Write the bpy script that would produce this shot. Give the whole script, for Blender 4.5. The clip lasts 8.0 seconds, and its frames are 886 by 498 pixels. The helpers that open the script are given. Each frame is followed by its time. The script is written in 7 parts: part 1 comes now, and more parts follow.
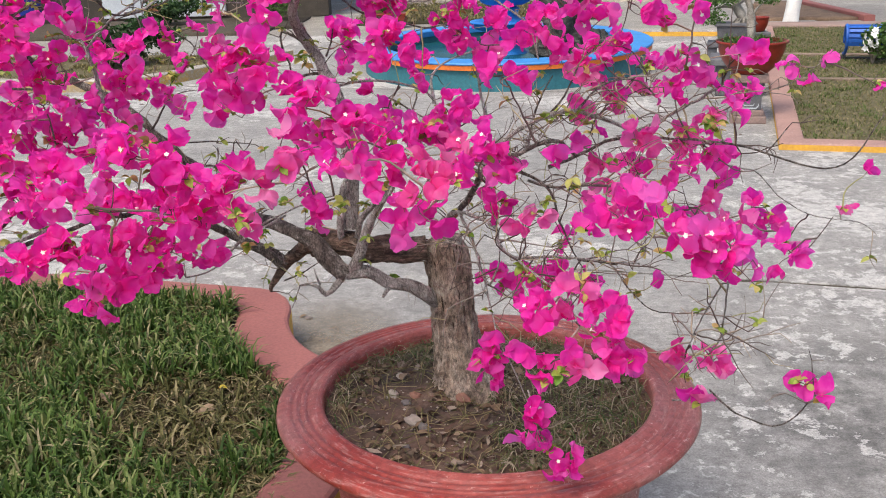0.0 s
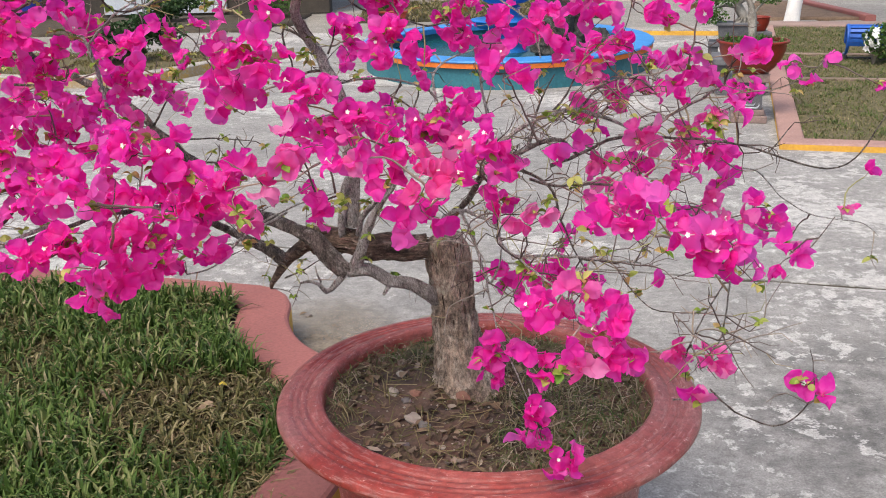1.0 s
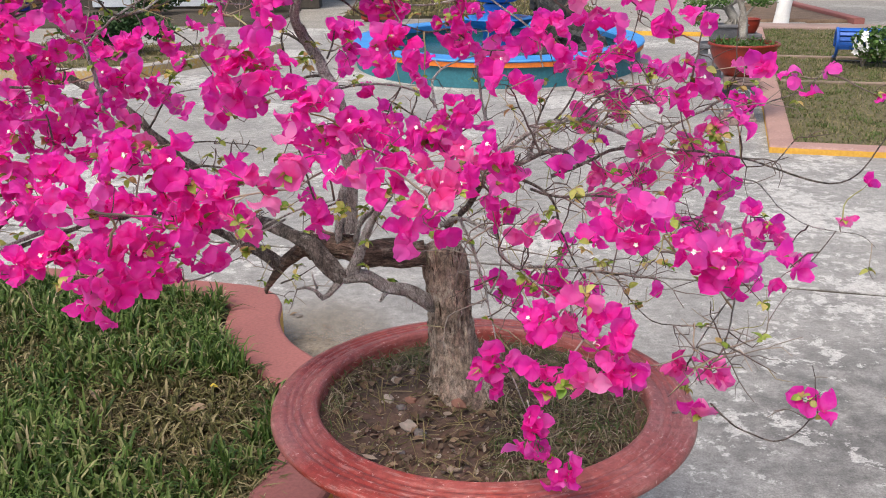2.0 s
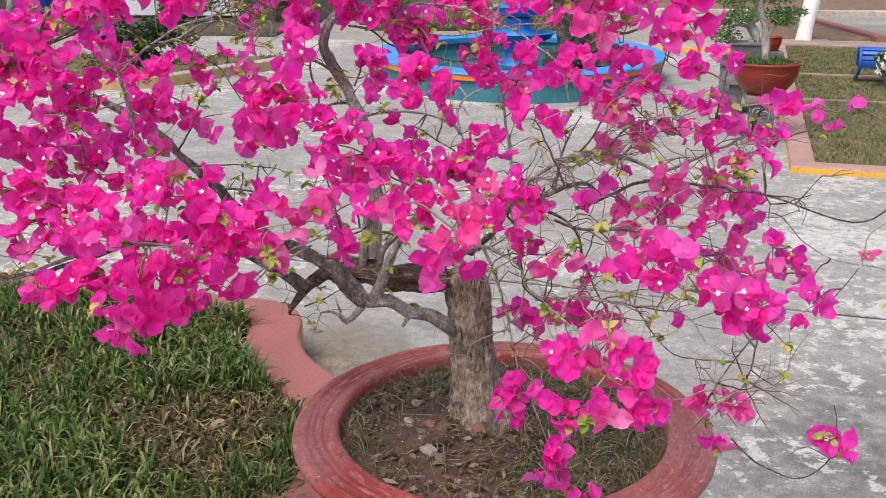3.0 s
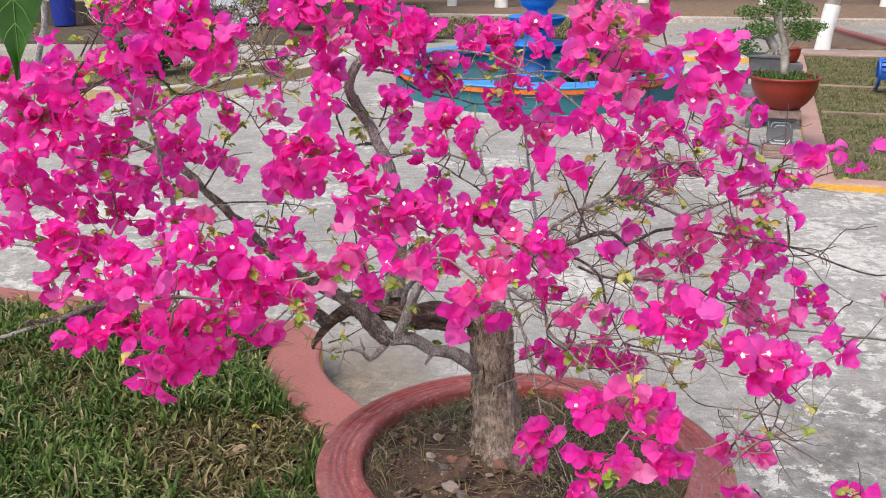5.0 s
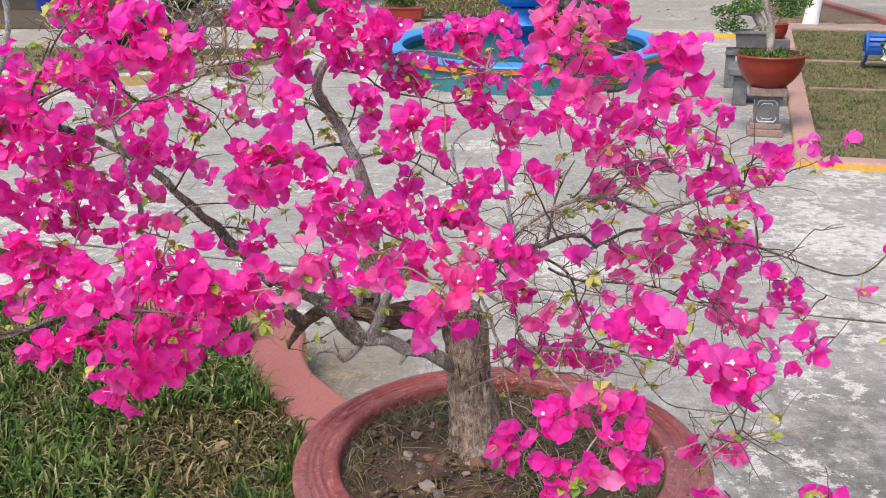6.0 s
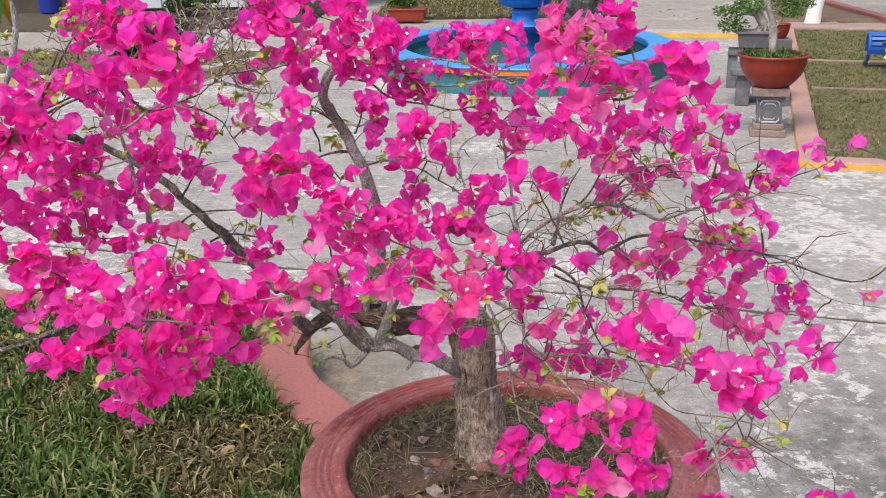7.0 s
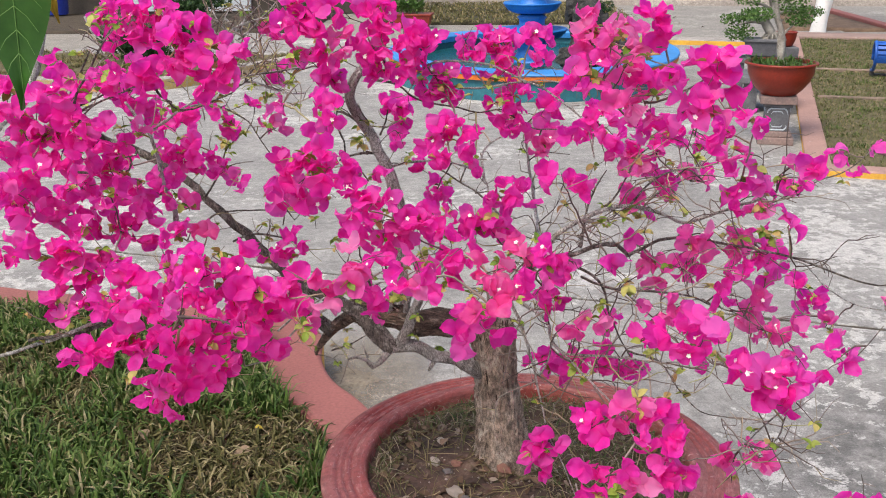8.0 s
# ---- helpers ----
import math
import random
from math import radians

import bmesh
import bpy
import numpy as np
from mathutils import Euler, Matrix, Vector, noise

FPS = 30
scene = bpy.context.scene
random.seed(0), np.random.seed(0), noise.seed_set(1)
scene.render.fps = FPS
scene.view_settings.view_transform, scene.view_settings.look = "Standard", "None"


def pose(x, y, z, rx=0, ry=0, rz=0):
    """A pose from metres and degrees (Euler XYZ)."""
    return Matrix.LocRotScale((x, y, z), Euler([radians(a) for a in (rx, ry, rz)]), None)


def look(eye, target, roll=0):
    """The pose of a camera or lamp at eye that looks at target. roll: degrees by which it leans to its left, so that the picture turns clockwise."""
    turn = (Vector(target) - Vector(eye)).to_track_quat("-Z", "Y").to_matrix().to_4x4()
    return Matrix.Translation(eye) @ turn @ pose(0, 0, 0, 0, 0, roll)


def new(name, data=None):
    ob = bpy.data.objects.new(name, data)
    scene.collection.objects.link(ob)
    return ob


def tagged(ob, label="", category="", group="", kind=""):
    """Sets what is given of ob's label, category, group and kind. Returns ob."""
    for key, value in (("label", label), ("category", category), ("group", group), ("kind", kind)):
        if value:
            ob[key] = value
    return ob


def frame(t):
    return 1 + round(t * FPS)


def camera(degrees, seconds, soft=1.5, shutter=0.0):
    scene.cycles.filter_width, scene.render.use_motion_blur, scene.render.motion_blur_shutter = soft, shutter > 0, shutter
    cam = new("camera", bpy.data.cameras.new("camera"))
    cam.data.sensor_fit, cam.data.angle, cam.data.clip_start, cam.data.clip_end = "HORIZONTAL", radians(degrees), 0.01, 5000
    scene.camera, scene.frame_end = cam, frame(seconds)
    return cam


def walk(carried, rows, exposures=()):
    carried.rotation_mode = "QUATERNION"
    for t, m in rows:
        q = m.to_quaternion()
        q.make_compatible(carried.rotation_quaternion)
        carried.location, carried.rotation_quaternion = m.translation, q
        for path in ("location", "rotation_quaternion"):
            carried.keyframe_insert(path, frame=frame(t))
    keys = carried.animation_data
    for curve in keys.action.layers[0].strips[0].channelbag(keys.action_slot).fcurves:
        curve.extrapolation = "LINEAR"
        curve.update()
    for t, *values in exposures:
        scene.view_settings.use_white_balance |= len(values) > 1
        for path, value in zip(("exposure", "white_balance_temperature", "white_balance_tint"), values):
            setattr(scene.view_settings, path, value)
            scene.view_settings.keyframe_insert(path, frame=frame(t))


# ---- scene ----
cam = camera(48.5, 8.0, soft=1.0)
PATH = [
    (0, (0.144, -0.554, 1.485), (0.072, 1.347, 0.868), -1.8),
    (0.5, (0.143, -0.555, 1.486), (0.073, 1.346, 0.866), -1.6),
    (1, (0.141, -0.553, 1.485), (0.07, 1.347, 0.864), -1.5),
    (2.3, (0.116, -0.535, 1.506), (0.076, 1.363, 0.876), -0.5),
    (2.5, (0.122, -0.542, 1.501), (0.055, 1.361, 0.889), -0.6),
    (3, (0.107, -0.544, 1.54), (0.029, 1.359, 0.93), 0.0),
    (3.5, (0.144, -0.535, 1.565), (0.055, 1.365, 0.949), 0.3),
    (4, (0.138, -0.531, 1.563), (0.047, 1.372, 0.954), 0.3),
    (4.5, (0.084, -0.541, 1.566), (-0.009, 1.364, 0.965), 0.3),
    (4.7, (0.086, -0.543, 1.582), (-0.018, 1.363, 0.984), 0.3),
    (5.8, (0.12, -0.516, 1.653), (0.022, 1.377, 1.015), -0.7),
    (6, (0.131, -0.512, 1.649), (0.036, 1.378, 1.004), -0.8),
    (6.5, (0.141, -0.514, 1.656), (0.046, 1.375, 1.007), -1.1),
    (7, (0.124, -0.517, 1.663), (0.024, 1.374, 1.018), -1.1),
    (7.5, (0.099, -0.526, 1.664), (-0.003, 1.367, 1.027), -0.9),
    (8, (0.08, -0.531, 1.659), (-0.022, 1.363, 1.025), -0.6),
]
walk(cam, [(t, look(eye, target, roll)) for t, eye, target, roll in PATH],
     [(0.0, 0.52), (2.5, 0.51), (3.5, 0.63), (4.0, 0.65), (4.5, 0.59), (6.0, 0.66), (7.0, 0.62), (7.5, 0.53), (8.0, 0.52)])

# ---- world, sun, exposure ----
world = bpy.data.worlds.new("sky")
scene.world = world
world.use_nodes = True
_n = world.node_tree.nodes
_bg = _n["Background"]
_sky = _n.new("ShaderNodeTexSky")
_sky.sky_type = "NISHITA"
_sky.sun_disc = False
_sky.sun_elevation = radians(58)
_sky.sun_rotation = radians(-150)
_sky.air_density, _sky.dust_density, _sky.ozone_density = 1.0, 4.0, 1.0
world.node_tree.links.new(_sky.outputs["Color"], _bg.inputs["Color"])
_bg.inputs["Strength"].default_value = 0.135
sun = new("sun", bpy.data.lights.new("sun", "SUN"))
sun.data.energy, sun.data.angle, sun.data.color = 1.9, radians(35), (1.0, 0.93, 0.83)
sun.matrix_world = look((-3.0, -5.2, 9.6), (0, 0, 0))


# ---- materials ----
def nodes_of(name, rough=0.7, metal=0.0):
    m = bpy.data.materials.new(name)
    m.use_nodes = True
    nt = m.node_tree
    b = nt.nodes["Principled BSDF"]
    b.inputs["Roughness"].default_value = rough
    b.inputs["Metallic"].default_value = metal
    return m, nt, b


def noise_node(nt, scale, detail=4.0, rough=0.6, coord=None, stretch=None):
    n = nt.nodes.new("ShaderNodeTexNoise")
    n.inputs["Scale"].default_value = scale
    n.inputs["Detail"].default_value = detail
    n.inputs["Roughness"].default_value = rough
    if coord is None:
        coord = nt.nodes.new("ShaderNodeNewGeometry").outputs["Position"]
    if stretch:
        mp = nt.nodes.new("ShaderNodeMapping")
        mp.inputs["Scale"].default_value = stretch
        nt.links.new(coord, mp.inputs["Vector"])
        coord = mp.outputs["Vector"]
    nt.links.new(coord, n.inputs["Vector"])
    return n


def ramp(nt, src, stops):
    r = nt.nodes.new("ShaderNodeValToRGB")
    e = r.color_ramp.elements
    while len(e) < len(stops):
        e.new(0.5)
    for k, (p, c) in enumerate(stops):
        e[k].position = p
        e[k].color = (*c, 1) if len(c) == 3 else c
    nt.links.new(src, r.inputs["Fac"])
    return r


def mix(nt, fac, a, b, kind="MIX"):
    x = nt.nodes.new("ShaderNodeMix")
    x.data_type = "RGBA"
    x.blend_type = kind
    for sock, v in ((x.inputs[0], fac), (x.inputs[6], a), (x.inputs[7], b)):
        if isinstance(v, (int, float)):
            sock.default_value = v
        elif isinstance(v, tuple):
            sock.default_value = (*v, 1)
        else:
            nt.links.new(v, sock)
    return x.outputs[2]


def bump(nt, b, src, strength=0.4, dist=0.01):
    n = nt.nodes.new("ShaderNodeBump")
    n.inputs["Strength"].default_value = strength
    n.inputs["Distance"].default_value = dist
    nt.links.new(src, n.inputs["Height"])
    nt.links.new(n.outputs["Normal"], b.inputs["Normal"])


def worn(name, base, dark, pale, rough=0.7, s1=3.0, s2=40.0, cover=0.62, bmp=0.3, dist=0.004):
    """A painted or bare surface: broad tone changes, fine grain and pale worn marks."""
    m, nt, b = nodes_of(name, rough)
    n1, n2, n3 = noise_node(nt, s1, 5), noise_node(nt, s2, 4), noise_node(nt, s1 * 6, 6, 0.7)
    c = mix(nt, ramp(nt, n1.outputs["Fac"], [(0.35, (0, 0, 0)), (0.65, (1, 1, 1))]).outputs["Color"], dark, base)
    c = mix(nt, ramp(nt, n3.outputs["Fac"], [(cover, (0, 0, 0)), (cover + 0.12, (1, 1, 1))]).outputs["Color"], c, pale)
    c = mix(nt, 0.25, c, ramp(nt, n2.outputs["Fac"], [(0.3, (0.2, 0.2, 0.2)), (0.7, (0.8, 0.8, 0.8))]).outputs["Color"], "OVERLAY")
    nt.links.new(c, b.inputs["Base Color"])
    bump(nt, b, n2.outputs["Fac"], bmp, dist)
    return m


def concrete_mat(name, base=(0.325, 0.311, 0.292), dark=(0.215, 0.206, 0.196), pale=(0.475, 0.458, 0.434), edge=0.615, stain=None):
    """Old cast concrete: grey film, paler flaked patches with crisp edges, sandy grain and dark specks."""
    m, nt, b = nodes_of(name, 0.88)
    n0 = noise_node(nt, 0.7, 5, 0.6)
    n1 = noise_node(nt, 2.6, 9, 0.72)
    n2 = noise_node(nt, 170, 4, 0.75)
    n3 = noise_node(nt, 12, 10, 0.74)
    n4 = noise_node(nt, 85, 3, 0.6)
    n5 = noise_node(nt, 22, 9, 0.8)
    c = mix(nt, ramp(nt, n1.outputs["Fac"], [(0.36, (0, 0, 0)), (0.60, (1, 1, 1))]).outputs["Color"], dark, base)
    peel = nt.nodes.new("ShaderNodeMath")
    peel.operation = "MULTIPLY_ADD"
    nt.links.new(n3.outputs["Fac"], peel.inputs[0])
    peel.inputs[1].default_value = 0.75
    nt.links.new(n0.outputs["Fac"], peel.inputs[2])
    if stain:
        # a damp, flaking patch of the courtyard
        far = nt.nodes.new("ShaderNodeVectorMath")
        far.operation = "DISTANCE"
        nt.links.new(nt.nodes.new("ShaderNodeNewGeometry").outputs["Position"], far.inputs[0])
        far.inputs[1].default_value = stain[:3]
        wet = ramp(nt, far.outputs["Value"], [(0.25 * stain[3], (1, 1, 1)), (min(1.0, stain[3]), (0, 0, 0))]).outputs["Color"]
        blot = mix(nt, 1.0, wet, ramp(nt, noise_node(nt, 4.5, 8, 0.7).outputs["Fac"], [(0.40, (0, 0, 0)), (0.56, (1, 1, 1))]).outputs["Color"], "MULTIPLY")
        c = mix(nt, blot, c, tuple(0.6 * v for v in dark))
        more = nt.nodes.new("ShaderNodeMath")
        more.operation = "MULTIPLY_ADD"
        nt.links.new(wet, more.inputs[0])
        more.inputs[1].default_value = 0.105
        nt.links.new(peel.outputs[0], more.inputs[2])
        peel = more
    c = mix(nt, ramp(nt, peel.outputs[0], [(edge + 0.335, (0, 0, 0)), (edge + 0.352, (0.9, 0.9, 0.9))]).outputs["Color"], c, pale)
    c = mix(nt, 0.55, c, ramp(nt, n5.outputs["Fac"], [(0.38, (0.27, 0.27, 0.27)), (0.62, (0.73, 0.73, 0.73))]).outputs["Color"], "OVERLAY")
    c = mix(nt, 0.5, c, ramp(nt, n2.outputs["Fac"], [(0.36, (0.2, 0.2, 0.2)), (0.64, (0.8, 0.8, 0.8))]).outputs["Color"], "OVERLAY")
    c = mix(nt, ramp(nt, n4.outputs["Fac"], [(0.60, (0, 0, 0)), (0.66, (0.75, 0.75, 0.75))]).outputs["Color"], c, tuple(0.7 * v for v in dark))
    nt.links.new(c, b.inputs["Base Color"])
    bump(nt, b, n2.outputs["Fac"], 0.55, 0.004)
    return m


def soil_mat(name, a, bcol, pale):
    m, nt, b = nodes_of(name, 0.95)
    n1, n2, n3 = noise_node(nt, 8, 6), noise_node(nt, 90, 5), noise_node(nt, 30, 6, 0.75)
    c = mix(nt, ramp(nt, n1.outputs["Fac"], [(0.38, (0, 0, 0)), (0.62, (1, 1, 1))]).outputs["Color"], a, bcol)
    c = mix(nt, ramp(nt, n3.outputs["Fac"], [(0.56, (0, 0, 0)), (0.7, (1, 1, 1))]).outputs["Color"], c, pale)
    c = mix(nt, 0.4, c, ramp(nt, n2.outputs["Fac"], [(0.3, (0.15, 0.15, 0.15)), (0.7, (0.85, 0.85, 0.85))]).outputs["Color"], "OVERLAY")
    nt.links.new(c, b.inputs["Base Color"])
    bump(nt, b, n2.outputs["Fac"], 0.7, 0.006)
    return m


def leafy(name, stops, rough=0.55, trans=0.25, per_object=False, vein=None):
    """Thin leaves and blades: tone varies from piece to piece, and some light passes through."""
    m, nt, b = nodes_of(name, rough)
    if per_object:
        src = nt.nodes.new("ShaderNodeObjectInfo").outputs["Random"]
    else:
        src = nt.nodes.new("ShaderNodeNewGeometry").outputs["Random Per Island"]
    c = ramp(nt, src, stops).outputs["Color"]
    b.inputs["Specular IOR Level"].default_value = 0.2
    n = noise_node(nt, 120, 3)
    c = mix(nt, 0.3, c, ramp(nt, n.outputs["Fac"], [(0.3, (0.25, 0.25, 0.25)), (0.7, (0.75, 0.75, 0.75))]).outputs["Color"], "OVERLAY")
    nt.links.new(c, b.inputs["Base Color"])
    t = nt.nodes.new("ShaderNodeBsdfTranslucent")
    nt.links.new(c, t.inputs["Color"])
    mx = nt.nodes.new("ShaderNodeMixShader")
    mx.inputs[0].default_value = trans
    nt.links.new(b.outputs[0], mx.inputs[1])
    nt.links.new(t.outputs[0], mx.inputs[2])
    nt.links.new(mx.outputs[0], nt.nodes["Material Output"].inputs["Surface"])
    return m


def plain(name, col, rough=0.6, var=0.25, scale=12.0, metal=0.0):
    m, nt, b = nodes_of(name, rough, metal)
    n = noise_node(nt, scale, 5)
    lo = tuple(v * (1 - var) for v in col)
    hi = tuple(min(1, v * (1 + var)) for v in col)
    nt.links.new(ramp(nt, n.outputs["Fac"], [(0.3, lo), (0.7, hi)]).outputs["Color"], b.inputs["Base Color"])
    bump(nt, b, noise_node(nt, scale * 6, 4).outputs["Fac"], 0.2, 0.003)
    return m


M_CONC = concrete_mat("weathered_concrete", stain=(1.42, 2.25, 0.0, 0.95))
M_ROAD = concrete_mat("far_concrete", (0.29, 0.27, 0.24), (0.23, 0.212, 0.19), (0.35, 0.33, 0.295), 0.62)
M_KERB = worn("red_kerb_paint", (0.30, 0.107, 0.094), (0.25, 0.09, 0.08), (0.345, 0.15, 0.132), 0.8, 3, 90, 0.66, 0.5)
M_YELLOW_OLD = worn("old_yellow_paint", (0.46, 0.28, 0.06), (0.34, 0.26, 0.16), (0.36, 0.32, 0.26), 0.85, 5, 50, 0.5)
M_EDGE_BROWN = worn("edging_brown", (0.26, 0.19, 0.15), (0.17, 0.13, 0.1), (0.36, 0.29, 0.24), 0.9, 3, 60, 0.6)
M_KERB_PALE = worn("faded_red_kerb", (0.40, 0.24, 0.20), (0.32, 0.19, 0.165), (0.5, 0.38, 0.33), 0.8, 3, 60, 0.6)
M_KERB_DULL = worn("dusty_red_kerb", (0.33, 0.225, 0.19), (0.26, 0.18, 0.155), (0.42, 0.33, 0.29), 0.85, 3, 60, 0.6)
M_YELLOW = worn("yellow_kerb_paint", (0.72, 0.40, 0.045), (0.55, 0.30, 0.05), (0.62, 0.45, 0.2), 0.75, 4, 50, 0.62)
# lawn earth coloured near black, with the shade between blades put into it
M_LAWN = soil_mat("shaded_lawn_earth", (0.028, 0.026, 0.013), (0.05, 0.044, 0.023), (0.085, 0.07, 0.04))
M_BEDLAWN = soil_mat("dry_lawn_earth", (0.10, 0.088, 0.04), (0.135, 0.11, 0.058), (0.18, 0.14, 0.085))
M_DARKEARTH = soil_mat("damp_earth", (0.045, 0.036, 0.026), (0.075, 0.058, 0.042), (0.11, 0.088, 0.064))
M_EARTH = soil_mat("bare_earth", (0.13, 0.085, 0.055), (0.20, 0.13, 0.085), (0.28, 0.2, 0.14))
M_SOIL = soil_mat("pot_soil", (0.058, 0.038, 0.029), (0.135, 0.082, 0.058), (0.24, 0.175, 0.13))
M_GRASS = leafy("grass_blades", [(0.0, (0.020, 0.042, 0.008)), (0.25, (0.048, 0.094, 0.018)), (0.55, (0.085, 0.140, 0.031)), (0.78, (0.145, 0.200, 0.055)), (0.92, (0.22, 0.23, 0.095)), (1.0, (0.38, 0.32, 0.19))], 0.5, 0.22)
M_OLIVE = leafy("olive_blades", [(0.0, (0.042, 0.046, 0.013)), (0.4, (0.092, 0.088, 0.029)), (0.75, (0.155, 0.135, 0.054)), (1.0, (0.32, 0.27, 0.15))], 0.6, 0.18)
M_DRYGRASS = leafy("dry_grass_blades", [(0.0, (0.105, 0.11, 0.038)), (0.4, (0.16, 0.145, 0.06)), (0.75, (0.24, 0.19, 0.095)), (1.0, (0.34, 0.28, 0.16))], 0.7, 0.15)
M_STRAW = leafy("straw_blades", [(0.0, (0.052, 0.040, 0.018)), (0.4, (0.10, 0.076, 0.038)), (0.75, (0.18, 0.137, 0.073)), (1.0, (0.38, 0.30, 0.19))], 0.75, 0.13)
M_WEED = leafy("weed_blades", [(0.0, (0.06, 0.11, 0.03)), (0.4, (0.13, 0.135, 0.06)), (0.75, (0.24, 0.20, 0.13)), (1.0, (0.40, 0.34, 0.25))], 0.7, 0.15)
M_WHITE = worn("lime_wash", (0.80, 0.80, 0.78), (0.66, 0.66, 0.64), (0.88, 0.88, 0.87), 0.85, 6, 60, 0.6)
M_GREYBARK = worn("pale_bark", (0.30, 0.28, 0.25), (0.18, 0.165, 0.145), (0.42, 0.41, 0.38), 0.9, 14, 90, 0.6, 0.6, 0.006)


# ---- building helpers ----
def mesh_of(name, verts, faces, mats=(), face_mats=None, smooth=False):
    me = bpy.data.meshes.new(name)
    me.from_pydata([tuple(v) for v in verts], [], [tuple(f) for f in faces])
    for m in mats:
        me.materials.append(m)
    if face_mats is not None:
        me.polygons.foreach_set("material_index", list(face_mats))
    if smooth:
        me.polygons.foreach_set("use_smooth", [True] * len(me.polygons))
    me.update()
    return me


def bm_mesh(name, bm, mat, smooth=False):
    bmesh.ops.recalc_face_normals(bm, faces=bm.faces)
    me = bpy.data.meshes.new(name)
    bm.to_mesh(me)
    bm.free()
    for m in mat if isinstance(mat, (list, tuple)) else (mat,):
        me.materials.append(m)
    if smooth:
        me.polygons.foreach_set("use_smooth", [True] * len(me.polygons))
    return me


def part(name, me, parent=None, label="", m=None, **tags):
    ob = new(name, me)
    if parent is not None:
        ob.parent = parent
    if m is not None:
        ob.matrix_basis = m
    return tagged(ob, label, **tags)


def thing(name, label, category, m=None, group="", kind=""):
    ob = new(name)
    ob.empty_display_size = 0.1
    if m is not None:
        ob.matrix_basis = m
    return tagged(ob, label, category, group, kind)


def lathe(profile, seg=64, wobble=0.0, seed=0, close=False):
    """Turn a profile of (radius, z) round the z axis."""
    rng = random.Random(seed)
    bm = bmesh.new()
    rings = []
    for r, z in profile:
        if r < 1e-5:
            rings.append([bm.verts.new((0, 0, z))])
            continue
        ring = []
        for k in range(seg):
            a = 2 * math.pi * k / seg
            rr = r * (1 + wobble * noise.noise(Vector((math.cos(a) * 2 + seed, math.sin(a) * 2, z * 6))))
            ring.append(bm.verts.new((rr * math.cos(a), rr * math.sin(a), z)))
        rings.append(ring)
    for a, b in zip(rings, rings[1:]):
        if len(a) == 1 and len(b) == 1:
            continue
        for k in range(seg):
            j = (k + 1) % seg
            if len(a) == 1:
                bm.faces.new((a[0], b[k], b[j]))
            elif len(b) == 1:
                bm.faces.new((a[k], b[0], a[j]))
            else:
                bm.faces.new((a[k], b[k], b[j], a[j]))
    return bm


def box(bm, lo, hi, bevel=0.0):
    r = bmesh.ops.create_cube(bm, size=1.0)
    vs = r["verts"]
    for v in vs:
        v.co = Vector([(lo[i] + hi[i]) / 2 + v.co[i] * (hi[i] - lo[i]) for i in range(3)])
    if bevel:
        es = list({e for v in vs for e in v.link_edges})
        bmesh.ops.bevel(bm, geom=es, offset=bevel, segments=2, affect="EDGES", profile=0.5)


def box_mesh(name, lo, hi, mat, bevel=0.004):
    bm = bmesh.new()
    box(bm, lo, hi, bevel)
    return bm_mesh(name, bm, mat)


def smooth_path(pts, step):
    """Even points along a Catmull-Rom line through pts (any number of values each)."""
    p = [np.array(q, float) for q in pts]
    p = [2 * p[0] - p[1]] + p + [2 * p[-1] - p[-2]]
    out = []
    for a, b, c, d in zip(p, p[1:], p[2:], p[3:]):
        n = max(1, int(np.linalg.norm((c - b)[:3]) / step))
        for k in range(n):
            t = k / n
            out.append(0.5 * ((2 * b) + (c - a) * t + (2 * a - 5 * b + 4 * c - d) * t * t + (3 * b - a - 3 * c + d) * t ** 3))
    out.append(p[-2])
    return out


def tube_into(V, F, pts, r0, r1, seg=6, gnarl=0.0, power=1.0, seed=0.0, cap=True):
    """Append a tapered, slightly knotty tube along pts to the lists V and F."""
    pts = [Vector(q[:3]) for q in pts]
    n = len(pts)
    if n < 2:
        return
    start = len(V)
    up = Vector((0.31, 0.22, 0.93))
    for k, p in enumerate(pts):
        d = (pts[min(k + 1, n - 1)] - pts[max(k - 1, 0)])
        if d.length < 1e-9:
            d = Vector((0, 0, 1))
        d.normalize()
        u = d.cross(up)
        if u.length < 0.05:
            u = d.cross(Vector((1, 0, 0)))
        u.normalize()
        w = d.cross(u)
        t = k / (n - 1)
        r = r0 + (r1 - r0) * t ** power
        for s in range(seg):
            a = 2 * math.pi * s / seg
            rr = r
            if gnarl:
                q = p * (0.25 / max(r0, 0.004))
                rr *= 1 + gnarl * noise.noise(Vector((q.x + 1.3 * math.cos(a) + seed, q.y + 1.3 * math.sin(a), q.z)))
                rr *= 1 + 0.45 * gnarl * noise.noise(Vector((5 * math.cos(a) + seed, 5 * math.sin(a), q.z * 2.5)))
            V.append(p + u * (rr * math.cos(a)) + w * (rr * math.sin(a)))
    for k in range(n - 1):
        for s in range(seg):
            a, b = start + k * seg + s, start + k * seg + (s + 1) % seg
            F.append((a, b, b + seg, a + seg))
    if cap:
        V.append(pts[0]); V.append(pts[-1])
        for s in range(seg):
            F.append((len(V) - 2, start + (s + 1) % seg, start + s))
            F.append((len(V) - 1, start + (n - 1) * seg + s, start + (n - 1) * seg + (s + 1) % seg))


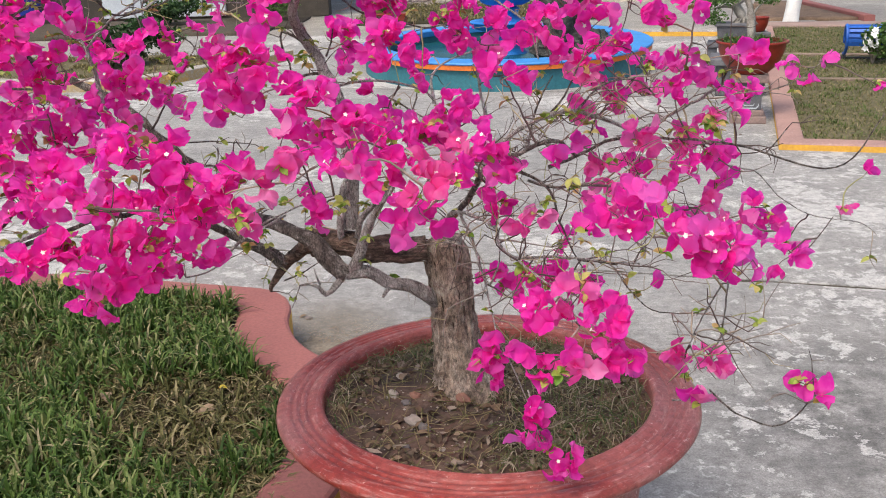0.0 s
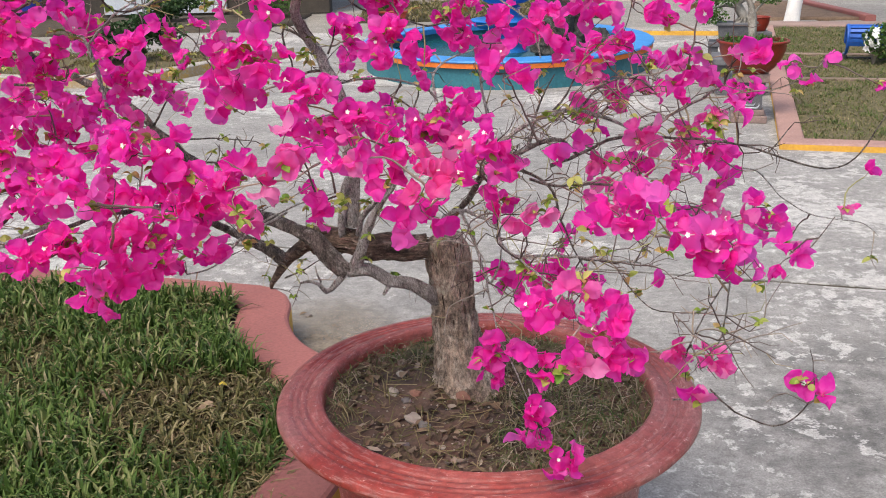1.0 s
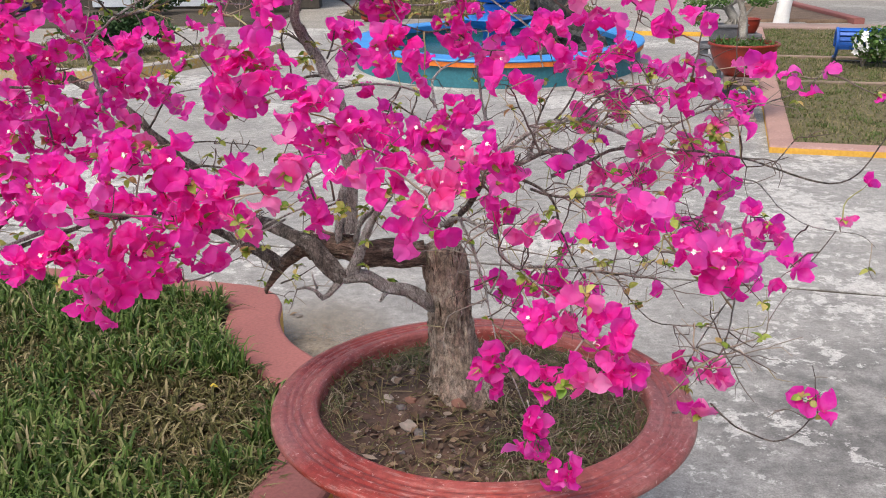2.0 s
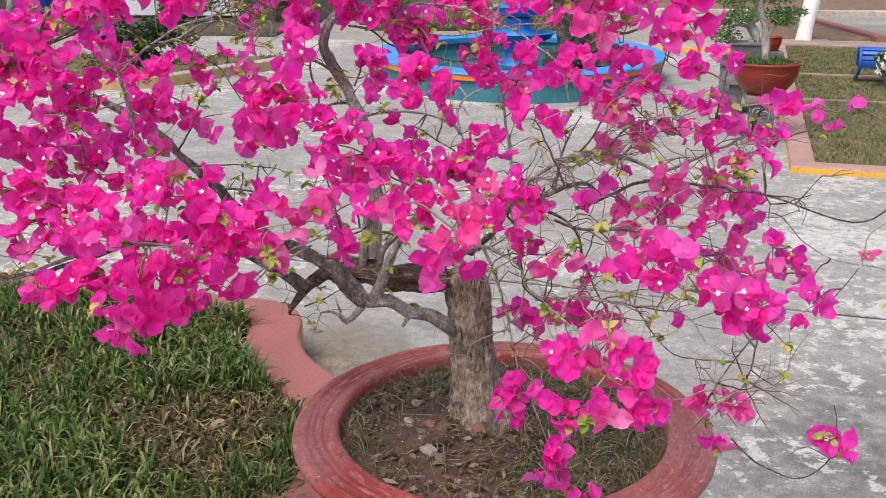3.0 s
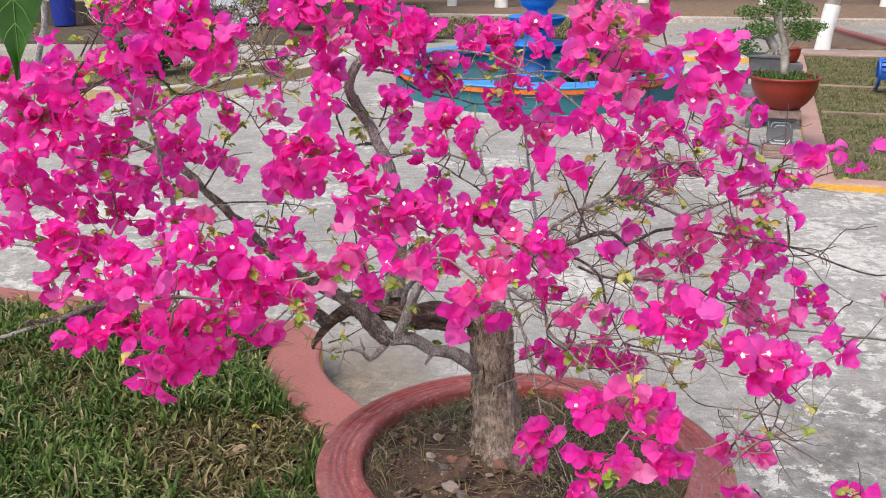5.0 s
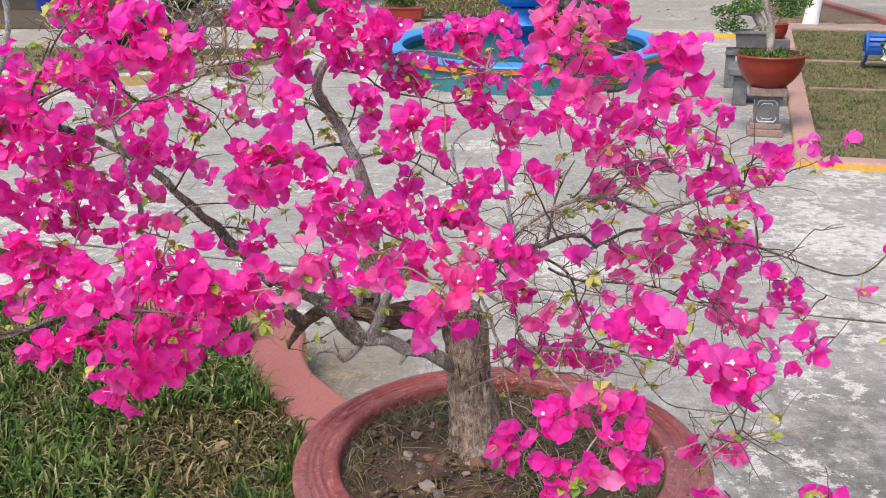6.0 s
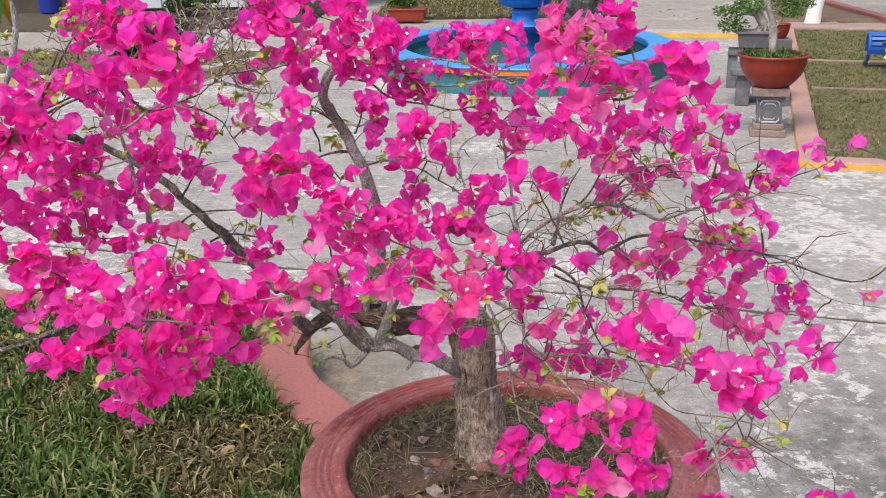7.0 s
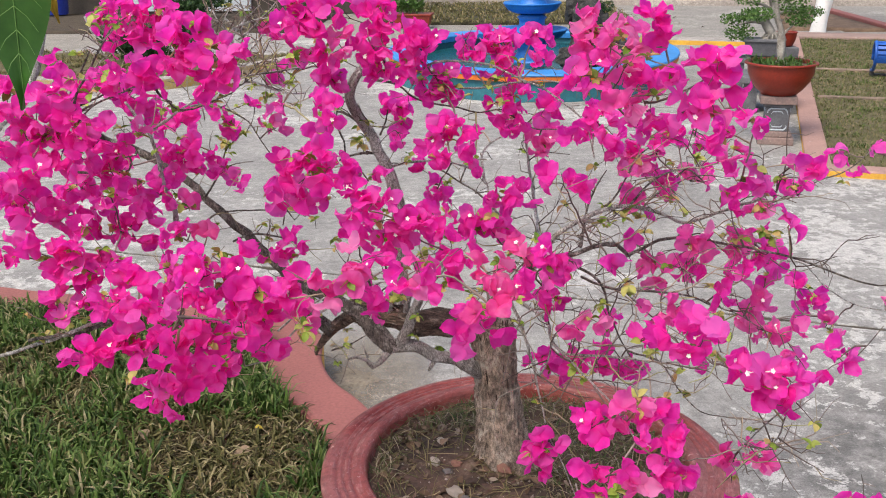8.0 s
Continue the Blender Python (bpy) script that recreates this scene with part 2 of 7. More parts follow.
def inside(poly, x, y):
    hit = False
    for (x0, y0), (x1, y1) in zip(poly, poly[1:] + poly[:1]):
        if (y0 > y) != (y1 > y) and x < (x1 - x0) * (y - y0) / (y1 - y0) + x0:
            hit = not hit
    return hit


def blades(name, where, count, height, width, mat, seed, base, lean=0.5, parent=None, label="", category="grass", test=None, clump=None, tuft=1):
    """Bent, tapering grass blades over a polygon, joined as one mesh; base(x, y) is the ground, tuft the blades from one root."""
    rng = random.Random(seed)
    V, F = [], []
    xs, ys = [p[0] for p in where], [p[1] for p in where]
    made = 0
    while made < count:
        x, y = rng.uniform(min(xs), max(xs)), rng.uniform(min(ys), max(ys))
        if not inside(where, x, y) or (test and not test(x, y)):
            made += 0.02
            continue
        g = noise.noise(Vector((x * 5.5, y * 5.5, seed)))
        if clump and g < clump * rng.random():
            made += 0.05
            continue
        way = rng.uniform(0, 2 * math.pi)
        for k in range(tuft):
            made += 1
            px, py = x + rng.gauss(0, 0.006) * (tuft > 1), y + rng.gauss(0, 0.006) * (tuft > 1)
            z = base(px, py)
            h = height * rng.uniform(0.45, 1.15) * (1 + 0.25 * g)
            w = width * rng.uniform(0.55, 1.2)
            a = rng.uniform(0, 2 * math.pi) if tuft == 1 else way + rng.gauss(0, 0.9)
            out = Vector((math.cos(a), math.sin(a), 0))
            side = Vector((-out.y, out.x, 0)) * w
            l = rng.uniform(0.15, 1.0) * lean * h * 2
            keel = Vector((0, 0, -0.35 * w))
            p0 = Vector((px, py, z - 0.004))
            p1 = p0 + out * l * 0.22 + Vector((0, 0, h * 0.42))
            p2 = p0 + out * l * 0.58 + Vector((0, 0, h * max(0.18, 0.78 - 0.2 * l / h)))
            p3 = p0 + out * l + Vector((0, 0, h * max(0.10, 1 - 0.58 * l / h))) + side * rng.uniform(-1, 1)
            i = len(V)
            V += [p0 - side * 0.5, p0 + side * 0.5, p1 - side, p1 + keel, p1 + side, p2 - side * 0.8, p2 + keel, p2 + side * 0.8, p3]
            F += [(i, i + 1, i + 3), (i, i + 3, i + 2), (i + 1, i + 4, i + 3), (i + 2, i + 3, i + 6, i + 5), (i + 3, i + 4, i + 7, i + 6), (i + 5, i + 6, i + 8), (i + 6, i + 7, i + 8)]
    return part(name, mesh_of(name, V, F, [mat]), parent, label, category=category, kind="stuff")


# ---- the site's axes: everything is laid out a little turned ----
TH = radians(-14.5)
AX, AY = Vector((math.cos(TH), math.sin(TH), 0)), Vector((-math.sin(TH), math.cos(TH), 0))


def site(u, v, z=0.0, origin=(0, 0)):
    p = Vector((origin[0], origin[1], 0)) + AX * u + AY * v
    return Vector((p.x, p.y, z))


# ---- ground ----
bm = bmesh.new()
bmesh.ops.create_grid(bm, x_segments=8, y_segments=8, size=900)
for v in bm.verts:
    v.co.z = -0.012
part("ground", bm_mesh("ground", bm, M_ROAD), label="grey concrete ground running far off", category="ground", kind="structure")


def slab(u0, u1, v0, v1, seed):
    """One cast slab of the courtyard with chipped edges."""
    rng = random.Random(seed)
    nu, nv = max(2, int((u1 - u0) / 0.12)), max(2, int((v1 - v0) / 0.5))
    nu = min(nu, 60)
    V, F = [], []
    for j in range(nv + 1):
        for i in range(nu + 1):
            u, v = u0 + (u1 - u0) * i / nu, v0 + (v1 - v0) * j / nv
            if j == 0 or j == nv:
                v += (1 if j == 0 else -1) * (0.010 + 0.012 * abs(noise.noise(Vector((u * 9, v, seed)))) + (0.02 if rng.random() < 0.08 else 0))
            V.append(site(u, v, 0.0, (1.04, 3.57)))
    for j in range(nv):
        for i in range(nu):
            a = j * (nu + 1) + i
            F.append((a, a + 1, a + nu + 2, a + nu + 1))
    top = len(V)
    edge = [i for i in range(nu + 1)] + [j * (nu + 1) + nu for j in range(1, nv + 1)] + [nv * (nu + 1) + i for i in range(nu - 1, -1, -1)] + [j * (nu + 1) for j in range(nv - 1, 0, -1)]
    V += [V[k] - Vector((0, 0, 0.016)) for k in edge]
    n = len(edge)
    for k in range(n):
        a, b = edge[k], edge[(k + 1) % n]
        F.append((b, a, top + k, top + (k + 1) % n))
    return mesh_of("slab", V, F, [M_CONC])


pavement = thing("pavement", "weathered grey concrete courtyard in large cast slabs", "pavement", kind="structure")
SLABS = [(-9, -3.6, -7, 0), (-3.6, 3.4, -7, 0), (3.4, 11, -7, 0), (-9, -3.6, 0, 5.0), (-3.6, 3.4, 0, 5.0), (3.4, 11, 0, 5.0), (-9, -3.6, 5, 10), (-3.6, 4.6, 5, 10)]
for k, s in enumerate(SLABS):
    part("slab", slab(*s, k), pavement)


V, F = [], []
for v0 in (0.0, 5.0):
    i = len(V)
    V += [site(u, v0 + w, -0.005, (1.04, 3.57)) for u, w in ((-9, -0.05), (11, -0.05), (11, 0.05), (-9, 0.05))]
    F.append((i, i + 1, i + 2, i + 3))
part("joint", mesh_of("joint", V, F, [M_DARKEARTH]), pavement, "dark dirt lying in the joints")


# ---- kerbs ----
def kerb(name, pts, width, z, label, wob=0.0, step=0.04, top=M_KERB, side=M_YELLOW, painted=(0,), sharp=False):
    """A cast kerb along a plan line: painted top with rounded edges, yellow faces."""
    line = [np.array(p, float) for p in pts] if sharp else smooth_path(pts, step)
    n = len(line)
    h = width / 2
    cross = [(-h, -0.03), (-h, z - 0.014), (-h + 0.006, z - 0.004), (-h + 0.016, z), (h - 0.016, z), (h - 0.006, z - 0.004), (h, z - 0.014), (h, -0.03)]
    V, F, fm = [], [], []
    for k, p in enumerate(line):
        a = line[max(k - 1, 0)]
        b = line[min(k + 1, n - 1)]
        d0 = (p - a)[:2] if k else (b - p)[:2]
        d1 = (b - p)[:2] if k < n - 1 else (p - a)[:2]
        d0, d1 = d0 / max(1e-9, np.linalg.norm(d0)), d1 / max(1e-9, np.linalg.norm(d1))
        t = d0 + d1
        t /= np.linalg.norm(t)
        nrm = np.array((t[1], -t[0]))
        m = 1 / max(0.4, float(t @ d1))
        for o, zz in cross:
            j = 0.004 * noise.noise(Vector((p[0] * 7, p[1] * 7, o * 40)))
            V.append((p[0] + nrm[0] * o * m, p[1] + nrm[1] * o * m, zz + (j if zz > 0 else 0)))
    c = len(cross)
    for k in range(n - 1):
        for q in range(c - 1):
            a = k * c + q
            F.append((a, a + 1, a + c + 1, a + c))
            fm.append(1 if q in painted else 0)
    F.append(tuple(range(c)))
    F.append(tuple((n - 1) * c + q for q in range(c - 1, -1, -1)))
    fm += [0, 0]
    me = mesh_of(name, V, F, [top, side], fm)
    return part(name, me, label=label, category="kerb", kind="structure")


LEFT_KERB = [(-4.2, 3.72), (-3.2, 3.5), (-1.8, 3.17), (-1.05, 3.0), (-0.82, 2.94), (-0.70, 2.90), (-0.645, 2.80), (-0.62, 2.62), (-0.54, 2.42), (-0.42, 2.26), (-0.32, 2.08), (-0.275, 1.88), (-0.285, 1.68), (-0.33, 1.5), (-0.45, 1.2), (-0.62, 0.7), (-0.8, 0.0), (-1.0, -1.2)]
kerb("kerb_lawn", LEFT_KERB, 0.19, 0.19, "wavy cast kerb with faded red top and yellow face")
kerb("kerb_lawn_outer", [(-4.2, 3.72), (-4.2, -1.2), (-1.0, -1.2)], 0.19, 0.188, "straight cast kerb with faded red top", sharp=True)
BED = [(p[0], p[1]) for p in smooth_path(LEFT_KERB, 0.1)] + [(-4.2, -1.2)]


def lawn_z(x, y):
    return 0.165 + 0.012 * noise.noise(Vector((x * 3, y * 3, 2))) + 0.02 * noise.noise(Vector((x * 0.9, y * 0.9, 7)))


def sheet(name, poly, zf, mat, label, step=0.1, category="lawn"):
    xs, ys = [p[0] for p in poly], [p[1] for p in poly]
    V, F, idx = [], [], {}
    nx, ny = int((max(xs) - min(xs)) / step) + 1, int((max(ys) - min(ys)) / step) + 1
    for i in range(nx + 1):
        for j in range(ny + 1):
            x, y = min(xs) + i * step, min(ys) + j * step
            if inside(poly, x, y):
                idx[i, j] = len(V)
                V.append((x, y, zf(x, y)))
    for (i, j) in idx:
        q = [(i, j), (i + 1, j), (i + 1, j + 1), (i, j + 1)]
        if all(k in idx for k in q):
            F.append([idx[k] for k in q])
    sides = {}
    for f in F:
        for a, b in zip(f, f[1:] + f[:1]):
            sides[(a, b)] = None
    rim = [(a, b) for a, b in sides if (b, a) not in sides]
    low = {}
    for a, b in rim:
        for q in (a, b):
            if q not in low:
                low[q] = len(V)
                V.append((V[q][0], V[q][1], -0.02))
        F.append([b, a, low[a], low[b]])
    return part(name, mesh_of(name, V, F, [mat], smooth=True), label=label, category=category, kind="structure")


# the earth's dark colour deepens the shaded gaps among the blades
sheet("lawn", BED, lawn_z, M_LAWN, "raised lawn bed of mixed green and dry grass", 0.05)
GRASS_NEAR = [(-2.3, 1.0), (-0.3, 1.0), (-0.35, 2.0), (-0.55, 2.3), (-0.66, 2.7), (-0.8, 2.9), (-2.3, 3.35)]


def grassy(x, y):
    return inside(BED, x + 0.118, y) and inside(BED, x + 0.07, y + 0.095)


def parched(x, y):
    """How dry the lawn is: a parched belt runs across it from the pot."""
    n = noise.noise(Vector((x * 2.6 + 3, y * 2.6, 1.5))) + 0.6 * noise.noise(Vector((x * 7, y * 7, 4.5)))
    belt = math.exp(-((y - 2.02 - 0.28 * (-0.7 - x)) / 0.26) ** 2) if x < -0.45 else 0.4
    return 0.70 * belt + 0.60 * n - 0.12


def ragged(x, y):
    return 0.5 * noise.noise(Vector((x * 40, y * 40, 8)))


blades("dry_grass", GRASS_NEAR, 22000, 0.062, 0.0030, M_STRAW, 9, lawn_z, 1.0, label="dry straw lying in the lawn", test=lambda x, y: grassy(x, y) and parched(x, y) > -0.02 + ragged(x, y), tuft=3)
blades("grass", GRASS_NEAR, 27000, 0.112, 0.0047, M_GRASS, 3, lawn_z, 0.46, label="coarse green lawn grass with dry straw", test=lambda x, y: grassy(x, y) and parched(x, y) < 0.26 + ragged(x, y), tuft=4)
blades("olive_grass", GRASS_NEAR, 14000, 0.085, 0.0042, M_OLIVE, 15, lawn_z, 0.75, label="olive half-dry grass among the green", test=lambda x, y: grassy(x, y) and parched(x, y) > -0.15 + ragged(x, y), tuft=4)
blades("outer_grass", [(-4.1, -1.1), (-0.95, -1.1), (-0.4, 1.0), (-2.3, 1.0), (-2.3, 3.3), (-4.1, 3.6)], 15000, 0.10, 0.006, M_GRASS, 5, lawn_z, 0.55, label="coarse lawn grass with dry straw", test=grassy)
blades("straw_heap", [(-0.62, 1.42), (-0.34, 1.42), (-0.36, 1.72), (-0.5, 1.74)], 900, 0.06, 0.0026, M_DRYGRASS, 19, lambda x, y: lawn_z(x, y) + 0.012, 1.7, label="loose dry straw and leaf bits at the lawn's edge", category="straw", test=lambda x, y: noise.noise(Vector((x * 11, y * 11, 2))) > -0.15)


# ---- the big pot ----
POT = Vector((0.156, 1.333, 0.0))


def pot_paint():
    """Old red paint: dusty bloom, scuffs that run round the pot, chips and fine grain."""
    m, nt, b = nodes_of("red_pot_paint", 0.42)
    tc = nt.nodes.new("ShaderNodeTexCoord").outputs["Object"]
    sp = nt.nodes.new("ShaderNodeSeparateXYZ")
    nt.links.new(tc, sp.inputs[0])
    ang = nt.nodes.new("ShaderNodeMath")
    ang.operation = "ARCTAN2"
    nt.links.new(sp.outputs[1], ang.inputs[0])
    nt.links.new(sp.outputs[0], ang.inputs[1])
    rad = nt.nodes.new("ShaderNodeVectorMath")
    rad.operation = "LENGTH"
    flat = nt.nodes.new("ShaderNodeCombineXYZ")
    nt.links.new(sp.outputs[0], flat.inputs[0])
    nt.links.new(sp.outputs[1], flat.inputs[1])
    nt.links.new(flat.outputs[0], rad.inputs[0])
    turned = nt.nodes.new("ShaderNodeCombineXYZ")
    nt.links.new(ang.outputs[0], turned.inputs[0])
    nt.links.new(rad.outputs["Value"], turned.inputs[1])
    nt.links.new(sp.outputs[2], turned.inputs[2])
    n1 = noise_node(nt, 4, 6, 0.65, tc)
    n2 = noise_node(nt, 70, 5, 0.7, tc)
    n3 = noise_node(nt, 1.0, 6, 0.75, turned.outputs[0], (9, 150, 150))
    n4 = noise_node(nt, 1.9, 5, 0.6, tc)
    n5 = noise_node(nt, 55, 4, 0.75, tc, (1.0, 1.4, 1.4))
    c = mix(nt, ramp(nt, n1.outputs["Fac"], [(0.35, (0, 0, 0)), (0.65, (1, 1, 1))]).outputs["Color"], (0.225, 0.030, 0.022), (0.335, 0.050, 0.036))
    c = mix(nt, ramp(nt, n4.outputs["Fac"], [(0.40, (0, 0, 0)), (0.60, (0.72, 0.72, 0.72))]).outputs["Color"], c, (0.37, 0.165, 0.148))
    c = mix(nt, ramp(nt, n3.outputs["Fac"], [(0.52, (0, 0, 0)), (0.64, (0.72, 0.72, 0.72))]).outputs["Color"], c, (0.46, 0.23, 0.205))
    c = mix(nt, ramp(nt, n5.outputs["Fac"], [(0.635, (0, 0, 0)), (0.675, (0.9, 0.9, 0.9))]).outputs["Color"], c, (0.66, 0.45, 0.40))
    c = mix(nt, 0.6, c, ramp(nt, n2.outputs["Fac"], [(0.3, (0.2, 0.2, 0.2)), (0.7, (0.8, 0.8, 0.8))]).outputs["Color"], "OVERLAY")
    nt.links.new(c, b.inputs["Base Color"])
    bump(nt, b, n3.outputs["Fac"], 0.35, 0.004)
    return m


M_POT = pot_paint()
pot = thing("flower_pot", "large round red-painted concrete pot with a ridged lip, beside the kerb", "pot", pose(*POT))
LIP = [(0.322, 0.50), (0.36, 0.512), (0.405, 0.522), (0.436, 0.531), (0.4425, 0.540), (0.441, 0.550), (0.432, 0.556)]
LIP += [(0.420, 0.5585), (0.412, 0.5594), (0.4085, 0.5556), (0.405, 0.5596), (0.397, 0.5604), (0.3935, 0.5566), (0.390, 0.5608), (0.382, 0.5616), (0.3785, 0.5576), (0.375, 0.5620), (0.366, 0.5640)]
LIP += [(0.358, 0.566), (0.352, 0.567), (0.346, 0.563), (0.343, 0.552), (0.341, 0.50)]
part("lip", bm_mesh("lip", lathe(LIP, 160, 0.006, 3), M_POT, True), pot, "weathered red lip with turned ridges and pale scuffs")
BODY = [(0.0, 0.02), (0.22, 0.02), (0.235, 0.0), (0.245, 0.0), (0.25, 0.03), (0.236, 0.05), (0.25, 0.10), (0.29, 0.2), (0.318, 0.30), (0.326, 0.38), (0.322, 0.43), (0.33, 0.44), (0.332, 0.455), (0.324, 0.465), (0.316, 0.475), (0.318, 0.504), (0.33, 0.512)]
part("body", bm_mesh("body", lathe(BODY, 128, 0.004, 5), M_POT, True), pot)


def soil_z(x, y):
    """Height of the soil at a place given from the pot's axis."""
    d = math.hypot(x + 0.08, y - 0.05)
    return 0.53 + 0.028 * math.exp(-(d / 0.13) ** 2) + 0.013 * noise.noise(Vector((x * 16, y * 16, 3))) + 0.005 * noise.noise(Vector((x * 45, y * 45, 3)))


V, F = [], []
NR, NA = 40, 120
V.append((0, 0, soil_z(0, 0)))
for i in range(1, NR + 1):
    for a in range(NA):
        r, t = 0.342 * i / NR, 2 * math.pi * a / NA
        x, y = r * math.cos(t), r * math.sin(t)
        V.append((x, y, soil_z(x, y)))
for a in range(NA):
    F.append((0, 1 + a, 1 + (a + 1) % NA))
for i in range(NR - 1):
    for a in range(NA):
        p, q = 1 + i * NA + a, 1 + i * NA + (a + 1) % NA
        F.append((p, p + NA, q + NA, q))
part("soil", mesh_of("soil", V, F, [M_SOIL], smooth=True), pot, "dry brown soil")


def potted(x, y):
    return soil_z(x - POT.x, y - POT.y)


RING = [(POT.x + 0.335 * math.cos(2 * math.pi * k / 40), POT.y + 0.335 * math.sin(2 * math.pi * k / 40)) for k in range(40)]
blades("weed_grass", RING, 2100, 0.042, 0.0013, M_WEED, 21, potted, 1.1, label="thin matted weeds on the pot's soil", category="weeds",
       test=lambda x, y: (x - POT.x) > 0.03 + 0.25 * noise.noise(Vector((x * 7, y * 7, 5))) or (y - POT.y) > 0.16 or (x - POT.x) < -0.29)
blades("straw", RING, 500, 0.05, 0.0011, M_DRYGRASS, 22, potted, 1.6, label="dry straw scattered on the pot's soil", category="straw")


def pebble(seed, size, flat=0.55):
    bm = bmesh.new()
    bmesh.ops.create_icosphere(bm, subdivisions=2, radius=1.0)
    for v in bm.verts:
        n = noise.noise(v.co * 1.2 + Vector((seed * 3.7, 0, 0))) + 0.5 * noise.noise(v.co * 2.7 + Vector((0, seed * 2.1, 0)))
        v.co *= 1 + 0.5 * n
        v.co = Vector((v.co.x * size, v.co.y * size * 0.72, v.co.z * size * flat))
    return bm


M_STONE = plain("pale_stone", (0.34, 0.29, 0.24), 0.85, 0.25, 30)
M_STONE_D = plain("grey_stone", (0.16, 0.14, 0.13), 0.85, 0.25, 30)
M_BRICK = plain("brick_bit", (0.24, 0.12, 0.085), 0.9, 0.25, 40)
rng = random.Random(5)
STONES = [(-0.150, -0.102, 0.021, 0), (-0.128, -0.128, 0.016, 1), (-0.19, 0.1, 0.014, 0), (-0.152, 0.0, 0.013, 2), (-0.20, 0.01, 0.014, 0), (-0.17, -0.03, 0.012, 1), (0.03, -0.245, 0.010, 0), (-0.16, -0.2, 0.011, 1), (-0.09, -0.2, 0.008, 0), (-0.05, -0.03, 0.02, 2), (0.1, 0.12, 0.015, 1)]
for k, (x, y, s, kind) in enumerate(STONES):
    me = bm_mesh("stone", pebble(k, s), (M_STONE, M_STONE_D, M_BRICK)[kind])
    part("stone", me, None, ("pale stone lying on the pot's soil", "grey stone lying on the pot's soil", "broken red brick piece on the pot's soil")[kind],
         pose(POT.x + x, POT.y + y, soil_z(x, y) + s * 0.3, 0, 0, rng.uniform(0, 180)), category="stone", group="stones on the soil")
V, F = [], []
for k in range(420):
    a, r = rng.uniform(0, 6.28), 0.33 * math.sqrt(rng.random())
    x, y = r * math.cos(a), r * math.sin(a)
    s = rng.uniform(0.0012, 0.004)
    c = Vector((POT.x + x, POT.y + y, soil_z(x, y) + s * 0.4))
    i = len(V)
    V += [c + Vector((rng.uniform(.6, 1.2) * s * sx, rng.uniform(.6, 1.2) * s * sy, rng.uniform(.5, 1) * s * sz)) for sx, sy, sz in ((1, 0, 0), (-1, 0, 0), (0, 1, 0), (0, -1, 0), (0, 0, 1), (0, 0, -1))]
    F += [(i, i + 2, i + 4), (i + 2, i + 1, i + 4), (i + 1, i + 3, i + 4), (i + 3, i, i + 4), (i + 2, i, i + 5), (i + 1, i + 2, i + 5), (i + 3, i + 1, i + 5), (i, i + 3, i + 5)]
LITV, LITF = [], []
for k in range(260):
    a, r = rng.uniform(0, 6.28), 0.325 * math.sqrt(rng.random())
    x, y, t, l = r * math.cos(a), r * math.sin(a), rng.uniform(0, 6.28), rng.uniform(0.008, 0.034)
    ends = [Vector((POT.x + x + q * l * math.cos(t), POT.y + y + q * l * math.sin(t), soil_z(x, y) + 0.004 + rng.uniform(0, 0.006))) for q in (-1, 0, 1)]
    tube_into(LITV, LITF, ends, rng.uniform(0.0006, 0.0014), 0.0005, 5, 0, 1, 0, False)
part("twig_litter", mesh_of("twig_litter", LITV, LITF, [M_DRYGRASS]), label="dry stalks and twig bits on the pot's soil", category="litter", kind="stuff")
M_CRUMB = leafy("leaf_crumbs", [(0.0, (0.055, 0.036, 0.026)), (0.45, (0.13, 0.09, 0.062)), (0.8, (0.23, 0.175, 0.13)), (1.0, (0.36, 0.30, 0.24))], 0.9, 0.05)
CRV, CRF = [], []
for k in range(520):
    a, r = rng.uniform(0, 6.28), 0.325 * math.sqrt(rng.random())
    x, y = r * math.cos(a), r * math.sin(a)
    if noise.noise(Vector((x * 9, y * 9, 8))) < -0.12:
        continue
    l, w, up = rng.uniform(0.006, 0.017), rng.uniform(0.003, 0.007), rng.uniform(0.001, 0.005)
    m = pose(POT.x + x, POT.y + y, soil_z(x, y) + 0.004, math.degrees(rng.gauss(0, 0.35)), math.degrees(rng.gauss(0, 0.35)), rng.uniform(0, 360))
    i = len(CRV)
    CRV += [m @ Vector(p) for p in ((-l, 0, up), (-0.3 * l, -w, up), (-0.2 * l, 0, 0), (-0.4 * l, w, 1.6 * up), (0.5 * l, -0.8 * w, 1.3 * up), (0.5 * l, 0, 0.2 * up), (0.4 * l, 0.9 * w, up), (l, 0, 1.5 * up))]
    CRF += [(i, i + 1, i + 2), (i, i + 2, i + 3), (i + 1, i + 4, i + 5, i + 2), (i + 2, i + 5, i + 6, i + 3), (i + 4, i + 7, i + 5), (i + 5, i + 7, i + 6)]
part("leaf_litter", mesh_of("leaf_litter", CRV, CRF, [M_CRUMB]), label="crumbled brown leaf litter on the pot's soil", category="litter", kind="stuff")
part("gravel", mesh_of("gravel", V, F, [M_STONE]), label="small clods and grit on the pot's soil", category="gravel", kind="stuff")


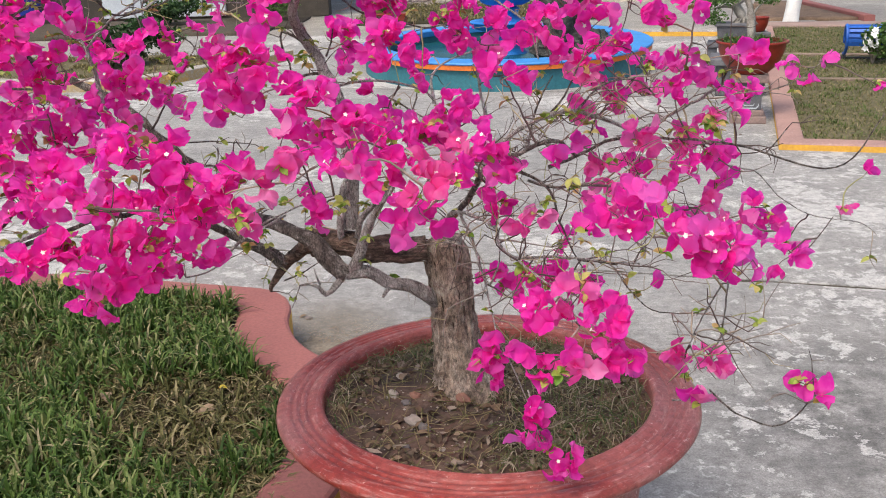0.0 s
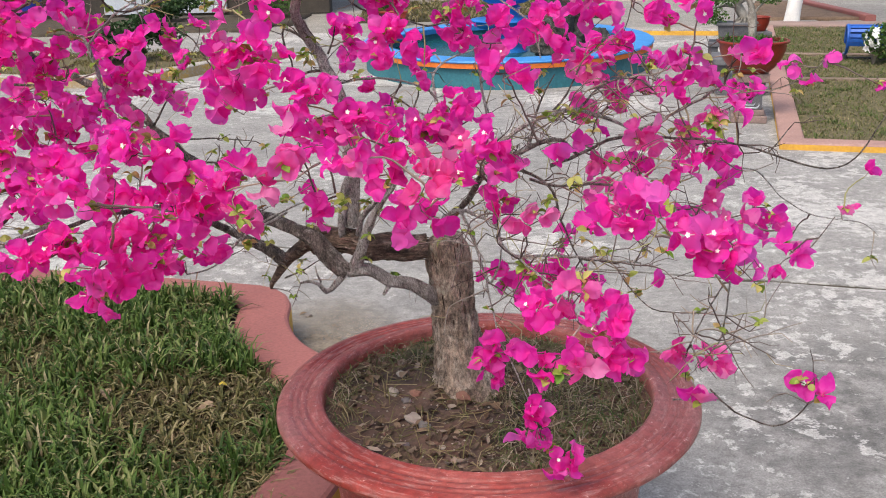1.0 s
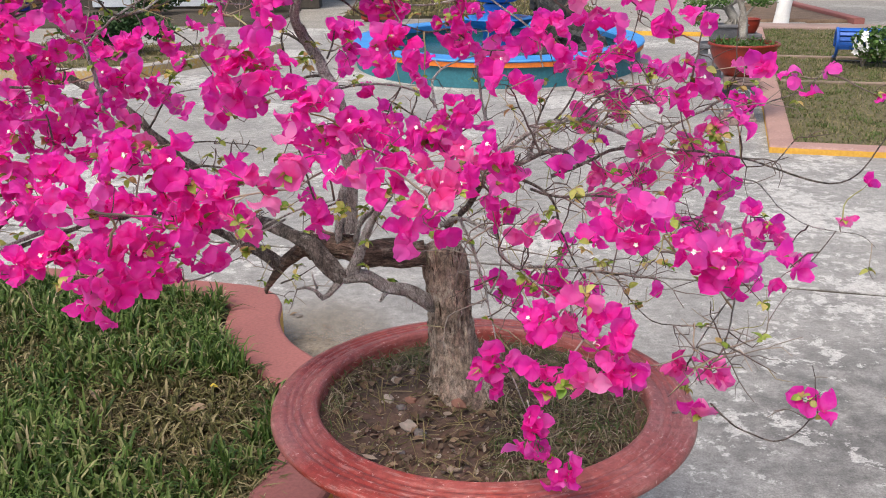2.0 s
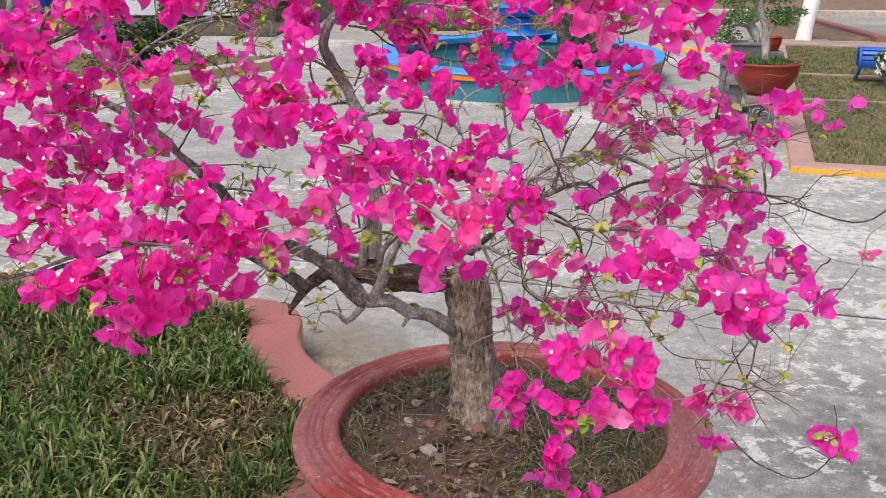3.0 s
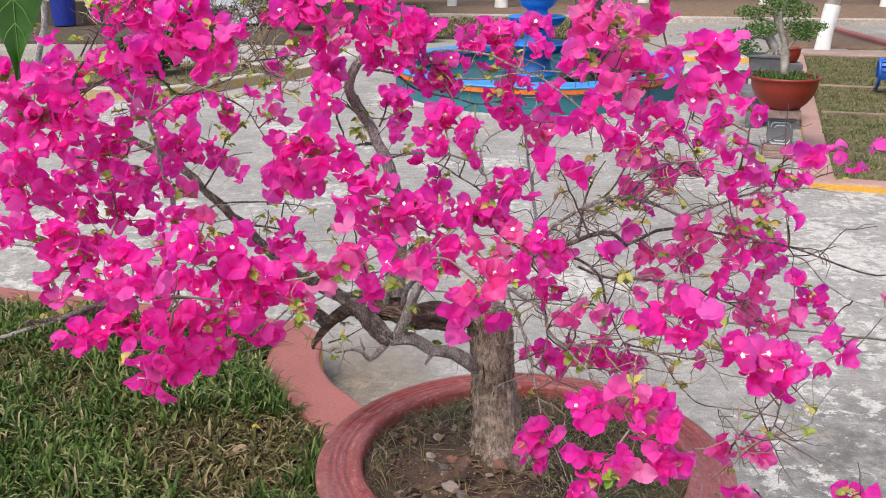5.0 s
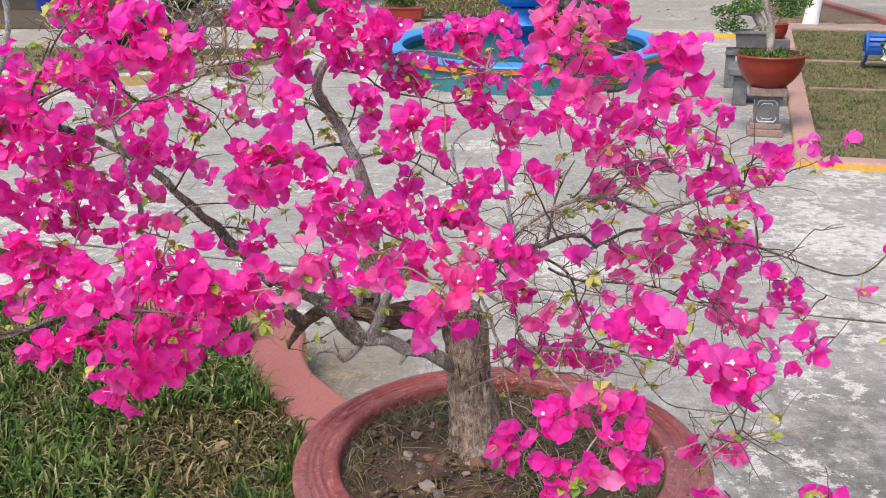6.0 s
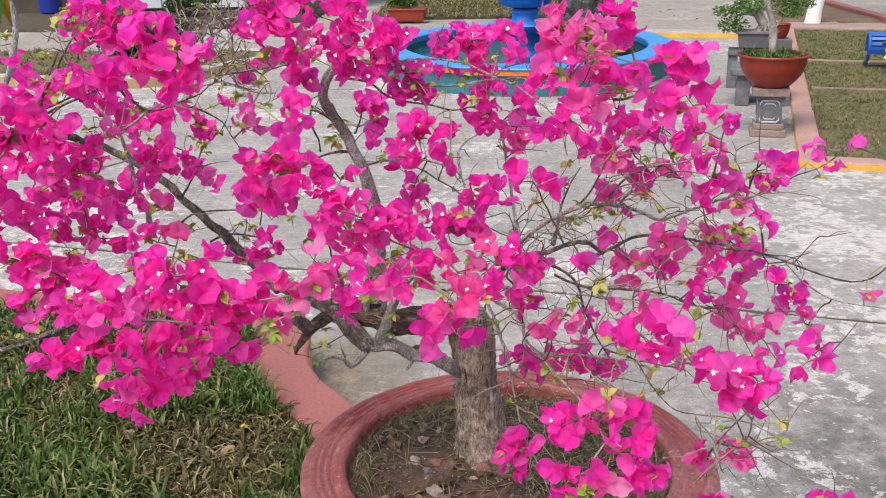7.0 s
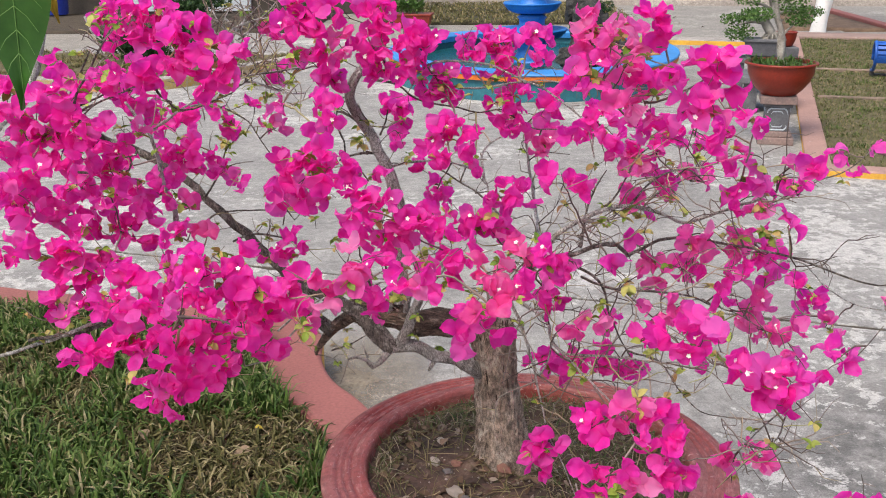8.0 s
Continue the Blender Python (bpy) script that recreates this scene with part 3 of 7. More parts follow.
# ---- the bougainvillea ----
def bract_mat(name, deep, mid, light, per_object):
    m, nt, b = nodes_of(name, 0.55)
    src = nt.nodes.new("ShaderNodeObjectInfo").outputs["Random"] if per_object else nt.nodes.new("ShaderNodeNewGeometry").outputs["Random Per Island"]
    c = ramp(nt, src, [(0.0, deep), (0.3, mid), (0.62, mid), (1.0, light)]).outputs["Color"]
    n = noise_node(nt, 45, 3)
    c = mix(nt, ramp(nt, n.outputs["Fac"], [(0.45, (0, 0, 0)), (0.75, (0.6, 0.6, 0.6))]).outputs["Color"], c, light)
    nt.links.new(c, b.inputs["Base Color"])
    b.inputs["Specular IOR Level"].default_value = 0.25
    bump(nt, b, noise_node(nt, 260, 4, 0.7).outputs["Fac"], 0.35, 0.002)
    t = nt.nodes.new("ShaderNodeBsdfTranslucent")
    nt.links.new(c, t.inputs["Color"])
    mx = nt.nodes.new("ShaderNodeMixShader")
    mx.inputs[0].default_value = 0.66
    nt.links.new(b.outputs[0], mx.inputs[1])
    nt.links.new(t.outputs[0], mx.inputs[2])
    nt.links.new(mx.outputs[0], nt.nodes["Material Output"].inputs["Surface"])
    return m


TONES = (((0.87, 0.019, 0.40), (0.96, 0.040, 0.54), (0.98, 0.18, 0.68)),
         ((0.90, 0.062, 0.42), (0.96, 0.12, 0.54), (0.98, 0.33, 0.67)),
         ((0.88, 0.055, 0.37), (0.95, 0.12, 0.48), (0.97, 0.32, 0.60)))
M_BRACT = [bract_mat("bract_" + n, *t, True) for n, t in zip(("magenta", "pink", "salmon"), TONES)]
M_BRACT_ALL = [bract_mat("bracts_" + n, *t, False) for n, t in zip(("magenta", "pink", "salmon"), TONES)]
M_FLORET = plain("floret_white", (0.85, 0.84, 0.76), 0.6, 0.06, 60)
M_LEAF = leafy("leaf_green", [(0.0, (0.13, 0.25, 0.03)), (0.35, (0.28, 0.37, 0.06)), (0.7, (0.46, 0.46, 0.14)), (0.88, (0.52, 0.38, 0.14)), (1.0, (0.34, 0.19, 0.09))], 0.45, 0.3, True)
M_LEAF_ALL = leafy("leaves_green", [(0.0, (0.13, 0.25, 0.03)), (0.35, (0.28, 0.37, 0.06)), (0.7, (0.46, 0.46, 0.14)), (0.88, (0.52, 0.38, 0.14)), (1.0, (0.34, 0.19, 0.09))], 0.45, 0.3)


def bark_mat(name, base, dark, pale, scale, cover, level=False):
    m, nt, b = nodes_of(name, 0.9)
    n1 = noise_node(nt, scale, 7, 0.7, stretch=(0.3, 1.0, 1.0) if level else (1.0, 1.0, 0.35))
    n2 = noise_node(nt, scale * 5, 6, 0.75, stretch=(0.3, 1.0, 1.0) if level else (1.0, 1.0, 0.45))
    n3 = noise_node(nt, scale * 0.7, 5, 0.6)
    c = mix(nt, ramp(nt, n1.outputs["Fac"], [(0.38, (0, 0, 0)), (0.6, (1, 1, 1))]).outputs["Color"], dark, base)
    c = mix(nt, ramp(nt, n3.outputs["Fac"], [(cover, (0, 0, 0)), (cover + 0.14, (0.8, 0.8, 0.8))]).outputs["Color"], c, pale)
    n4 = noise_node(nt, scale * 13, 6, 0.8, stretch=(1.0, 1.0, 0.8))
    c = mix(nt, 0.9, c, ramp(nt, n2.outputs["Fac"], [(0.36, (0.12, 0.12, 0.12)), (0.64, (0.88, 0.88, 0.88))]).outputs["Color"], "OVERLAY")
    c = mix(nt, 0.6, c, ramp(nt, n4.outputs["Fac"], [(0.36, (0.2, 0.2, 0.2)), (0.64, (0.8, 0.8, 0.8))]).outputs["Color"], "OVERLAY")
    nt.links.new(c, b.inputs["Base Color"])
    bump(nt, b, n2.outputs["Fac"], 1.0, 0.014)
    return m


M_TRUNK = bark_mat("trunk_bark", (0.50, 0.395, 0.305), (0.25, 0.18, 0.135), (0.66, 0.575, 0.48), 26, 0.50)
M_ELBOW = bark_mat("old_limb_bark", (0.26, 0.175, 0.13), (0.05, 0.032, 0.025), (0.46, 0.38, 0.31), 42, 0.55, True)
M_LIMB = bark_mat("limb_bark", (0.22, 0.182, 0.158), (0.07, 0.056, 0.048), (0.42, 0.38, 0.345), 60, 0.52)
M_GREYLIMB = bark_mat("grey_limb_bark", (0.52, 0.485, 0.455), (0.29, 0.26, 0.235), (0.66, 0.63, 0.60), 65, 0.48)
M_PALELIMB = bark_mat("pale_limb_bark", (0.60, 0.58, 0.56), (0.38, 0.355, 0.34), (0.70, 0.685, 0.67), 65, 0.45)
M_FLAKE = leafy("bark_flakes", [(0.0, (0.05, 0.033, 0.025)), (0.5, (0.14, 0.098, 0.073)), (0.85, (0.26, 0.195, 0.15)), (1.0, (0.42, 0.35, 0.29))], 0.9, 0.0)
M_TWIG = leafy("twig_bark", [(0.0, (0.085, 0.06, 0.052)), (0.4, (0.17, 0.135, 0.12)), (0.65, (0.27, 0.235, 0.20)), (0.85, (0.36, 0.28, 0.20)), (1.0, (0.30, 0.30, 0.13))], 0.85, 0.02)

tree = thing("bougainvillea", "gnarled bougainvillea in full magenta bloom, growing in a red pot", "tree", pose(POT.x, POT.y, 0.52))
TO_TREE = Vector((-POT.x, -POT.y, -0.52))


def at_tree(p):
    return Vector(p[:3]) + TO_TREE


NODES = []          # places that twigs may grow from, with a way back towards the trunk
rng = random.Random(11)


def trunk_mesh(pts, radii, seg, seed, lump=0.16, step=0.006, bark=0.13):
    """Old wood: swellings, long fissures and flaking ridges of bark."""
    line = smooth_path([(*p, r) for p, r in zip(pts, radii)], step)
    V, F = [], []
    run = 0.0
    for k, q in enumerate(line):
        p = Vector(q[:3])
        if k:
            run += float(np.linalg.norm((q - line[k - 1])[:3]))
        d = Vector((line[min(k + 1, len(line) - 1)] - line[max(k - 1, 0)])[:3]).normalized()
        u = d.cross(Vector((0, 1, 0.1))).normalized()
        w = d.cross(u)
        for s in range(seg):
            a = 2 * math.pi * s / seg
            c, sn = math.cos(a), math.sin(a)
            ridge = abs(noise.noise(Vector((c * 4.2 + seed, sn * 4.2, run * 11)))) + 0.6 * abs(noise.noise(Vector((c * 9, sn * 9 + seed, run * 26))))
            r = q[3] * (1 + lump * noise.noise(Vector((c * 1.6 + seed, sn * 1.6, run * 9))) + bark * (0.42 - 1.5 * ridge) + 0.05 * noise.noise(Vector((c * 16, sn * 16, run * 90 + seed))))
            V.append(at_tree(p + u * (r * c) + w * (r * sn)))
    n = len(line)
    for k in range(n - 1):
        for s in range(seg):
            a, b = k * seg + s, k * seg + (s + 1) % seg
            F.append((a, b, b + seg, a + seg))
    V.append(at_tree(line[-1]) + Vector((0, 0, 0.006)))
    for s in range(seg):
        F.append((len(V) - 1, (n - 1) * seg + s, (n - 1) * seg + (s + 1) % seg))
    return V, F


def bough(pts, r0, r1, wood):
    """One woody branch of the tree, as a part of its own."""
    line = smooth_path(pts, 0.012)
    wob = 0.35 * r0 + 0.0012
    line = [q + wob * np.array(noise.noise_vector(Vector(q * 28.0))) for q in line]
    V, F = [], []
    tube_into(V, F, [at_tree(q) for q in line], r0, r1, 14 if r0 > 0.012 else 8, 0.55 if r0 > 0.012 else 0.3, 0.8, len(NODES) * 0.1)
    mat = {"elbow": M_ELBOW, "pale": M_PALELIMB, "grey": M_GREYLIMB, "dark": M_LIMB}[wood]
    if max(r0, r1) > 0.0115:
        V, F = trunk_mesh([tuple(q) for q in line[::3]] + [tuple(line[-1])], [r0 + (r1 - r0) * k / len(line[::3]) for k in range(len(line[::3]) + 1)], 30, len(NODES) * 0.1, 0.38, 0.005, 0.2)
    part("limb" if max(r0, r1) > 0.01 else "branch", mesh_of("branch", V, F, [mat], smooth=True), tree)
    NODES.extend(Vector(q) for q in line[3:])


CLUSTERS = []


def heads(depth, tone, *places):
    """A cluster of blossom heads at one depth into the crown: tone, then x and z of each head."""
    CLUSTERS.append((tone, [Vector((x, depth + rng.uniform(-0.014, 0.014), z)) for x, z in places]))


OLD_LIMB = [(0.035, 1.35, 0.865), (-0.068, 1.34, 0.873), (-0.118, 1.34, 0.886), (-0.167, 1.37, 0.885), (-0.207, 1.40, 0.870)]
TRUNK = [(0.112, 1.37, 0.517), (0.104, 1.38, 0.59), (0.093, 1.38, 0.682), (0.087, 1.37, 0.769), (0.08, 1.365, 0.837), (0.074, 1.36, 0.885)]
bough([(0.035, 1.35, 0.865), (-0.026, 1.34, 0.870), (-0.068, 1.34, 0.873), (-0.118, 1.34, 0.886), (-0.167, 1.37, 0.885), (-0.207, 1.40, 0.870)], .026, .026, "elbow")  # limb
bough([(-0.154, 1.37, 0.886), (-0.198, 1.39, 0.881), (-0.227, 1.41, 0.856), (-0.269, 1.44, 0.817), (-0.299, 1.46, 0.779), (-0.317, 1.47, 0.743)], .0225, .0025, "elbow")  # limb end
bough([(-0.358, 1.44, 0.941), (-0.328, 1.42, 0.924), (-0.282, 1.38, 0.923), (-0.221, 1.32, 0.917), (-0.183, 1.30, 0.905), (-0.158, 1.30, 0.876), (-0.132, 1.30, 0.847), (-0.118, 1.30, 0.834)], .011, .016, "dark")  # diagonal
bough([(-0.420, 1.47, 0.885), (-0.352, 1.46, 0.853), (-0.322, 1.45, 0.845), (-0.292, 1.44, 0.827), (-0.270, 1.44, 0.812)], .0075, .015, "dark")  # left limb
bough([(-0.109, 1.30, 0.833), (-0.089, 1.29, 0.883), (-0.068, 1.28, 0.936), (-0.056, 1.27, 0.966), (-0.036, 1.26, 0.996), (-0.010, 1.25, 1.032)], .0125, .0025, "grey")  # strut
bough([(-0.118, 1.30, 0.836), (-0.075, 1.30, 0.836), (-0.049, 1.31, 0.823), (-0.028, 1.32, 0.799), (0.003, 1.33, 0.795), (0.033, 1.34, 0.776), (0.052, 1.36, 0.748)], .012, .015, "grey")  # under
bough([(-0.121, 1.30, 0.838), (-0.142, 1.29, 0.812), (-0.162, 1.28, 0.797), (-0.175, 1.27, 0.818), (-0.193, 1.26, 0.829), (-0.209, 1.25, 0.831)], .0095, 0.0022, "grey")  # under twig
bough([(-0.170, 1.27, 0.823), (-0.177, 1.27, 0.841), (-0.181, 1.27, 0.859)], 0.0026, 0.0011, "grey")  # spur
bough([(-0.254, 1.33, 0.812), (-0.212, 1.31, 0.837), (-0.172, 1.30, 0.862)], 0.0021, 0.0010, "dark")  # stick
bough([(-0.036, 1.31, 0.805), (-0.043, 1.30, 0.797), (-0.050, 1.29, 0.789)], .0065, 0.0030, "grey")  # broken stub
bough([(-0.130, 1.33, 0.897), (-0.130, 1.32, 0.930), (-0.125, 1.32, 0.976), (-0.115, 1.31, 1.025)], .008, .006, "grey")  # upright left
bough([(-0.097, 1.31, 0.908), (-0.082, 1.30, 0.953), (-0.052, 1.28, 0.986), (-0.022, 1.26, 1.024), (0.009, 1.22, 1.066)], .007, 0.0030, "grey")  # upright right
bough([(-0.334, 1.20, 0.909), (-0.287, 1.20, 0.952), (-0.228, 1.18, 0.991), (-0.167, 1.15, 1.022), (-0.097, 1.10, 1.051)], 0.0024, 0.0013, "grey")  # front stick
bough([(-0.107, 1.34, 0.917), (-0.109, 1.34, 0.962), (-0.105, 1.34, 1.015), (-0.106, 1.33, 1.082), (-0.109, 1.32, 1.135), (-0.116, 1.31, 1.176), (-0.126, 1.31, 1.208), (-0.141, 1.33, 1.239), (-0.164, 1.36, 1.270), (-0.185, 1.36, 1.300), (-0.193, 1.32, 1.336), (-0.186, 1.30, 1.370), (-0.169, 1.30, 1.400), (-0.138, 1.31, 1.424)], .0155, .0065, "grey")  # upright
bough([(-0.164, 1.36, 1.270), (-0.198, 1.36, 1.297), (-0.225, 1.36, 1.307), (-0.226, 1.36, 1.275), (-0.215, 1.37, 1.246), (-0.216, 1.38, 1.221)], 0.0033, 0.0016, "dark")  # upright fork
bough([(-0.135, 1.33, 1.232), (-0.164, 1.34, 1.231), (-0.195, 1.36, 1.222), (-0.228, 1.38, 1.205)], 0.0033, 0.0019, "dark")  # upright side
bough([(-0.183, 1.34, 1.326), (-0.171, 1.33, 1.307), (-0.159, 1.32, 1.294)], 0.0021, 0.0010, "dark")  # upright hook
bough([(-0.127, 1.36, 1.311), (-0.132, 1.37, 1.285), (-0.144, 1.37, 1.258)], 0.0012, 0.0022, "dark")  # dark hook
bough([(-0.144, 1.31, 1.202), (-0.087, 1.33, 1.213), (-0.045, 1.35, 1.212), (-0.003, 1.37, 1.204), (0.041, 1.38, 1.186), (0.063, 1.38, 1.167), (0.073, 1.36, 1.132), (0.084, 1.30, 1.093)], 0.0028, 0.0013, "grey")  # middle arc
bough([(0.060, 1.42, 1.153), (0.055, 1.44, 1.195), (0.066, 1.46, 1.214), (0.096, 1.47, 1.235), (0.140, 1.48, 1.247)], 0.0033, 0.0016, "pale")  # loop
bough([(-0.048, 1.56, 1.146), (-0.017, 1.56, 1.131), (0.007, 1.56, 1.113), (0.045, 1.55, 1.093), (0.096, 1.45, 1.067)], 0.0016, 0.0027, "dark")  # cross stick
bough([(0.020, 1.56, 1.169), (0.017, 1.56, 1.144), (0.007, 1.56, 1.116)], 0.0009, 0.0019, "dark")  # cross fork
bough([(-0.017, 1.56, 1.168), (-0.032, 1.56, 1.152), (-0.044, 1.56, 1.143)], 0.0022, 0.0010, "dark")  # cross tip
bough([(0.172, 1.35, 1.024), (0.171, 1.48, 1.060), (0.166, 1.51, 1.096), (0.155, 1.51, 1.161), (0.148, 1.50, 1.212), (0.143, 1.48, 1.248)], .0052, 0.0025, "pale")  # stick
bough([(-0.119, 1.28, 1.385), (-0.083, 1.24, 1.389), (-0.061, 1.22, 1.399), (-0.040, 1.21, 1.415), (-0.009, 1.20, 1.425), (0.058, 1.22, 1.420), (0.098, 1.22, 1.406), (0.137, 1.20, 1.389), (0.167, 1.20, 1.377), (0.201, 1.18, 1.355), (0.229, 1.15, 1.336), (0.249, 1.14, 1.314), (0.246, 1.12, 1.293), (0.249, 1.10, 1.277)], 0.0027, 0.0013, "grey")  # arch
bough([(-0.140, 1.28, 1.380), (-0.098, 1.27, 1.376), (-0.076, 1.26, 1.358), (-0.047, 1.27, 1.342), (0.003, 1.30, 1.328), (0.054, 1.33, 1.311), (0.096, 1.34, 1.314), (0.128, 1.35, 1.291), (0.161, 1.36, 1.274), (0.210, 1.36, 1.272)], 0.0022, 0.0011, "dark")  # arch low
bough([(0.013, 1.30, 1.361), (0.065, 1.30, 1.364), (0.117, 1.28, 1.375), (0.167, 1.20, 1.391), (0.211, 1.10, 1.402), (0.227, 1.00, 1.420)], 0.0018, 0.0009, "grey")  # arch far
bough([(0.278, 1.17, 1.239), (0.262, 1.17, 1.209), (0.248, 1.16, 1.177), (0.238, 1.12, 1.147), (0.227, 1.05, 1.135)], 0.0010, 0.0030, "dark")  # hook
bough([(-0.330, 1.42, 0.912), (-0.358, 1.44, 0.930), (-0.380, 1.46, 0.950), (-0.420, 1.46, 0.988), (-0.463, 1.47, 1.027), (-0.503, 1.47, 1.067), (-0.540, 1.48, 1.101), (-0.579, 1.48, 1.139), (-0.617, 1.49, 1.162), (-0.660, 1.50, 1.186), (-0.701, 1.50, 1.204), (-0.742, 1.50, 1.218), (-0.754, 1.45, 1.243), (-0.739, 1.35, 1.292)], .0115, .0070, "dark")  # left
bough([(-0.533, 1.46, 1.106), (-0.483, 1.43, 1.169), (-0.449, 1.42, 1.189), (-0.414, 1.42, 1.192)], 0.0027, 0.0008, "dark")  # left side
bough([(-0.556, 1.44, 1.033), (-0.530, 1.44, 1.058), (-0.496, 1.45, 1.075), (-0.412, 1.45, 1.080), (-0.355, 1.46, 1.075), (-0.319, 1.46, 1.069)], 0.0027, 0.0009, "dark")  # left cross
bough([(-0.369, 1.46, 1.044), (-0.360, 1.46, 1.081), (-0.344, 1.46, 1.056), (-0.325, 1.46, 1.081)], 0.0018, 0.0010, "dark")  # left knot
bough([(-0.474, 1.44, 1.013), (-0.434, 1.43, 1.032), (-0.395, 1.42, 1.035), (-0.343, 1.40, 1.030), (-0.292, 1.30, 1.035)], 0.0026, 0.0013, "dark")  # left mid
bough([(-0.512, 1.20, 1.119), (-0.507, 1.18, 1.155), (-0.511, 1.17, 1.192), (-0.514, 1.16, 1.226), (-0.521, 1.16, 1.261), (-0.525, 1.15, 1.303), (-0.533, 1.15, 1.320), (-0.549, 1.15, 1.341), (-0.562, 1.14, 1.364)], .0056, 0.0024, "pale")  # pale stem
bough([(-0.524, 1.15, 1.310), (-0.481, 1.10, 1.339), (-0.432, 1.05, 1.369), (-0.398, 1.08, 1.393), (-0.366, 1.10, 1.403), (-0.333, 1.12, 1.413), (-0.290, 1.14, 1.418), (-0.251, 1.16, 1.418)], 0.0025, 0.0013, "pale")  # pale fork
bough([(-0.421, 1.06, 1.372), (-0.390, 1.08, 1.379), (-0.366, 1.10, 1.396), (-0.329, 1.12, 1.402), (-0.308, 1.13, 1.392), (-0.273, 1.14, 1.379), (-0.246, 1.15, 1.377)], 0.0019, 0.0010, "pale")  # pale low
bough([(-0.411, 1.09, 1.392), (-0.420, 1.10, 1.372), (-0.419, 1.12, 1.356), (-0.422, 1.14, 1.334)], 0.0015, 0.0008, "pale")  # pale twig
bough([(-0.441, 1.20, 1.348), (-0.427, 1.25, 1.335), (-0.410, 1.28, 1.321), (-0.386, 1.30, 1.298), (-0.366, 1.30, 1.266), (-0.350, 1.30, 1.239)], 0.0022, 0.0010, "dark")  # pale dark
bough([(-0.651, 1.12, 1.346), (-0.650, 1.13, 1.371), (-0.644, 1.14, 1.397), (-0.631, 1.15, 1.426), (-0.619, 1.16, 1.452)], 0.0028, 0.0013, "dark")  # rise
bough([(-0.650, 1.12, 1.355), (-0.625, 1.15, 1.367), (-0.597, 1.18, 1.378), (-0.579, 1.20, 1.390)], 0.0024, 0.0012, "dark")  # rise side
bough([(-0.640, 1.14, 1.399), (-0.628, 1.15, 1.405), (-0.603, 1.15, 1.431), (-0.583, 1.15, 1.447)], 0.0016, 0.0008, "grey")  # rise twig
bough([(-0.642, 1.10, 1.249), (-0.598, 1.10, 1.249), (-0.571, 1.10, 1.271), (-0.535, 1.10, 1.281)], 0.0024, 0.0011, "dark")  # low twig
bough([(-0.386, 1.40, 0.900), (-0.426, 1.20, 1.000), (-0.448, 1.00, 1.051), (-0.485, 0.97, 1.051), (-0.521, 0.96, 1.039), (-0.559, 0.95, 1.029), (-0.598, 0.94, 1.015), (-0.631, 0.93, 1.017), (-0.683, 0.92, 1.007)], .0075, 0.0030, "dark")  # left low
bough([(-0.559, 0.95, 1.031), (-0.528, 0.95, 1.015), (-0.505, 0.94, 1.009)], 0.0018, 0.0009, "dark")  # left low twig
bough([(-0.581, 0.90, 1.083), (-0.601, 0.90, 1.064), (-0.633, 0.92, 1.037)], 0.0019, 0.0009, "dark")  # left low fork
bough([(-0.422, 0.90, 1.049), (-0.434, 0.88, 1.037), (-0.430, 0.84, 1.020), (-0.424, 0.80, 1.013)], 0.0025, 0.0012, "dark")  # hang twig
bough([(-0.193, 1.10, 1.016), (-0.223, 1.05, 1.011), (-0.251, 1.00, 1.003), (-0.271, 0.98, 0.985), (-0.281, 0.96, 0.972), (-0.302, 0.95, 0.964), (-0.329, 0.93, 0.963)], 0.0022, 0.0012, "grey")  # long twig
bough([(0.084, 1.33, 0.934), (0.124, 1.25, 0.996), (0.154, 1.10, 1.083), (0.185, 1.03, 1.124), (0.215, 1.00, 1.142), (0.250, 0.98, 1.162), (0.278, 1.00, 1.156), (0.305, 1.03, 1.126)], .0075, 0.0030, "dark")  # fan
bough([(0.263, 1.02, 1.111), (0.307, 1.05, 1.120), (0.331, 1.06, 1.130), (0.359, 1.07, 1.141), (0.405, 1.06, 1.149), (0.443, 1.02, 1.155), (0.486, 0.97, 1.162), (0.523, 0.94, 1.162), (0.552, 0.92, 1.159), (0.575, 0.91, 1.152), (0.607, 0.90, 1.142), (0.641, 0.89, 1.133), (0.675, 0.88, 1.134), (0.694, 0.87, 1.150), (0.709, 0.86, 1.183), (0.725, 0.85, 1.219)], 0.0034, 0.0009, "dark")  # fan long
bough([(0.578, 0.91, 1.151), (0.590, 0.91, 1.165), (0.606, 0.91, 1.186)], 0.0013, 0.0008, "dark")  # fan spur
bough([(0.582, 1.20, 1.069), (0.624, 1.22, 1.054), (0.664, 1.25, 1.039), (0.693, 1.27, 1.012), (0.727, 1.28, 0.976), (0.778, 1.28, 0.946), (0.827, 1.28, 0.935), (0.882, 1.28, 0.926), (0.912, 1.28, 0.900)], 0.0016, 0.0008, "grey")  # thin long
bough([(0.662, 0.96, 0.971), (0.685, 0.96, 1.000), (0.707, 0.96, 1.034)], 0.0011, 0.0008, "dark")  # far spur
bough([(0.124, 1.25, 0.996), (0.168, 1.15, 1.096), (0.201, 1.11, 1.146), (0.238, 1.11, 1.168), (0.277, 1.12, 1.181), (0.318, 1.15, 1.178), (0.375, 1.20, 1.155), (0.426, 1.20, 1.133), (0.471, 1.18, 1.155), (0.510, 1.10, 1.200), (0.542, 1.05, 1.233)], .0060, 0.0022, "grey")  # fan high
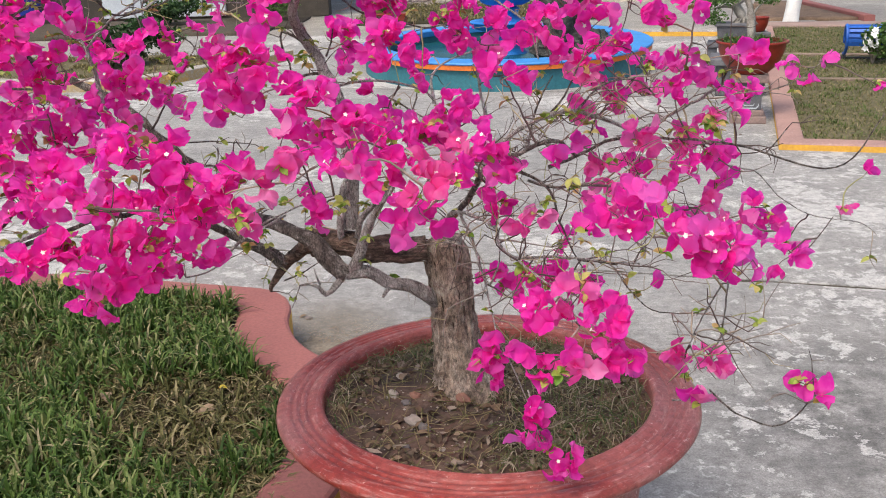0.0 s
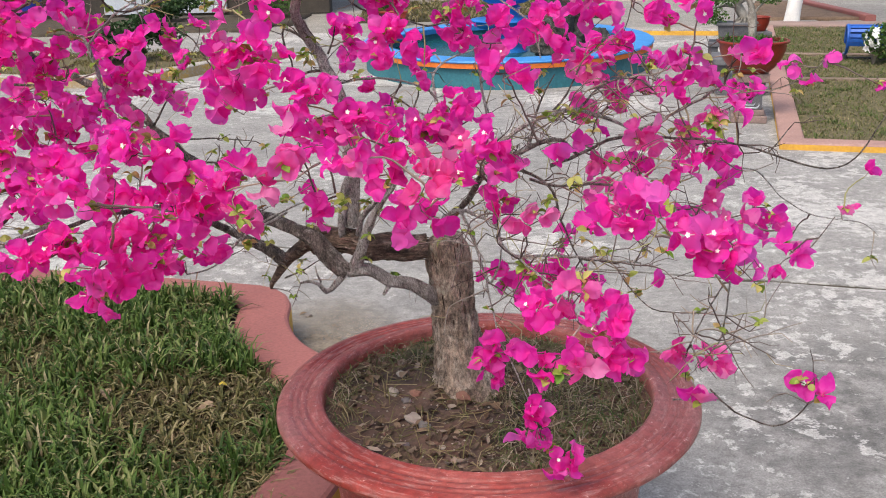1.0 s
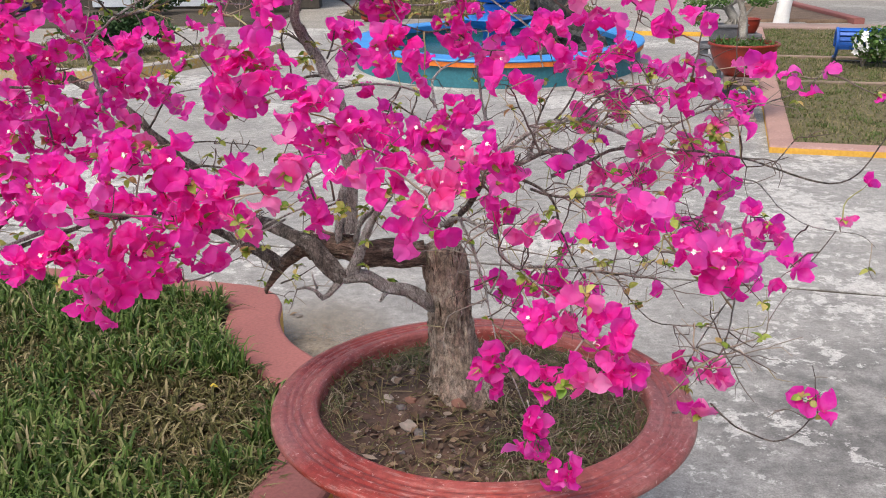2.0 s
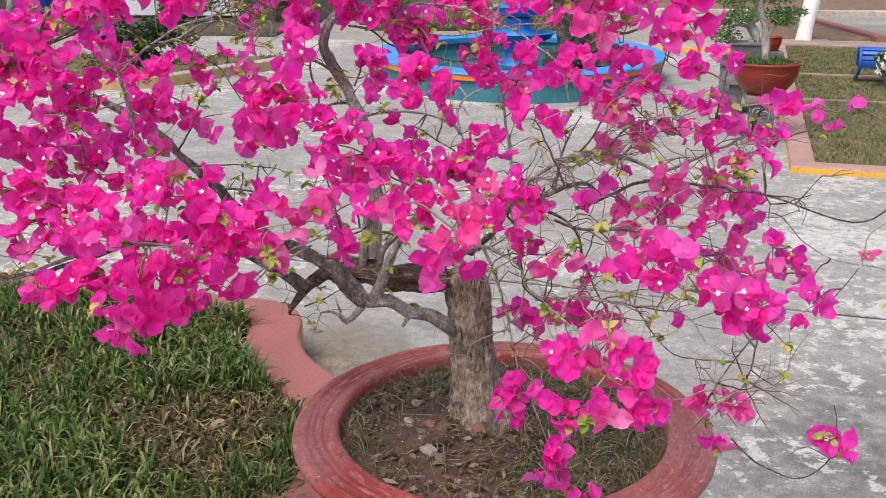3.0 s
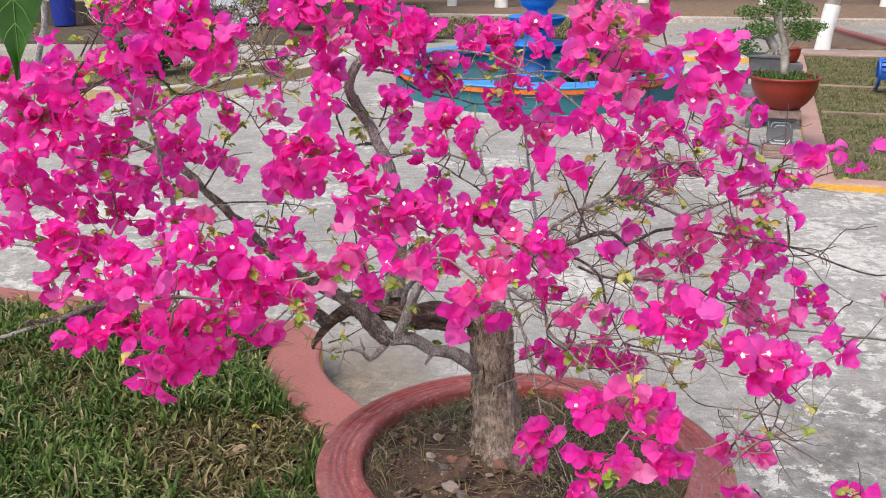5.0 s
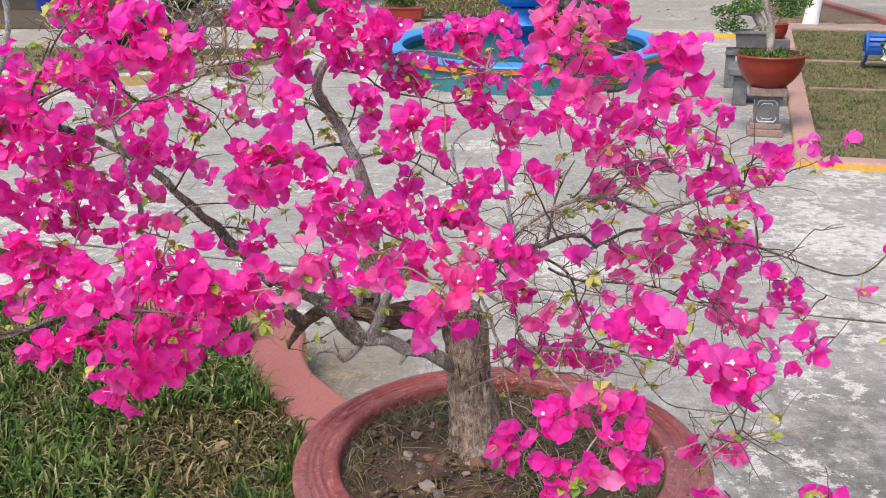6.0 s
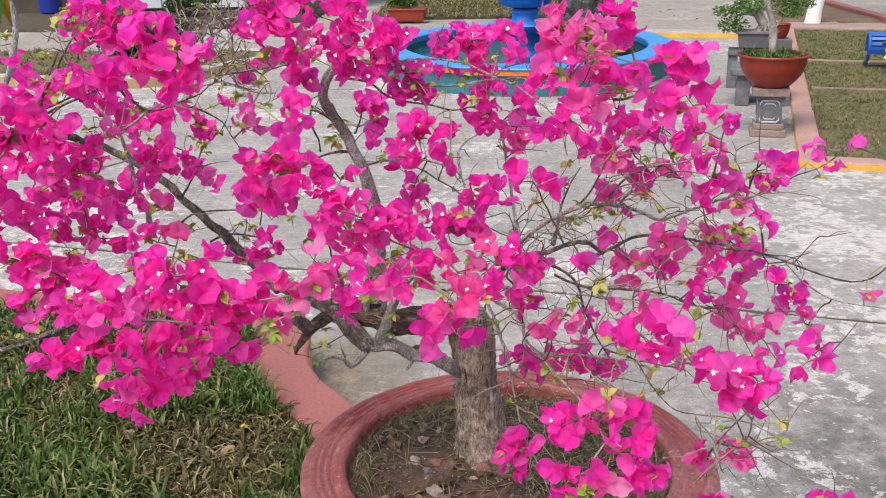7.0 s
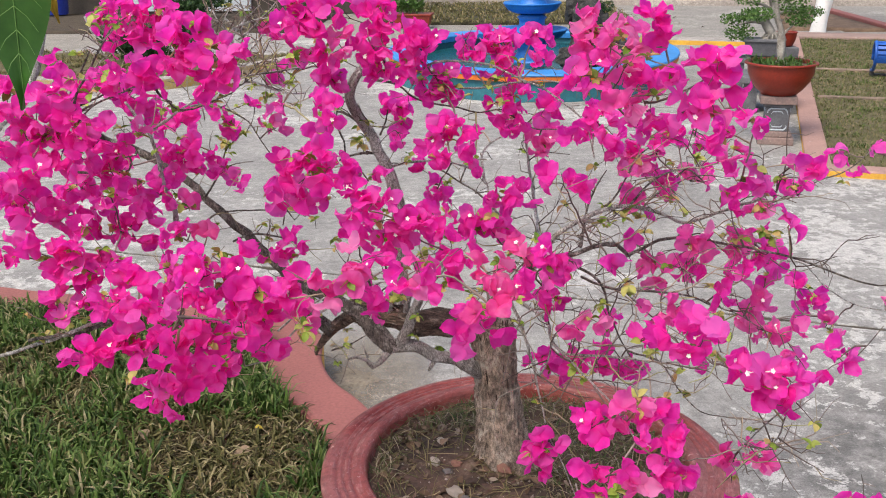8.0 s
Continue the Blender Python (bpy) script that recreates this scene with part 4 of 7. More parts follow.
bough([(0.267, 1.12, 1.177), (0.296, 1.13, 1.210), (0.323, 1.14, 1.262), (0.345, 1.14, 1.286)], 0.0022, 0.0011, "dark")  # fan rise
bough([(0.318, 1.15, 1.178), (0.371, 1.20, 1.216), (0.446, 1.30, 1.208), (0.487, 1.34, 1.173)], 0.0024, 0.0012, "dark")  # fan over
bough([(0.229, 1.05, 1.081), (0.263, 1.00, 1.083), (0.294, 0.95, 1.097), (0.345, 0.93, 1.102), (0.394, 0.96, 1.084), (0.438, 1.00, 1.053), (0.497, 1.05, 1.017), (0.533, 1.00, 1.006)], 0.0027, 0.0008, "dark")  # low fan
bough([(0.212, 1.10, 1.088), (0.246, 1.10, 1.071), (0.272, 1.10, 1.046), (0.283, 1.10, 1.005), (0.298, 1.12, 0.965), (0.327, 1.15, 0.902), (0.360, 1.15, 0.858)], 0.0031, 0.0009, "dark")  # black branch
bough([(0.073, 1.33, 0.936), (0.109, 1.20, 0.987), (0.145, 1.10, 1.004), (0.174, 1.05, 1.000), (0.179, 1.00, 0.988), (0.202, 0.98, 0.971), (0.264, 0.95, 0.980), (0.337, 0.95, 0.972), (0.409, 1.00, 0.948)], .0058, 0.0009, "grey")  # right stem
bough([(0.110, 1.16, 0.996), (0.126, 1.12, 0.974), (0.138, 1.10, 0.949), (0.153, 1.05, 0.911), (0.163, 1.00, 0.875), (0.169, 0.96, 0.852)], 0.0036, 0.0012, "grey")  # right drop
bough([(0.162, 1.04, 0.900), (0.176, 1.03, 0.935), (0.179, 1.02, 0.970)], 0.0022, 0.0012, "grey")  # drop side
bough([(0.179, 1.00, 0.983), (0.223, 0.85, 0.991), (0.258, 0.75, 0.990), (0.278, 0.70, 0.971)], 0.0022, 0.0011, "grey")  # bloom stem
bough([(0.322, 1.10, 0.922), (0.362, 1.00, 0.947), (0.385, 0.95, 0.924), (0.418, 0.92, 0.898), (0.459, 0.90, 0.899)], 0.0019, 0.0008, "dark")  # right low
bough([(0.458, 0.62, 1.054), (0.476, 0.70, 0.977), (0.512, 0.85, 0.877), (0.522, 0.95, 0.806)], .0013, .0008, "grey")  # right hang
bough([(0.459, 0.65, 1.041), (0.458, 0.75, 0.952), (0.465, 0.85, 0.866)], .0013, .0008, "grey")  # right hang b
bough([(0.637, 1.24, 1.176), (0.669, 1.30, 1.174), (0.717, 1.36, 1.173), (0.748, 1.36, 1.184), (0.784, 1.38, 1.197), (0.827, 1.42, 1.218)], 0.0018, 0.0009, "dark")  # lawn twig
bough([(0.445, 0.86, 0.766), (0.479, 0.82, 0.790), (0.499, 0.80, 0.798), (0.517, 0.77, 0.797)], 0.0016, 0.0009, "grey")  # stray
bough([(0.487, 0.80, 0.814), (0.519, 0.77, 0.792), (0.548, 0.74, 0.789), (0.574, 0.72, 0.797), (0.593, 0.70, 0.831), (0.604, 0.69, 0.864)], 0.0016, 0.0009, "dark")  # stray tip
bough([(0.168, 0.95, 0.847), (0.192, 0.94, 0.801), (0.212, 0.93, 0.755), (0.227, 0.92, 0.716)], 0.0016, 0.0009, "grey")  # drop
bough([(0.222, 0.92, 0.758), (0.231, 0.92, 0.706), (0.250, 0.92, 0.652), (0.283, 0.92, 0.625)], 0.0015, 0.0008, "grey")  # drop tip
bough([(-0.993, 1.45, 1.228), (-0.920, 1.50, 1.303), (-0.869, 1.50, 1.398), (-0.853, 1.50, 1.467), (-0.861, 1.50, 1.535)], .0085, .0060, "pale")  # far pale
bough([(-0.599, 1.00, 1.359), (-0.585, 1.00, 1.400), (-0.562, 1.00, 1.435), (-0.539, 1.00, 1.471), (-0.537, 1.05, 1.496), (-0.518, 1.08, 1.515)], 0.0025, 0.0011, "dark")  # top dark
bough([(-0.593, 1.00, 1.368), (-0.559, 1.00, 1.386), (-0.501, 0.95, 1.408), (-0.427, 0.85, 1.441)], 0.0019, 0.0010, "dark")  # top side
bough([(-0.576, 1.05, 1.518), (-0.561, 1.03, 1.498), (-0.534, 1.01, 1.485)], 0.0018, 0.0009, "pale")  # top pale
bough([(-0.647, 1.05, 1.410), (-0.626, 1.05, 1.424), (-0.589, 1.03, 1.422), (-0.550, 1.00, 1.418), (-0.525, 1.00, 1.404)], 0.0019, 0.0009, "grey")  # top left
bough([(-0.379, 1.20, 1.425), (-0.379, 1.20, 1.460), (-0.394, 1.20, 1.489), (-0.417, 1.20, 1.504)], .0026, .0012, "grey")  # dead a
bough([(-0.385, 1.20, 1.474), (-0.364, 1.20, 1.489), (-0.333, 1.20, 1.498), (-0.298, 1.20, 1.503)], .0026, .0012, "pale")  # dead b
bough([(-0.373, 1.20, 1.430), (-0.356, 1.20, 1.455), (-0.335, 1.20, 1.464)], .0026, .0012, "pale")  # dead c
bough([(-0.410, 1.12, 1.384), (-0.374, 1.12, 1.403), (-0.335, 1.12, 1.412), (-0.296, 1.12, 1.419), (-0.247, 1.12, 1.426)], 0.0022, 0.0010, "dark")  # top run
bough([(-0.424, 0.90, 1.433), (-0.426, 0.95, 1.404), (-0.424, 1.02, 1.373), (-0.390, 1.08, 1.376), (-0.361, 1.10, 1.387), (-0.336, 1.12, 1.403), (-0.285, 1.15, 1.383)], 0.0021, 0.0010, "dark")  # top run b
bough([(-0.538, 0.94, 1.048), (-0.610, 0.93, 1.022), (-0.680, 0.93, 0.996), (-0.739, 0.93, 0.977), (-0.817, 0.92, 0.955)], 0.0034, 0.0028, "grey")  # left low end
bough([(-0.379, 1.20, 1.457), (-0.389, 1.20, 1.479), (-0.403, 1.20, 1.499), (-0.411, 1.20, 1.515)], .0022, .0010, "pale")  # dead d
bough([(-0.380, 1.20, 1.463), (-0.369, 1.20, 1.484), (-0.348, 1.20, 1.503), (-0.326, 1.20, 1.524)], .0020, .0010, "pale")  # dead e
bough([(-0.371, 1.20, 1.433), (-0.346, 1.20, 1.450), (-0.325, 1.20, 1.474)], .0020, .0010, "pale")  # dead f
bough([(-0.388, 1.20, 1.472), (-0.393, 1.20, 1.494), (-0.381, 1.20, 1.515)], .0018, .0009, "pale")  # dead g
bough([(-0.378, 1.20, 1.423), (-0.362, 1.20, 1.419), (-0.337, 1.20, 1.437)], .0018, .0009, "pale")  # dead h
bough([(-0.377, 1.20, 1.429), (-0.363, 1.20, 1.454), (-0.362, 1.20, 1.482), (-0.352, 1.20, 1.506)], .0022, .0010, "pale")  # dead i
bough([(-0.369, 1.20, 1.463), (-0.340, 1.20, 1.487), (-0.315, 1.20, 1.510), (-0.298, 1.20, 1.529)], .0020, .0010, "pale")  # dead j
bough([(-0.412, 1.20, 1.473), (-0.382, 1.20, 1.478), (-0.361, 1.20, 1.468)], .0018, .0009, "pale")  # dead k
bough([(-0.390, 1.20, 1.502), (-0.376, 1.20, 1.487), (-0.361, 1.20, 1.478)], .0018, .0009, "pale")  # dead l
bough([(-0.437, 1.20, 1.517), (-0.425, 1.20, 1.493), (-0.407, 1.20, 1.475), (-0.377, 1.20, 1.434)], .0020, .0010, "pale")  # dead m
heads(0.85, 0, (-0.430, 1.459), (-0.409, 1.467), (-0.399, 1.448), (-0.377, 1.463), (-0.358, 1.456), (-0.420, 1.444), (-0.446, 1.463), (-0.389, 1.471))
heads(0.85, 0, (-0.341, 1.471), (-0.322, 1.460), (-0.306, 1.466), (-0.295, 1.449), (-0.331, 1.444), (-0.361, 1.471))
heads(0.85, 0, (-0.375, 1.512), (-0.358, 1.520), (-0.342, 1.524), (-0.339, 1.508), (-0.368, 1.496), (-0.349, 1.489), (-0.378, 1.482), (-0.325, 1.485), (-0.304, 1.500), (-0.293, 1.484))
heads(1.00, 0, (-0.540, 1.426), (-0.522, 1.422))
heads(1.14, 0, (-0.574, 1.515), (-0.585, 1.505), (-0.559, 1.519), (-0.571, 1.496), (-0.543, 1.528), (-0.535, 1.510), (-0.551, 1.500), (-0.522, 1.496), (-0.543, 1.482), (-0.563, 1.482), (-0.500, 1.528), (-0.491, 1.514), (-0.480, 1.528), (-0.498, 1.495), (-0.514, 1.481), (-0.506, 1.462), (-0.521, 1.467), (-0.560, 1.463), (-0.486, 1.467), (-0.477, 1.509), (-0.506, 1.510))
heads(1.25, 0, (-0.729, 1.409))
heads(1.30, 1, (-0.352, 1.484), (-0.337, 1.479))
heads(1.16, 0, (-0.280, 1.488), (-0.265, 1.493), (-0.262, 1.474), (-0.277, 1.464), (-0.291, 1.469))
heads(1.29, 0, (-0.324, 1.393), (-0.307, 1.400))
heads(1.15, 0, (-0.224, 1.444), (-0.205, 1.439))
heads(1.15, 0, (-0.262, 1.526), (-0.247, 1.530), (-0.244, 1.507), (-0.229, 1.516), (-0.235, 1.493), (-0.220, 1.502), (-0.226, 1.479), (-0.250, 1.484), (-0.211, 1.488), (-0.196, 1.502), (-0.205, 1.526))
heads(1.15, 1, (-0.193, 1.470), (-0.178, 1.479), (-0.174, 1.451))
heads(1.15, 0, (-0.247, 1.446), (-0.203, 1.456), (-0.194, 1.422), (-0.214, 1.413), (-0.200, 1.403))
heads(1.20, 0, (-0.149, 1.521), (-0.135, 1.512), (-0.120, 1.516), (-0.111, 1.502), (-0.126, 1.497), (-0.164, 1.523), (-0.105, 1.521))
heads(1.19, 0, (-0.115, 1.474), (-0.140, 1.470), (-0.100, 1.484), (-0.111, 1.455), (-0.126, 1.445), (-0.141, 1.441), (-0.096, 1.450), (-0.150, 1.455), (-0.137, 1.426))
heads(1.18, 0, (-0.075, 1.484), (-0.046, 1.475), (-0.066, 1.465), (-0.051, 1.456), (-0.022, 1.465), (-0.071, 1.446), (-0.081, 1.461), (-0.037, 1.451), (-0.052, 1.436), (-0.072, 1.427), (-0.057, 1.417))
heads(1.20, 0, (-0.113, 1.429), (-0.103, 1.415), (-0.084, 1.400), (-0.118, 1.410), (-0.129, 1.400))
heads(1.23, 0, (-0.030, 1.406), (-0.015, 1.401), (-0.000, 1.406), (-0.026, 1.386), (-0.011, 1.380), (0.005, 1.391), (0.020, 1.401), (0.010, 1.375), (0.004, 1.360), (-0.016, 1.365), (-0.031, 1.370), (-0.051, 1.386), (-0.040, 1.421))
heads(1.35, 0, (0.010, 1.425), (0.026, 1.441), (0.042, 1.446), (0.058, 1.446), (0.032, 1.425), (0.048, 1.425), (0.069, 1.456), (0.074, 1.435), (0.090, 1.440), (0.085, 1.419), (0.101, 1.425), (0.112, 1.414), (0.064, 1.414), (0.106, 1.440), (0.080, 1.404), (0.096, 1.398), (0.117, 1.398), (0.064, 1.388))
heads(1.20, 0, (0.133, 1.467), (0.148, 1.472), (0.162, 1.467))
heads(1.12, 0, (-0.648, 1.391), (-0.664, 1.382), (-0.640, 1.377), (-0.633, 1.391), (-0.677, 1.358), (-0.653, 1.349), (-0.685, 1.372))
heads(1.24, 0, (-0.631, 1.389), (-0.612, 1.375))
heads(1.20, 0, (-0.576, 1.369), (-0.561, 1.359), (-0.553, 1.340), (-0.573, 1.349))
heads(1.28, 0, (-0.564, 1.325), (-0.576, 1.309), (-0.583, 1.288))
heads(0.94, 0, (-0.597, 1.358), (-0.576, 1.354), (-0.550, 1.350), (-0.600, 1.333), (-0.570, 1.329), (-0.544, 1.329), (-0.599, 1.311), (-0.564, 1.307), (-0.588, 1.289), (-0.599, 1.375), (-0.543, 1.372), (-0.608, 1.345), (-0.529, 1.342), (-0.564, 1.342), (-0.584, 1.320))
heads(1.01, 0, (-0.551, 1.291), (-0.544, 1.277), (-0.582, 1.267), (-0.564, 1.258), (-0.532, 1.300), (-0.520, 1.318), (-0.558, 1.272))
heads(1.01, 1, (-0.495, 1.341))
heads(1.15, 0, (-0.569, 1.248), (-0.583, 1.257))
heads(1.45, 0, (-0.605, 1.274), (-0.586, 1.279), (-0.612, 1.256), (-0.594, 1.256), (-0.623, 1.268))
heads(1.48, 0, (-0.554, 1.288), (-0.536, 1.294), (-0.550, 1.270), (-0.567, 1.276))
heads(1.20, 0, (-0.411, 1.341), (-0.402, 1.327), (-0.393, 1.312), (-0.408, 1.312))
heads(1.38, 0, (-0.405, 1.316))
heads(1.53, 0, (-0.473, 1.239), (-0.461, 1.228))
heads(1.38, 0, (-0.492, 1.226))
heads(1.39, 0, (-0.483, 1.194), (-0.467, 1.186), (-0.454, 1.165), (-0.431, 1.160), (-0.476, 1.174))
heads(1.37, 0, (-0.531, 1.258), (-0.515, 1.250))
heads(1.34, 0, (-0.562, 1.235), (-0.546, 1.230), (-0.524, 1.225), (-0.559, 1.213), (-0.536, 1.213), (-0.555, 1.196), (-0.504, 1.192), (-0.545, 1.180), (-0.514, 1.214))
heads(1.12, 0, (-0.284, 1.362))
heads(0.97, 0, (-0.196, 1.386), (-0.170, 1.390), (-0.167, 1.371), (-0.180, 1.365))
heads(1.20, 0, (-0.202, 1.388), (-0.217, 1.397))
heads(1.33, 1, (-0.344, 1.294), (-0.356, 1.284), (-0.340, 1.273), (-0.349, 1.310))
heads(1.00, 0, (-0.197, 1.340))
heads(0.90, 0, (-0.218, 1.324), (-0.201, 1.330), (-0.179, 1.335), (-0.189, 1.313), (-0.210, 1.307), (-0.241, 1.319), (-0.163, 1.329), (-0.220, 1.282), (-0.253, 1.290), (-0.232, 1.298), (-0.198, 1.293), (-0.168, 1.308), (-0.156, 1.295), (-0.177, 1.295), (-0.147, 1.308))
heads(1.06, 0, (-0.285, 1.230), (-0.270, 1.224), (-0.289, 1.211))
heads(0.92, 0, (-0.210, 1.252), (-0.197, 1.246))
heads(1.12, 0, (-0.661, 1.217), (-0.675, 1.209), (-0.644, 1.227), (-0.653, 1.239), (-0.646, 1.209))
heads(1.19, 0, (-0.652, 1.188), (-0.635, 1.183), (-0.615, 1.192), (-0.609, 1.175))
heads(0.96, 0, (-0.619, 1.222), (-0.634, 1.215), (-0.605, 1.227), (-0.589, 1.209), (-0.627, 1.199), (-0.600, 1.195))
heads(1.21, 0, (-0.593, 1.204), (-0.603, 1.215), (-0.578, 1.199), (-0.563, 1.187))
heads(1.17, 0, (-0.530, 1.220), (-0.519, 1.193), (-0.516, 1.177), (-0.535, 1.172))
heads(1.20, 1, (-0.493, 1.173), (-0.481, 1.162))
heads(1.00, 0, (-0.545, 1.182), (-0.532, 1.172), (-0.511, 1.187), (-0.499, 1.168), (-0.493, 1.185), (-0.547, 1.205), (-0.505, 1.201), (-0.561, 1.162), (-0.578, 1.176), (-0.518, 1.163))
heads(0.92, 1, (-0.544, 1.160))
heads(0.92, 0, (-0.563, 1.205), (-0.525, 1.147), (-0.497, 1.150))
heads(0.87, 0, (-0.557, 1.153), (-0.567, 1.139), (-0.542, 1.144), (-0.551, 1.131), (-0.592, 1.134), (-0.586, 1.116), (-0.598, 1.103), (-0.603, 1.084))
heads(0.69, 0, (-0.428, 1.195), (-0.413, 1.198), (-0.398, 1.193), (-0.382, 1.202), (-0.357, 1.218), (-0.423, 1.209))
heads(0.67, 0, (-0.445, 1.183), (-0.434, 1.167), (-0.418, 1.179), (-0.407, 1.168), (-0.426, 1.152), (-0.411, 1.148), (-0.379, 1.169), (-0.356, 1.177), (-0.377, 1.184))
heads(0.98, 0, (-0.440, 1.172), (-0.426, 1.182))
heads(0.66, 0, (-0.309, 1.244), (-0.315, 1.221), (-0.289, 1.222), (-0.291, 1.238), (-0.309, 1.206))
heads(1.05, 2, (-0.416, 1.168), (-0.405, 1.158))
heads(0.73, 0, (-0.270, 1.224), (-0.268, 1.206), (-0.290, 1.206))
heads(0.70, 0, (-0.265, 1.186), (-0.284, 1.192), (-0.278, 1.170))
heads(0.88, 0, (-0.397, 1.098), (-0.411, 1.089))
heads(0.97, 0, (-0.479, 1.023), (-0.465, 1.013))
heads(0.72, 0, (-0.250, 1.180), (-0.227, 1.176), (-0.255, 1.164), (-0.238, 1.162))
heads(1.30, 0, (-0.342, 1.045), (-0.329, 1.064), (-0.348, 1.025), (-0.385, 1.029), (-0.331, 1.034), (-0.308, 1.049))
heads(0.77, 1, (-0.175, 1.183), (-0.168, 1.159), (-0.160, 1.147))
heads(0.82, 0, (-0.217, 1.148), (-0.241, 1.134), (-0.231, 1.121), (-0.217, 1.117), (-0.252, 1.125), (-0.222, 1.133))
heads(0.82, 0, (-0.286, 1.112), (-0.266, 1.113), (-0.259, 1.097), (-0.281, 1.086), (-0.265, 1.079), (-0.252, 1.062), (-0.274, 1.066), (-0.293, 1.096))
heads(0.88, 0, (-0.266, 1.023), (-0.279, 1.011), (-0.256, 1.012), (-0.301, 1.029))
heads(0.67, 0, (-0.250, 1.133), (-0.265, 1.133), (-0.256, 1.148), (-0.278, 1.151))
heads(0.84, 0, (-0.359, 1.097), (-0.341, 1.077), (-0.372, 1.070), (-0.351, 1.062), (-0.369, 1.052), (-0.338, 1.050), (-0.358, 1.036), (-0.386, 1.063), (-0.387, 1.043))
heads(0.80, 0, (-0.400, 1.057))
heads(0.93, 0, (-0.336, 0.979))
heads(0.80, 0, (-0.338, 1.026), (-0.321, 1.025), (-0.330, 1.010), (-0.370, 1.023), (-0.354, 1.015))
heads(0.86, 0, (-0.503, 1.053), (-0.514, 1.039), (-0.494, 1.039), (-0.487, 1.021), (-0.471, 1.026), (-0.474, 1.040), (-0.452, 1.036), (-0.438, 1.045), (-0.486, 1.053))
heads(0.85, 0, (-0.583, 1.034), (-0.553, 1.026), (-0.559, 1.010), (-0.535, 1.031), (-0.528, 1.015), (-0.582, 1.005), (-0.542, 1.006))
heads(0.76, 0, (-0.424, 1.027), (-0.406, 1.034), (-0.413, 1.012), (-0.396, 1.017), (-0.407, 0.990), (-0.389, 1.002), (-0.372, 1.002), (-0.394, 0.975), (-0.423, 0.989))
heads(0.95, 1, (-0.243, 1.051), (-0.230, 1.060), (-0.254, 1.065), (-0.223, 1.046))
heads(0.90, 1, (0.243, 1.461), (0.264, 1.452), (0.249, 1.444), (0.273, 1.465))
heads(0.84, 1, (0.257, 1.426), (0.246, 1.416), (0.273, 1.411))
heads(0.84, 0, (0.190, 1.469), (0.183, 1.456), (0.204, 1.461), (0.220, 1.450), (0.199, 1.445), (0.217, 1.471))
heads(0.96, 0, (0.221, 1.415))
heads(1.30, 0, (0.157, 1.427), (0.172, 1.417), (0.155, 1.410))
heads(0.87, 1, (0.205, 1.515), (0.217, 1.507), (0.210, 1.492), (0.232, 1.515))
heads(0.95, 1, (0.270, 1.511), (0.254, 1.503), (0.282, 1.502))
heads(0.84, 1, (0.241, 1.499), (0.257, 1.495), (0.269, 1.486))
heads(0.80, 0, (0.283, 1.540), (0.291, 1.525), (0.306, 1.525), (0.295, 1.511))
heads(1.35, 0, (0.117, 1.339), (0.106, 1.328), (0.133, 1.342), (0.085, 1.307), (0.101, 1.291), (0.117, 1.299), (0.133, 1.318), (0.137, 1.291), (0.112, 1.275), (0.079, 1.322))
heads(1.43, 0, (0.161, 1.319), (0.178, 1.308), (0.194, 1.314), (0.206, 1.297), (0.173, 1.286), (0.190, 1.272), (0.205, 1.325))
heads(1.15, 0, (0.225, 1.322), (0.235, 1.303), (0.216, 1.303), (0.249, 1.308), (0.253, 1.332), (0.267, 1.337), (0.277, 1.323), (0.264, 1.297), (0.293, 1.297), (0.283, 1.337))
heads(1.44, 0, (-0.121, 1.307), (-0.104, 1.310), (-0.127, 1.290), (-0.110, 1.264), (-0.116, 1.245), (-0.122, 1.230), (-0.104, 1.282), (-0.149, 1.307))
heads(1.10, 0, (-0.016, 1.330), (-0.002, 1.325), (0.012, 1.330), (-0.021, 1.311), (-0.030, 1.297), (0.008, 1.305), (0.026, 1.321))
heads(1.05, 0, (0.007, 1.288), (-0.011, 1.287), (0.026, 1.300))
heads(1.50, 0, (0.040, 1.246), (0.046, 1.228))
heads(1.27, 0, (0.025, 1.242), (0.041, 1.234), (0.052, 1.222))
heads(1.37, 1, (0.156, 1.250), (0.173, 1.245), (0.189, 1.250), (0.168, 1.231))
heads(0.96, 0, (0.162, 1.283), (0.171, 1.270), (0.197, 1.268), (0.206, 1.256), (0.218, 1.271))
heads(1.14, 1, (0.291, 1.268), (0.309, 1.242))
heads(1.10, 0, (-0.183, 1.267), (-0.169, 1.253), (-0.155, 1.243))
heads(1.14, 0, (-0.133, 1.236), (-0.121, 1.255))
heads(0.90, 0, (-0.133, 1.269), (-0.121, 1.252), (-0.104, 1.253), (-0.112, 1.239), (-0.095, 1.238), (-0.134, 1.243), (-0.082, 1.253))
heads(1.39, 0, (-0.039, 1.152), (-0.033, 1.125), (-0.022, 1.135), (-0.061, 1.188))
heads(1.23, 0, (0.100, 1.191), (0.090, 1.175), (0.111, 1.180), (0.101, 1.165))
heads(1.30, 0, (0.142, 1.160), (0.131, 1.147), (0.153, 1.147))
heads(0.94, 0, (-0.142, 1.187), (-0.125, 1.181))
heads(0.74, 1, (-0.116, 1.227), (-0.121, 1.213), (-0.110, 1.202), (-0.118, 1.189))
heads(0.82, 0, (-0.100, 1.174), (-0.084, 1.178))
heads(1.10, 0, (-0.172, 1.184), (-0.155, 1.183), (-0.128, 1.183))
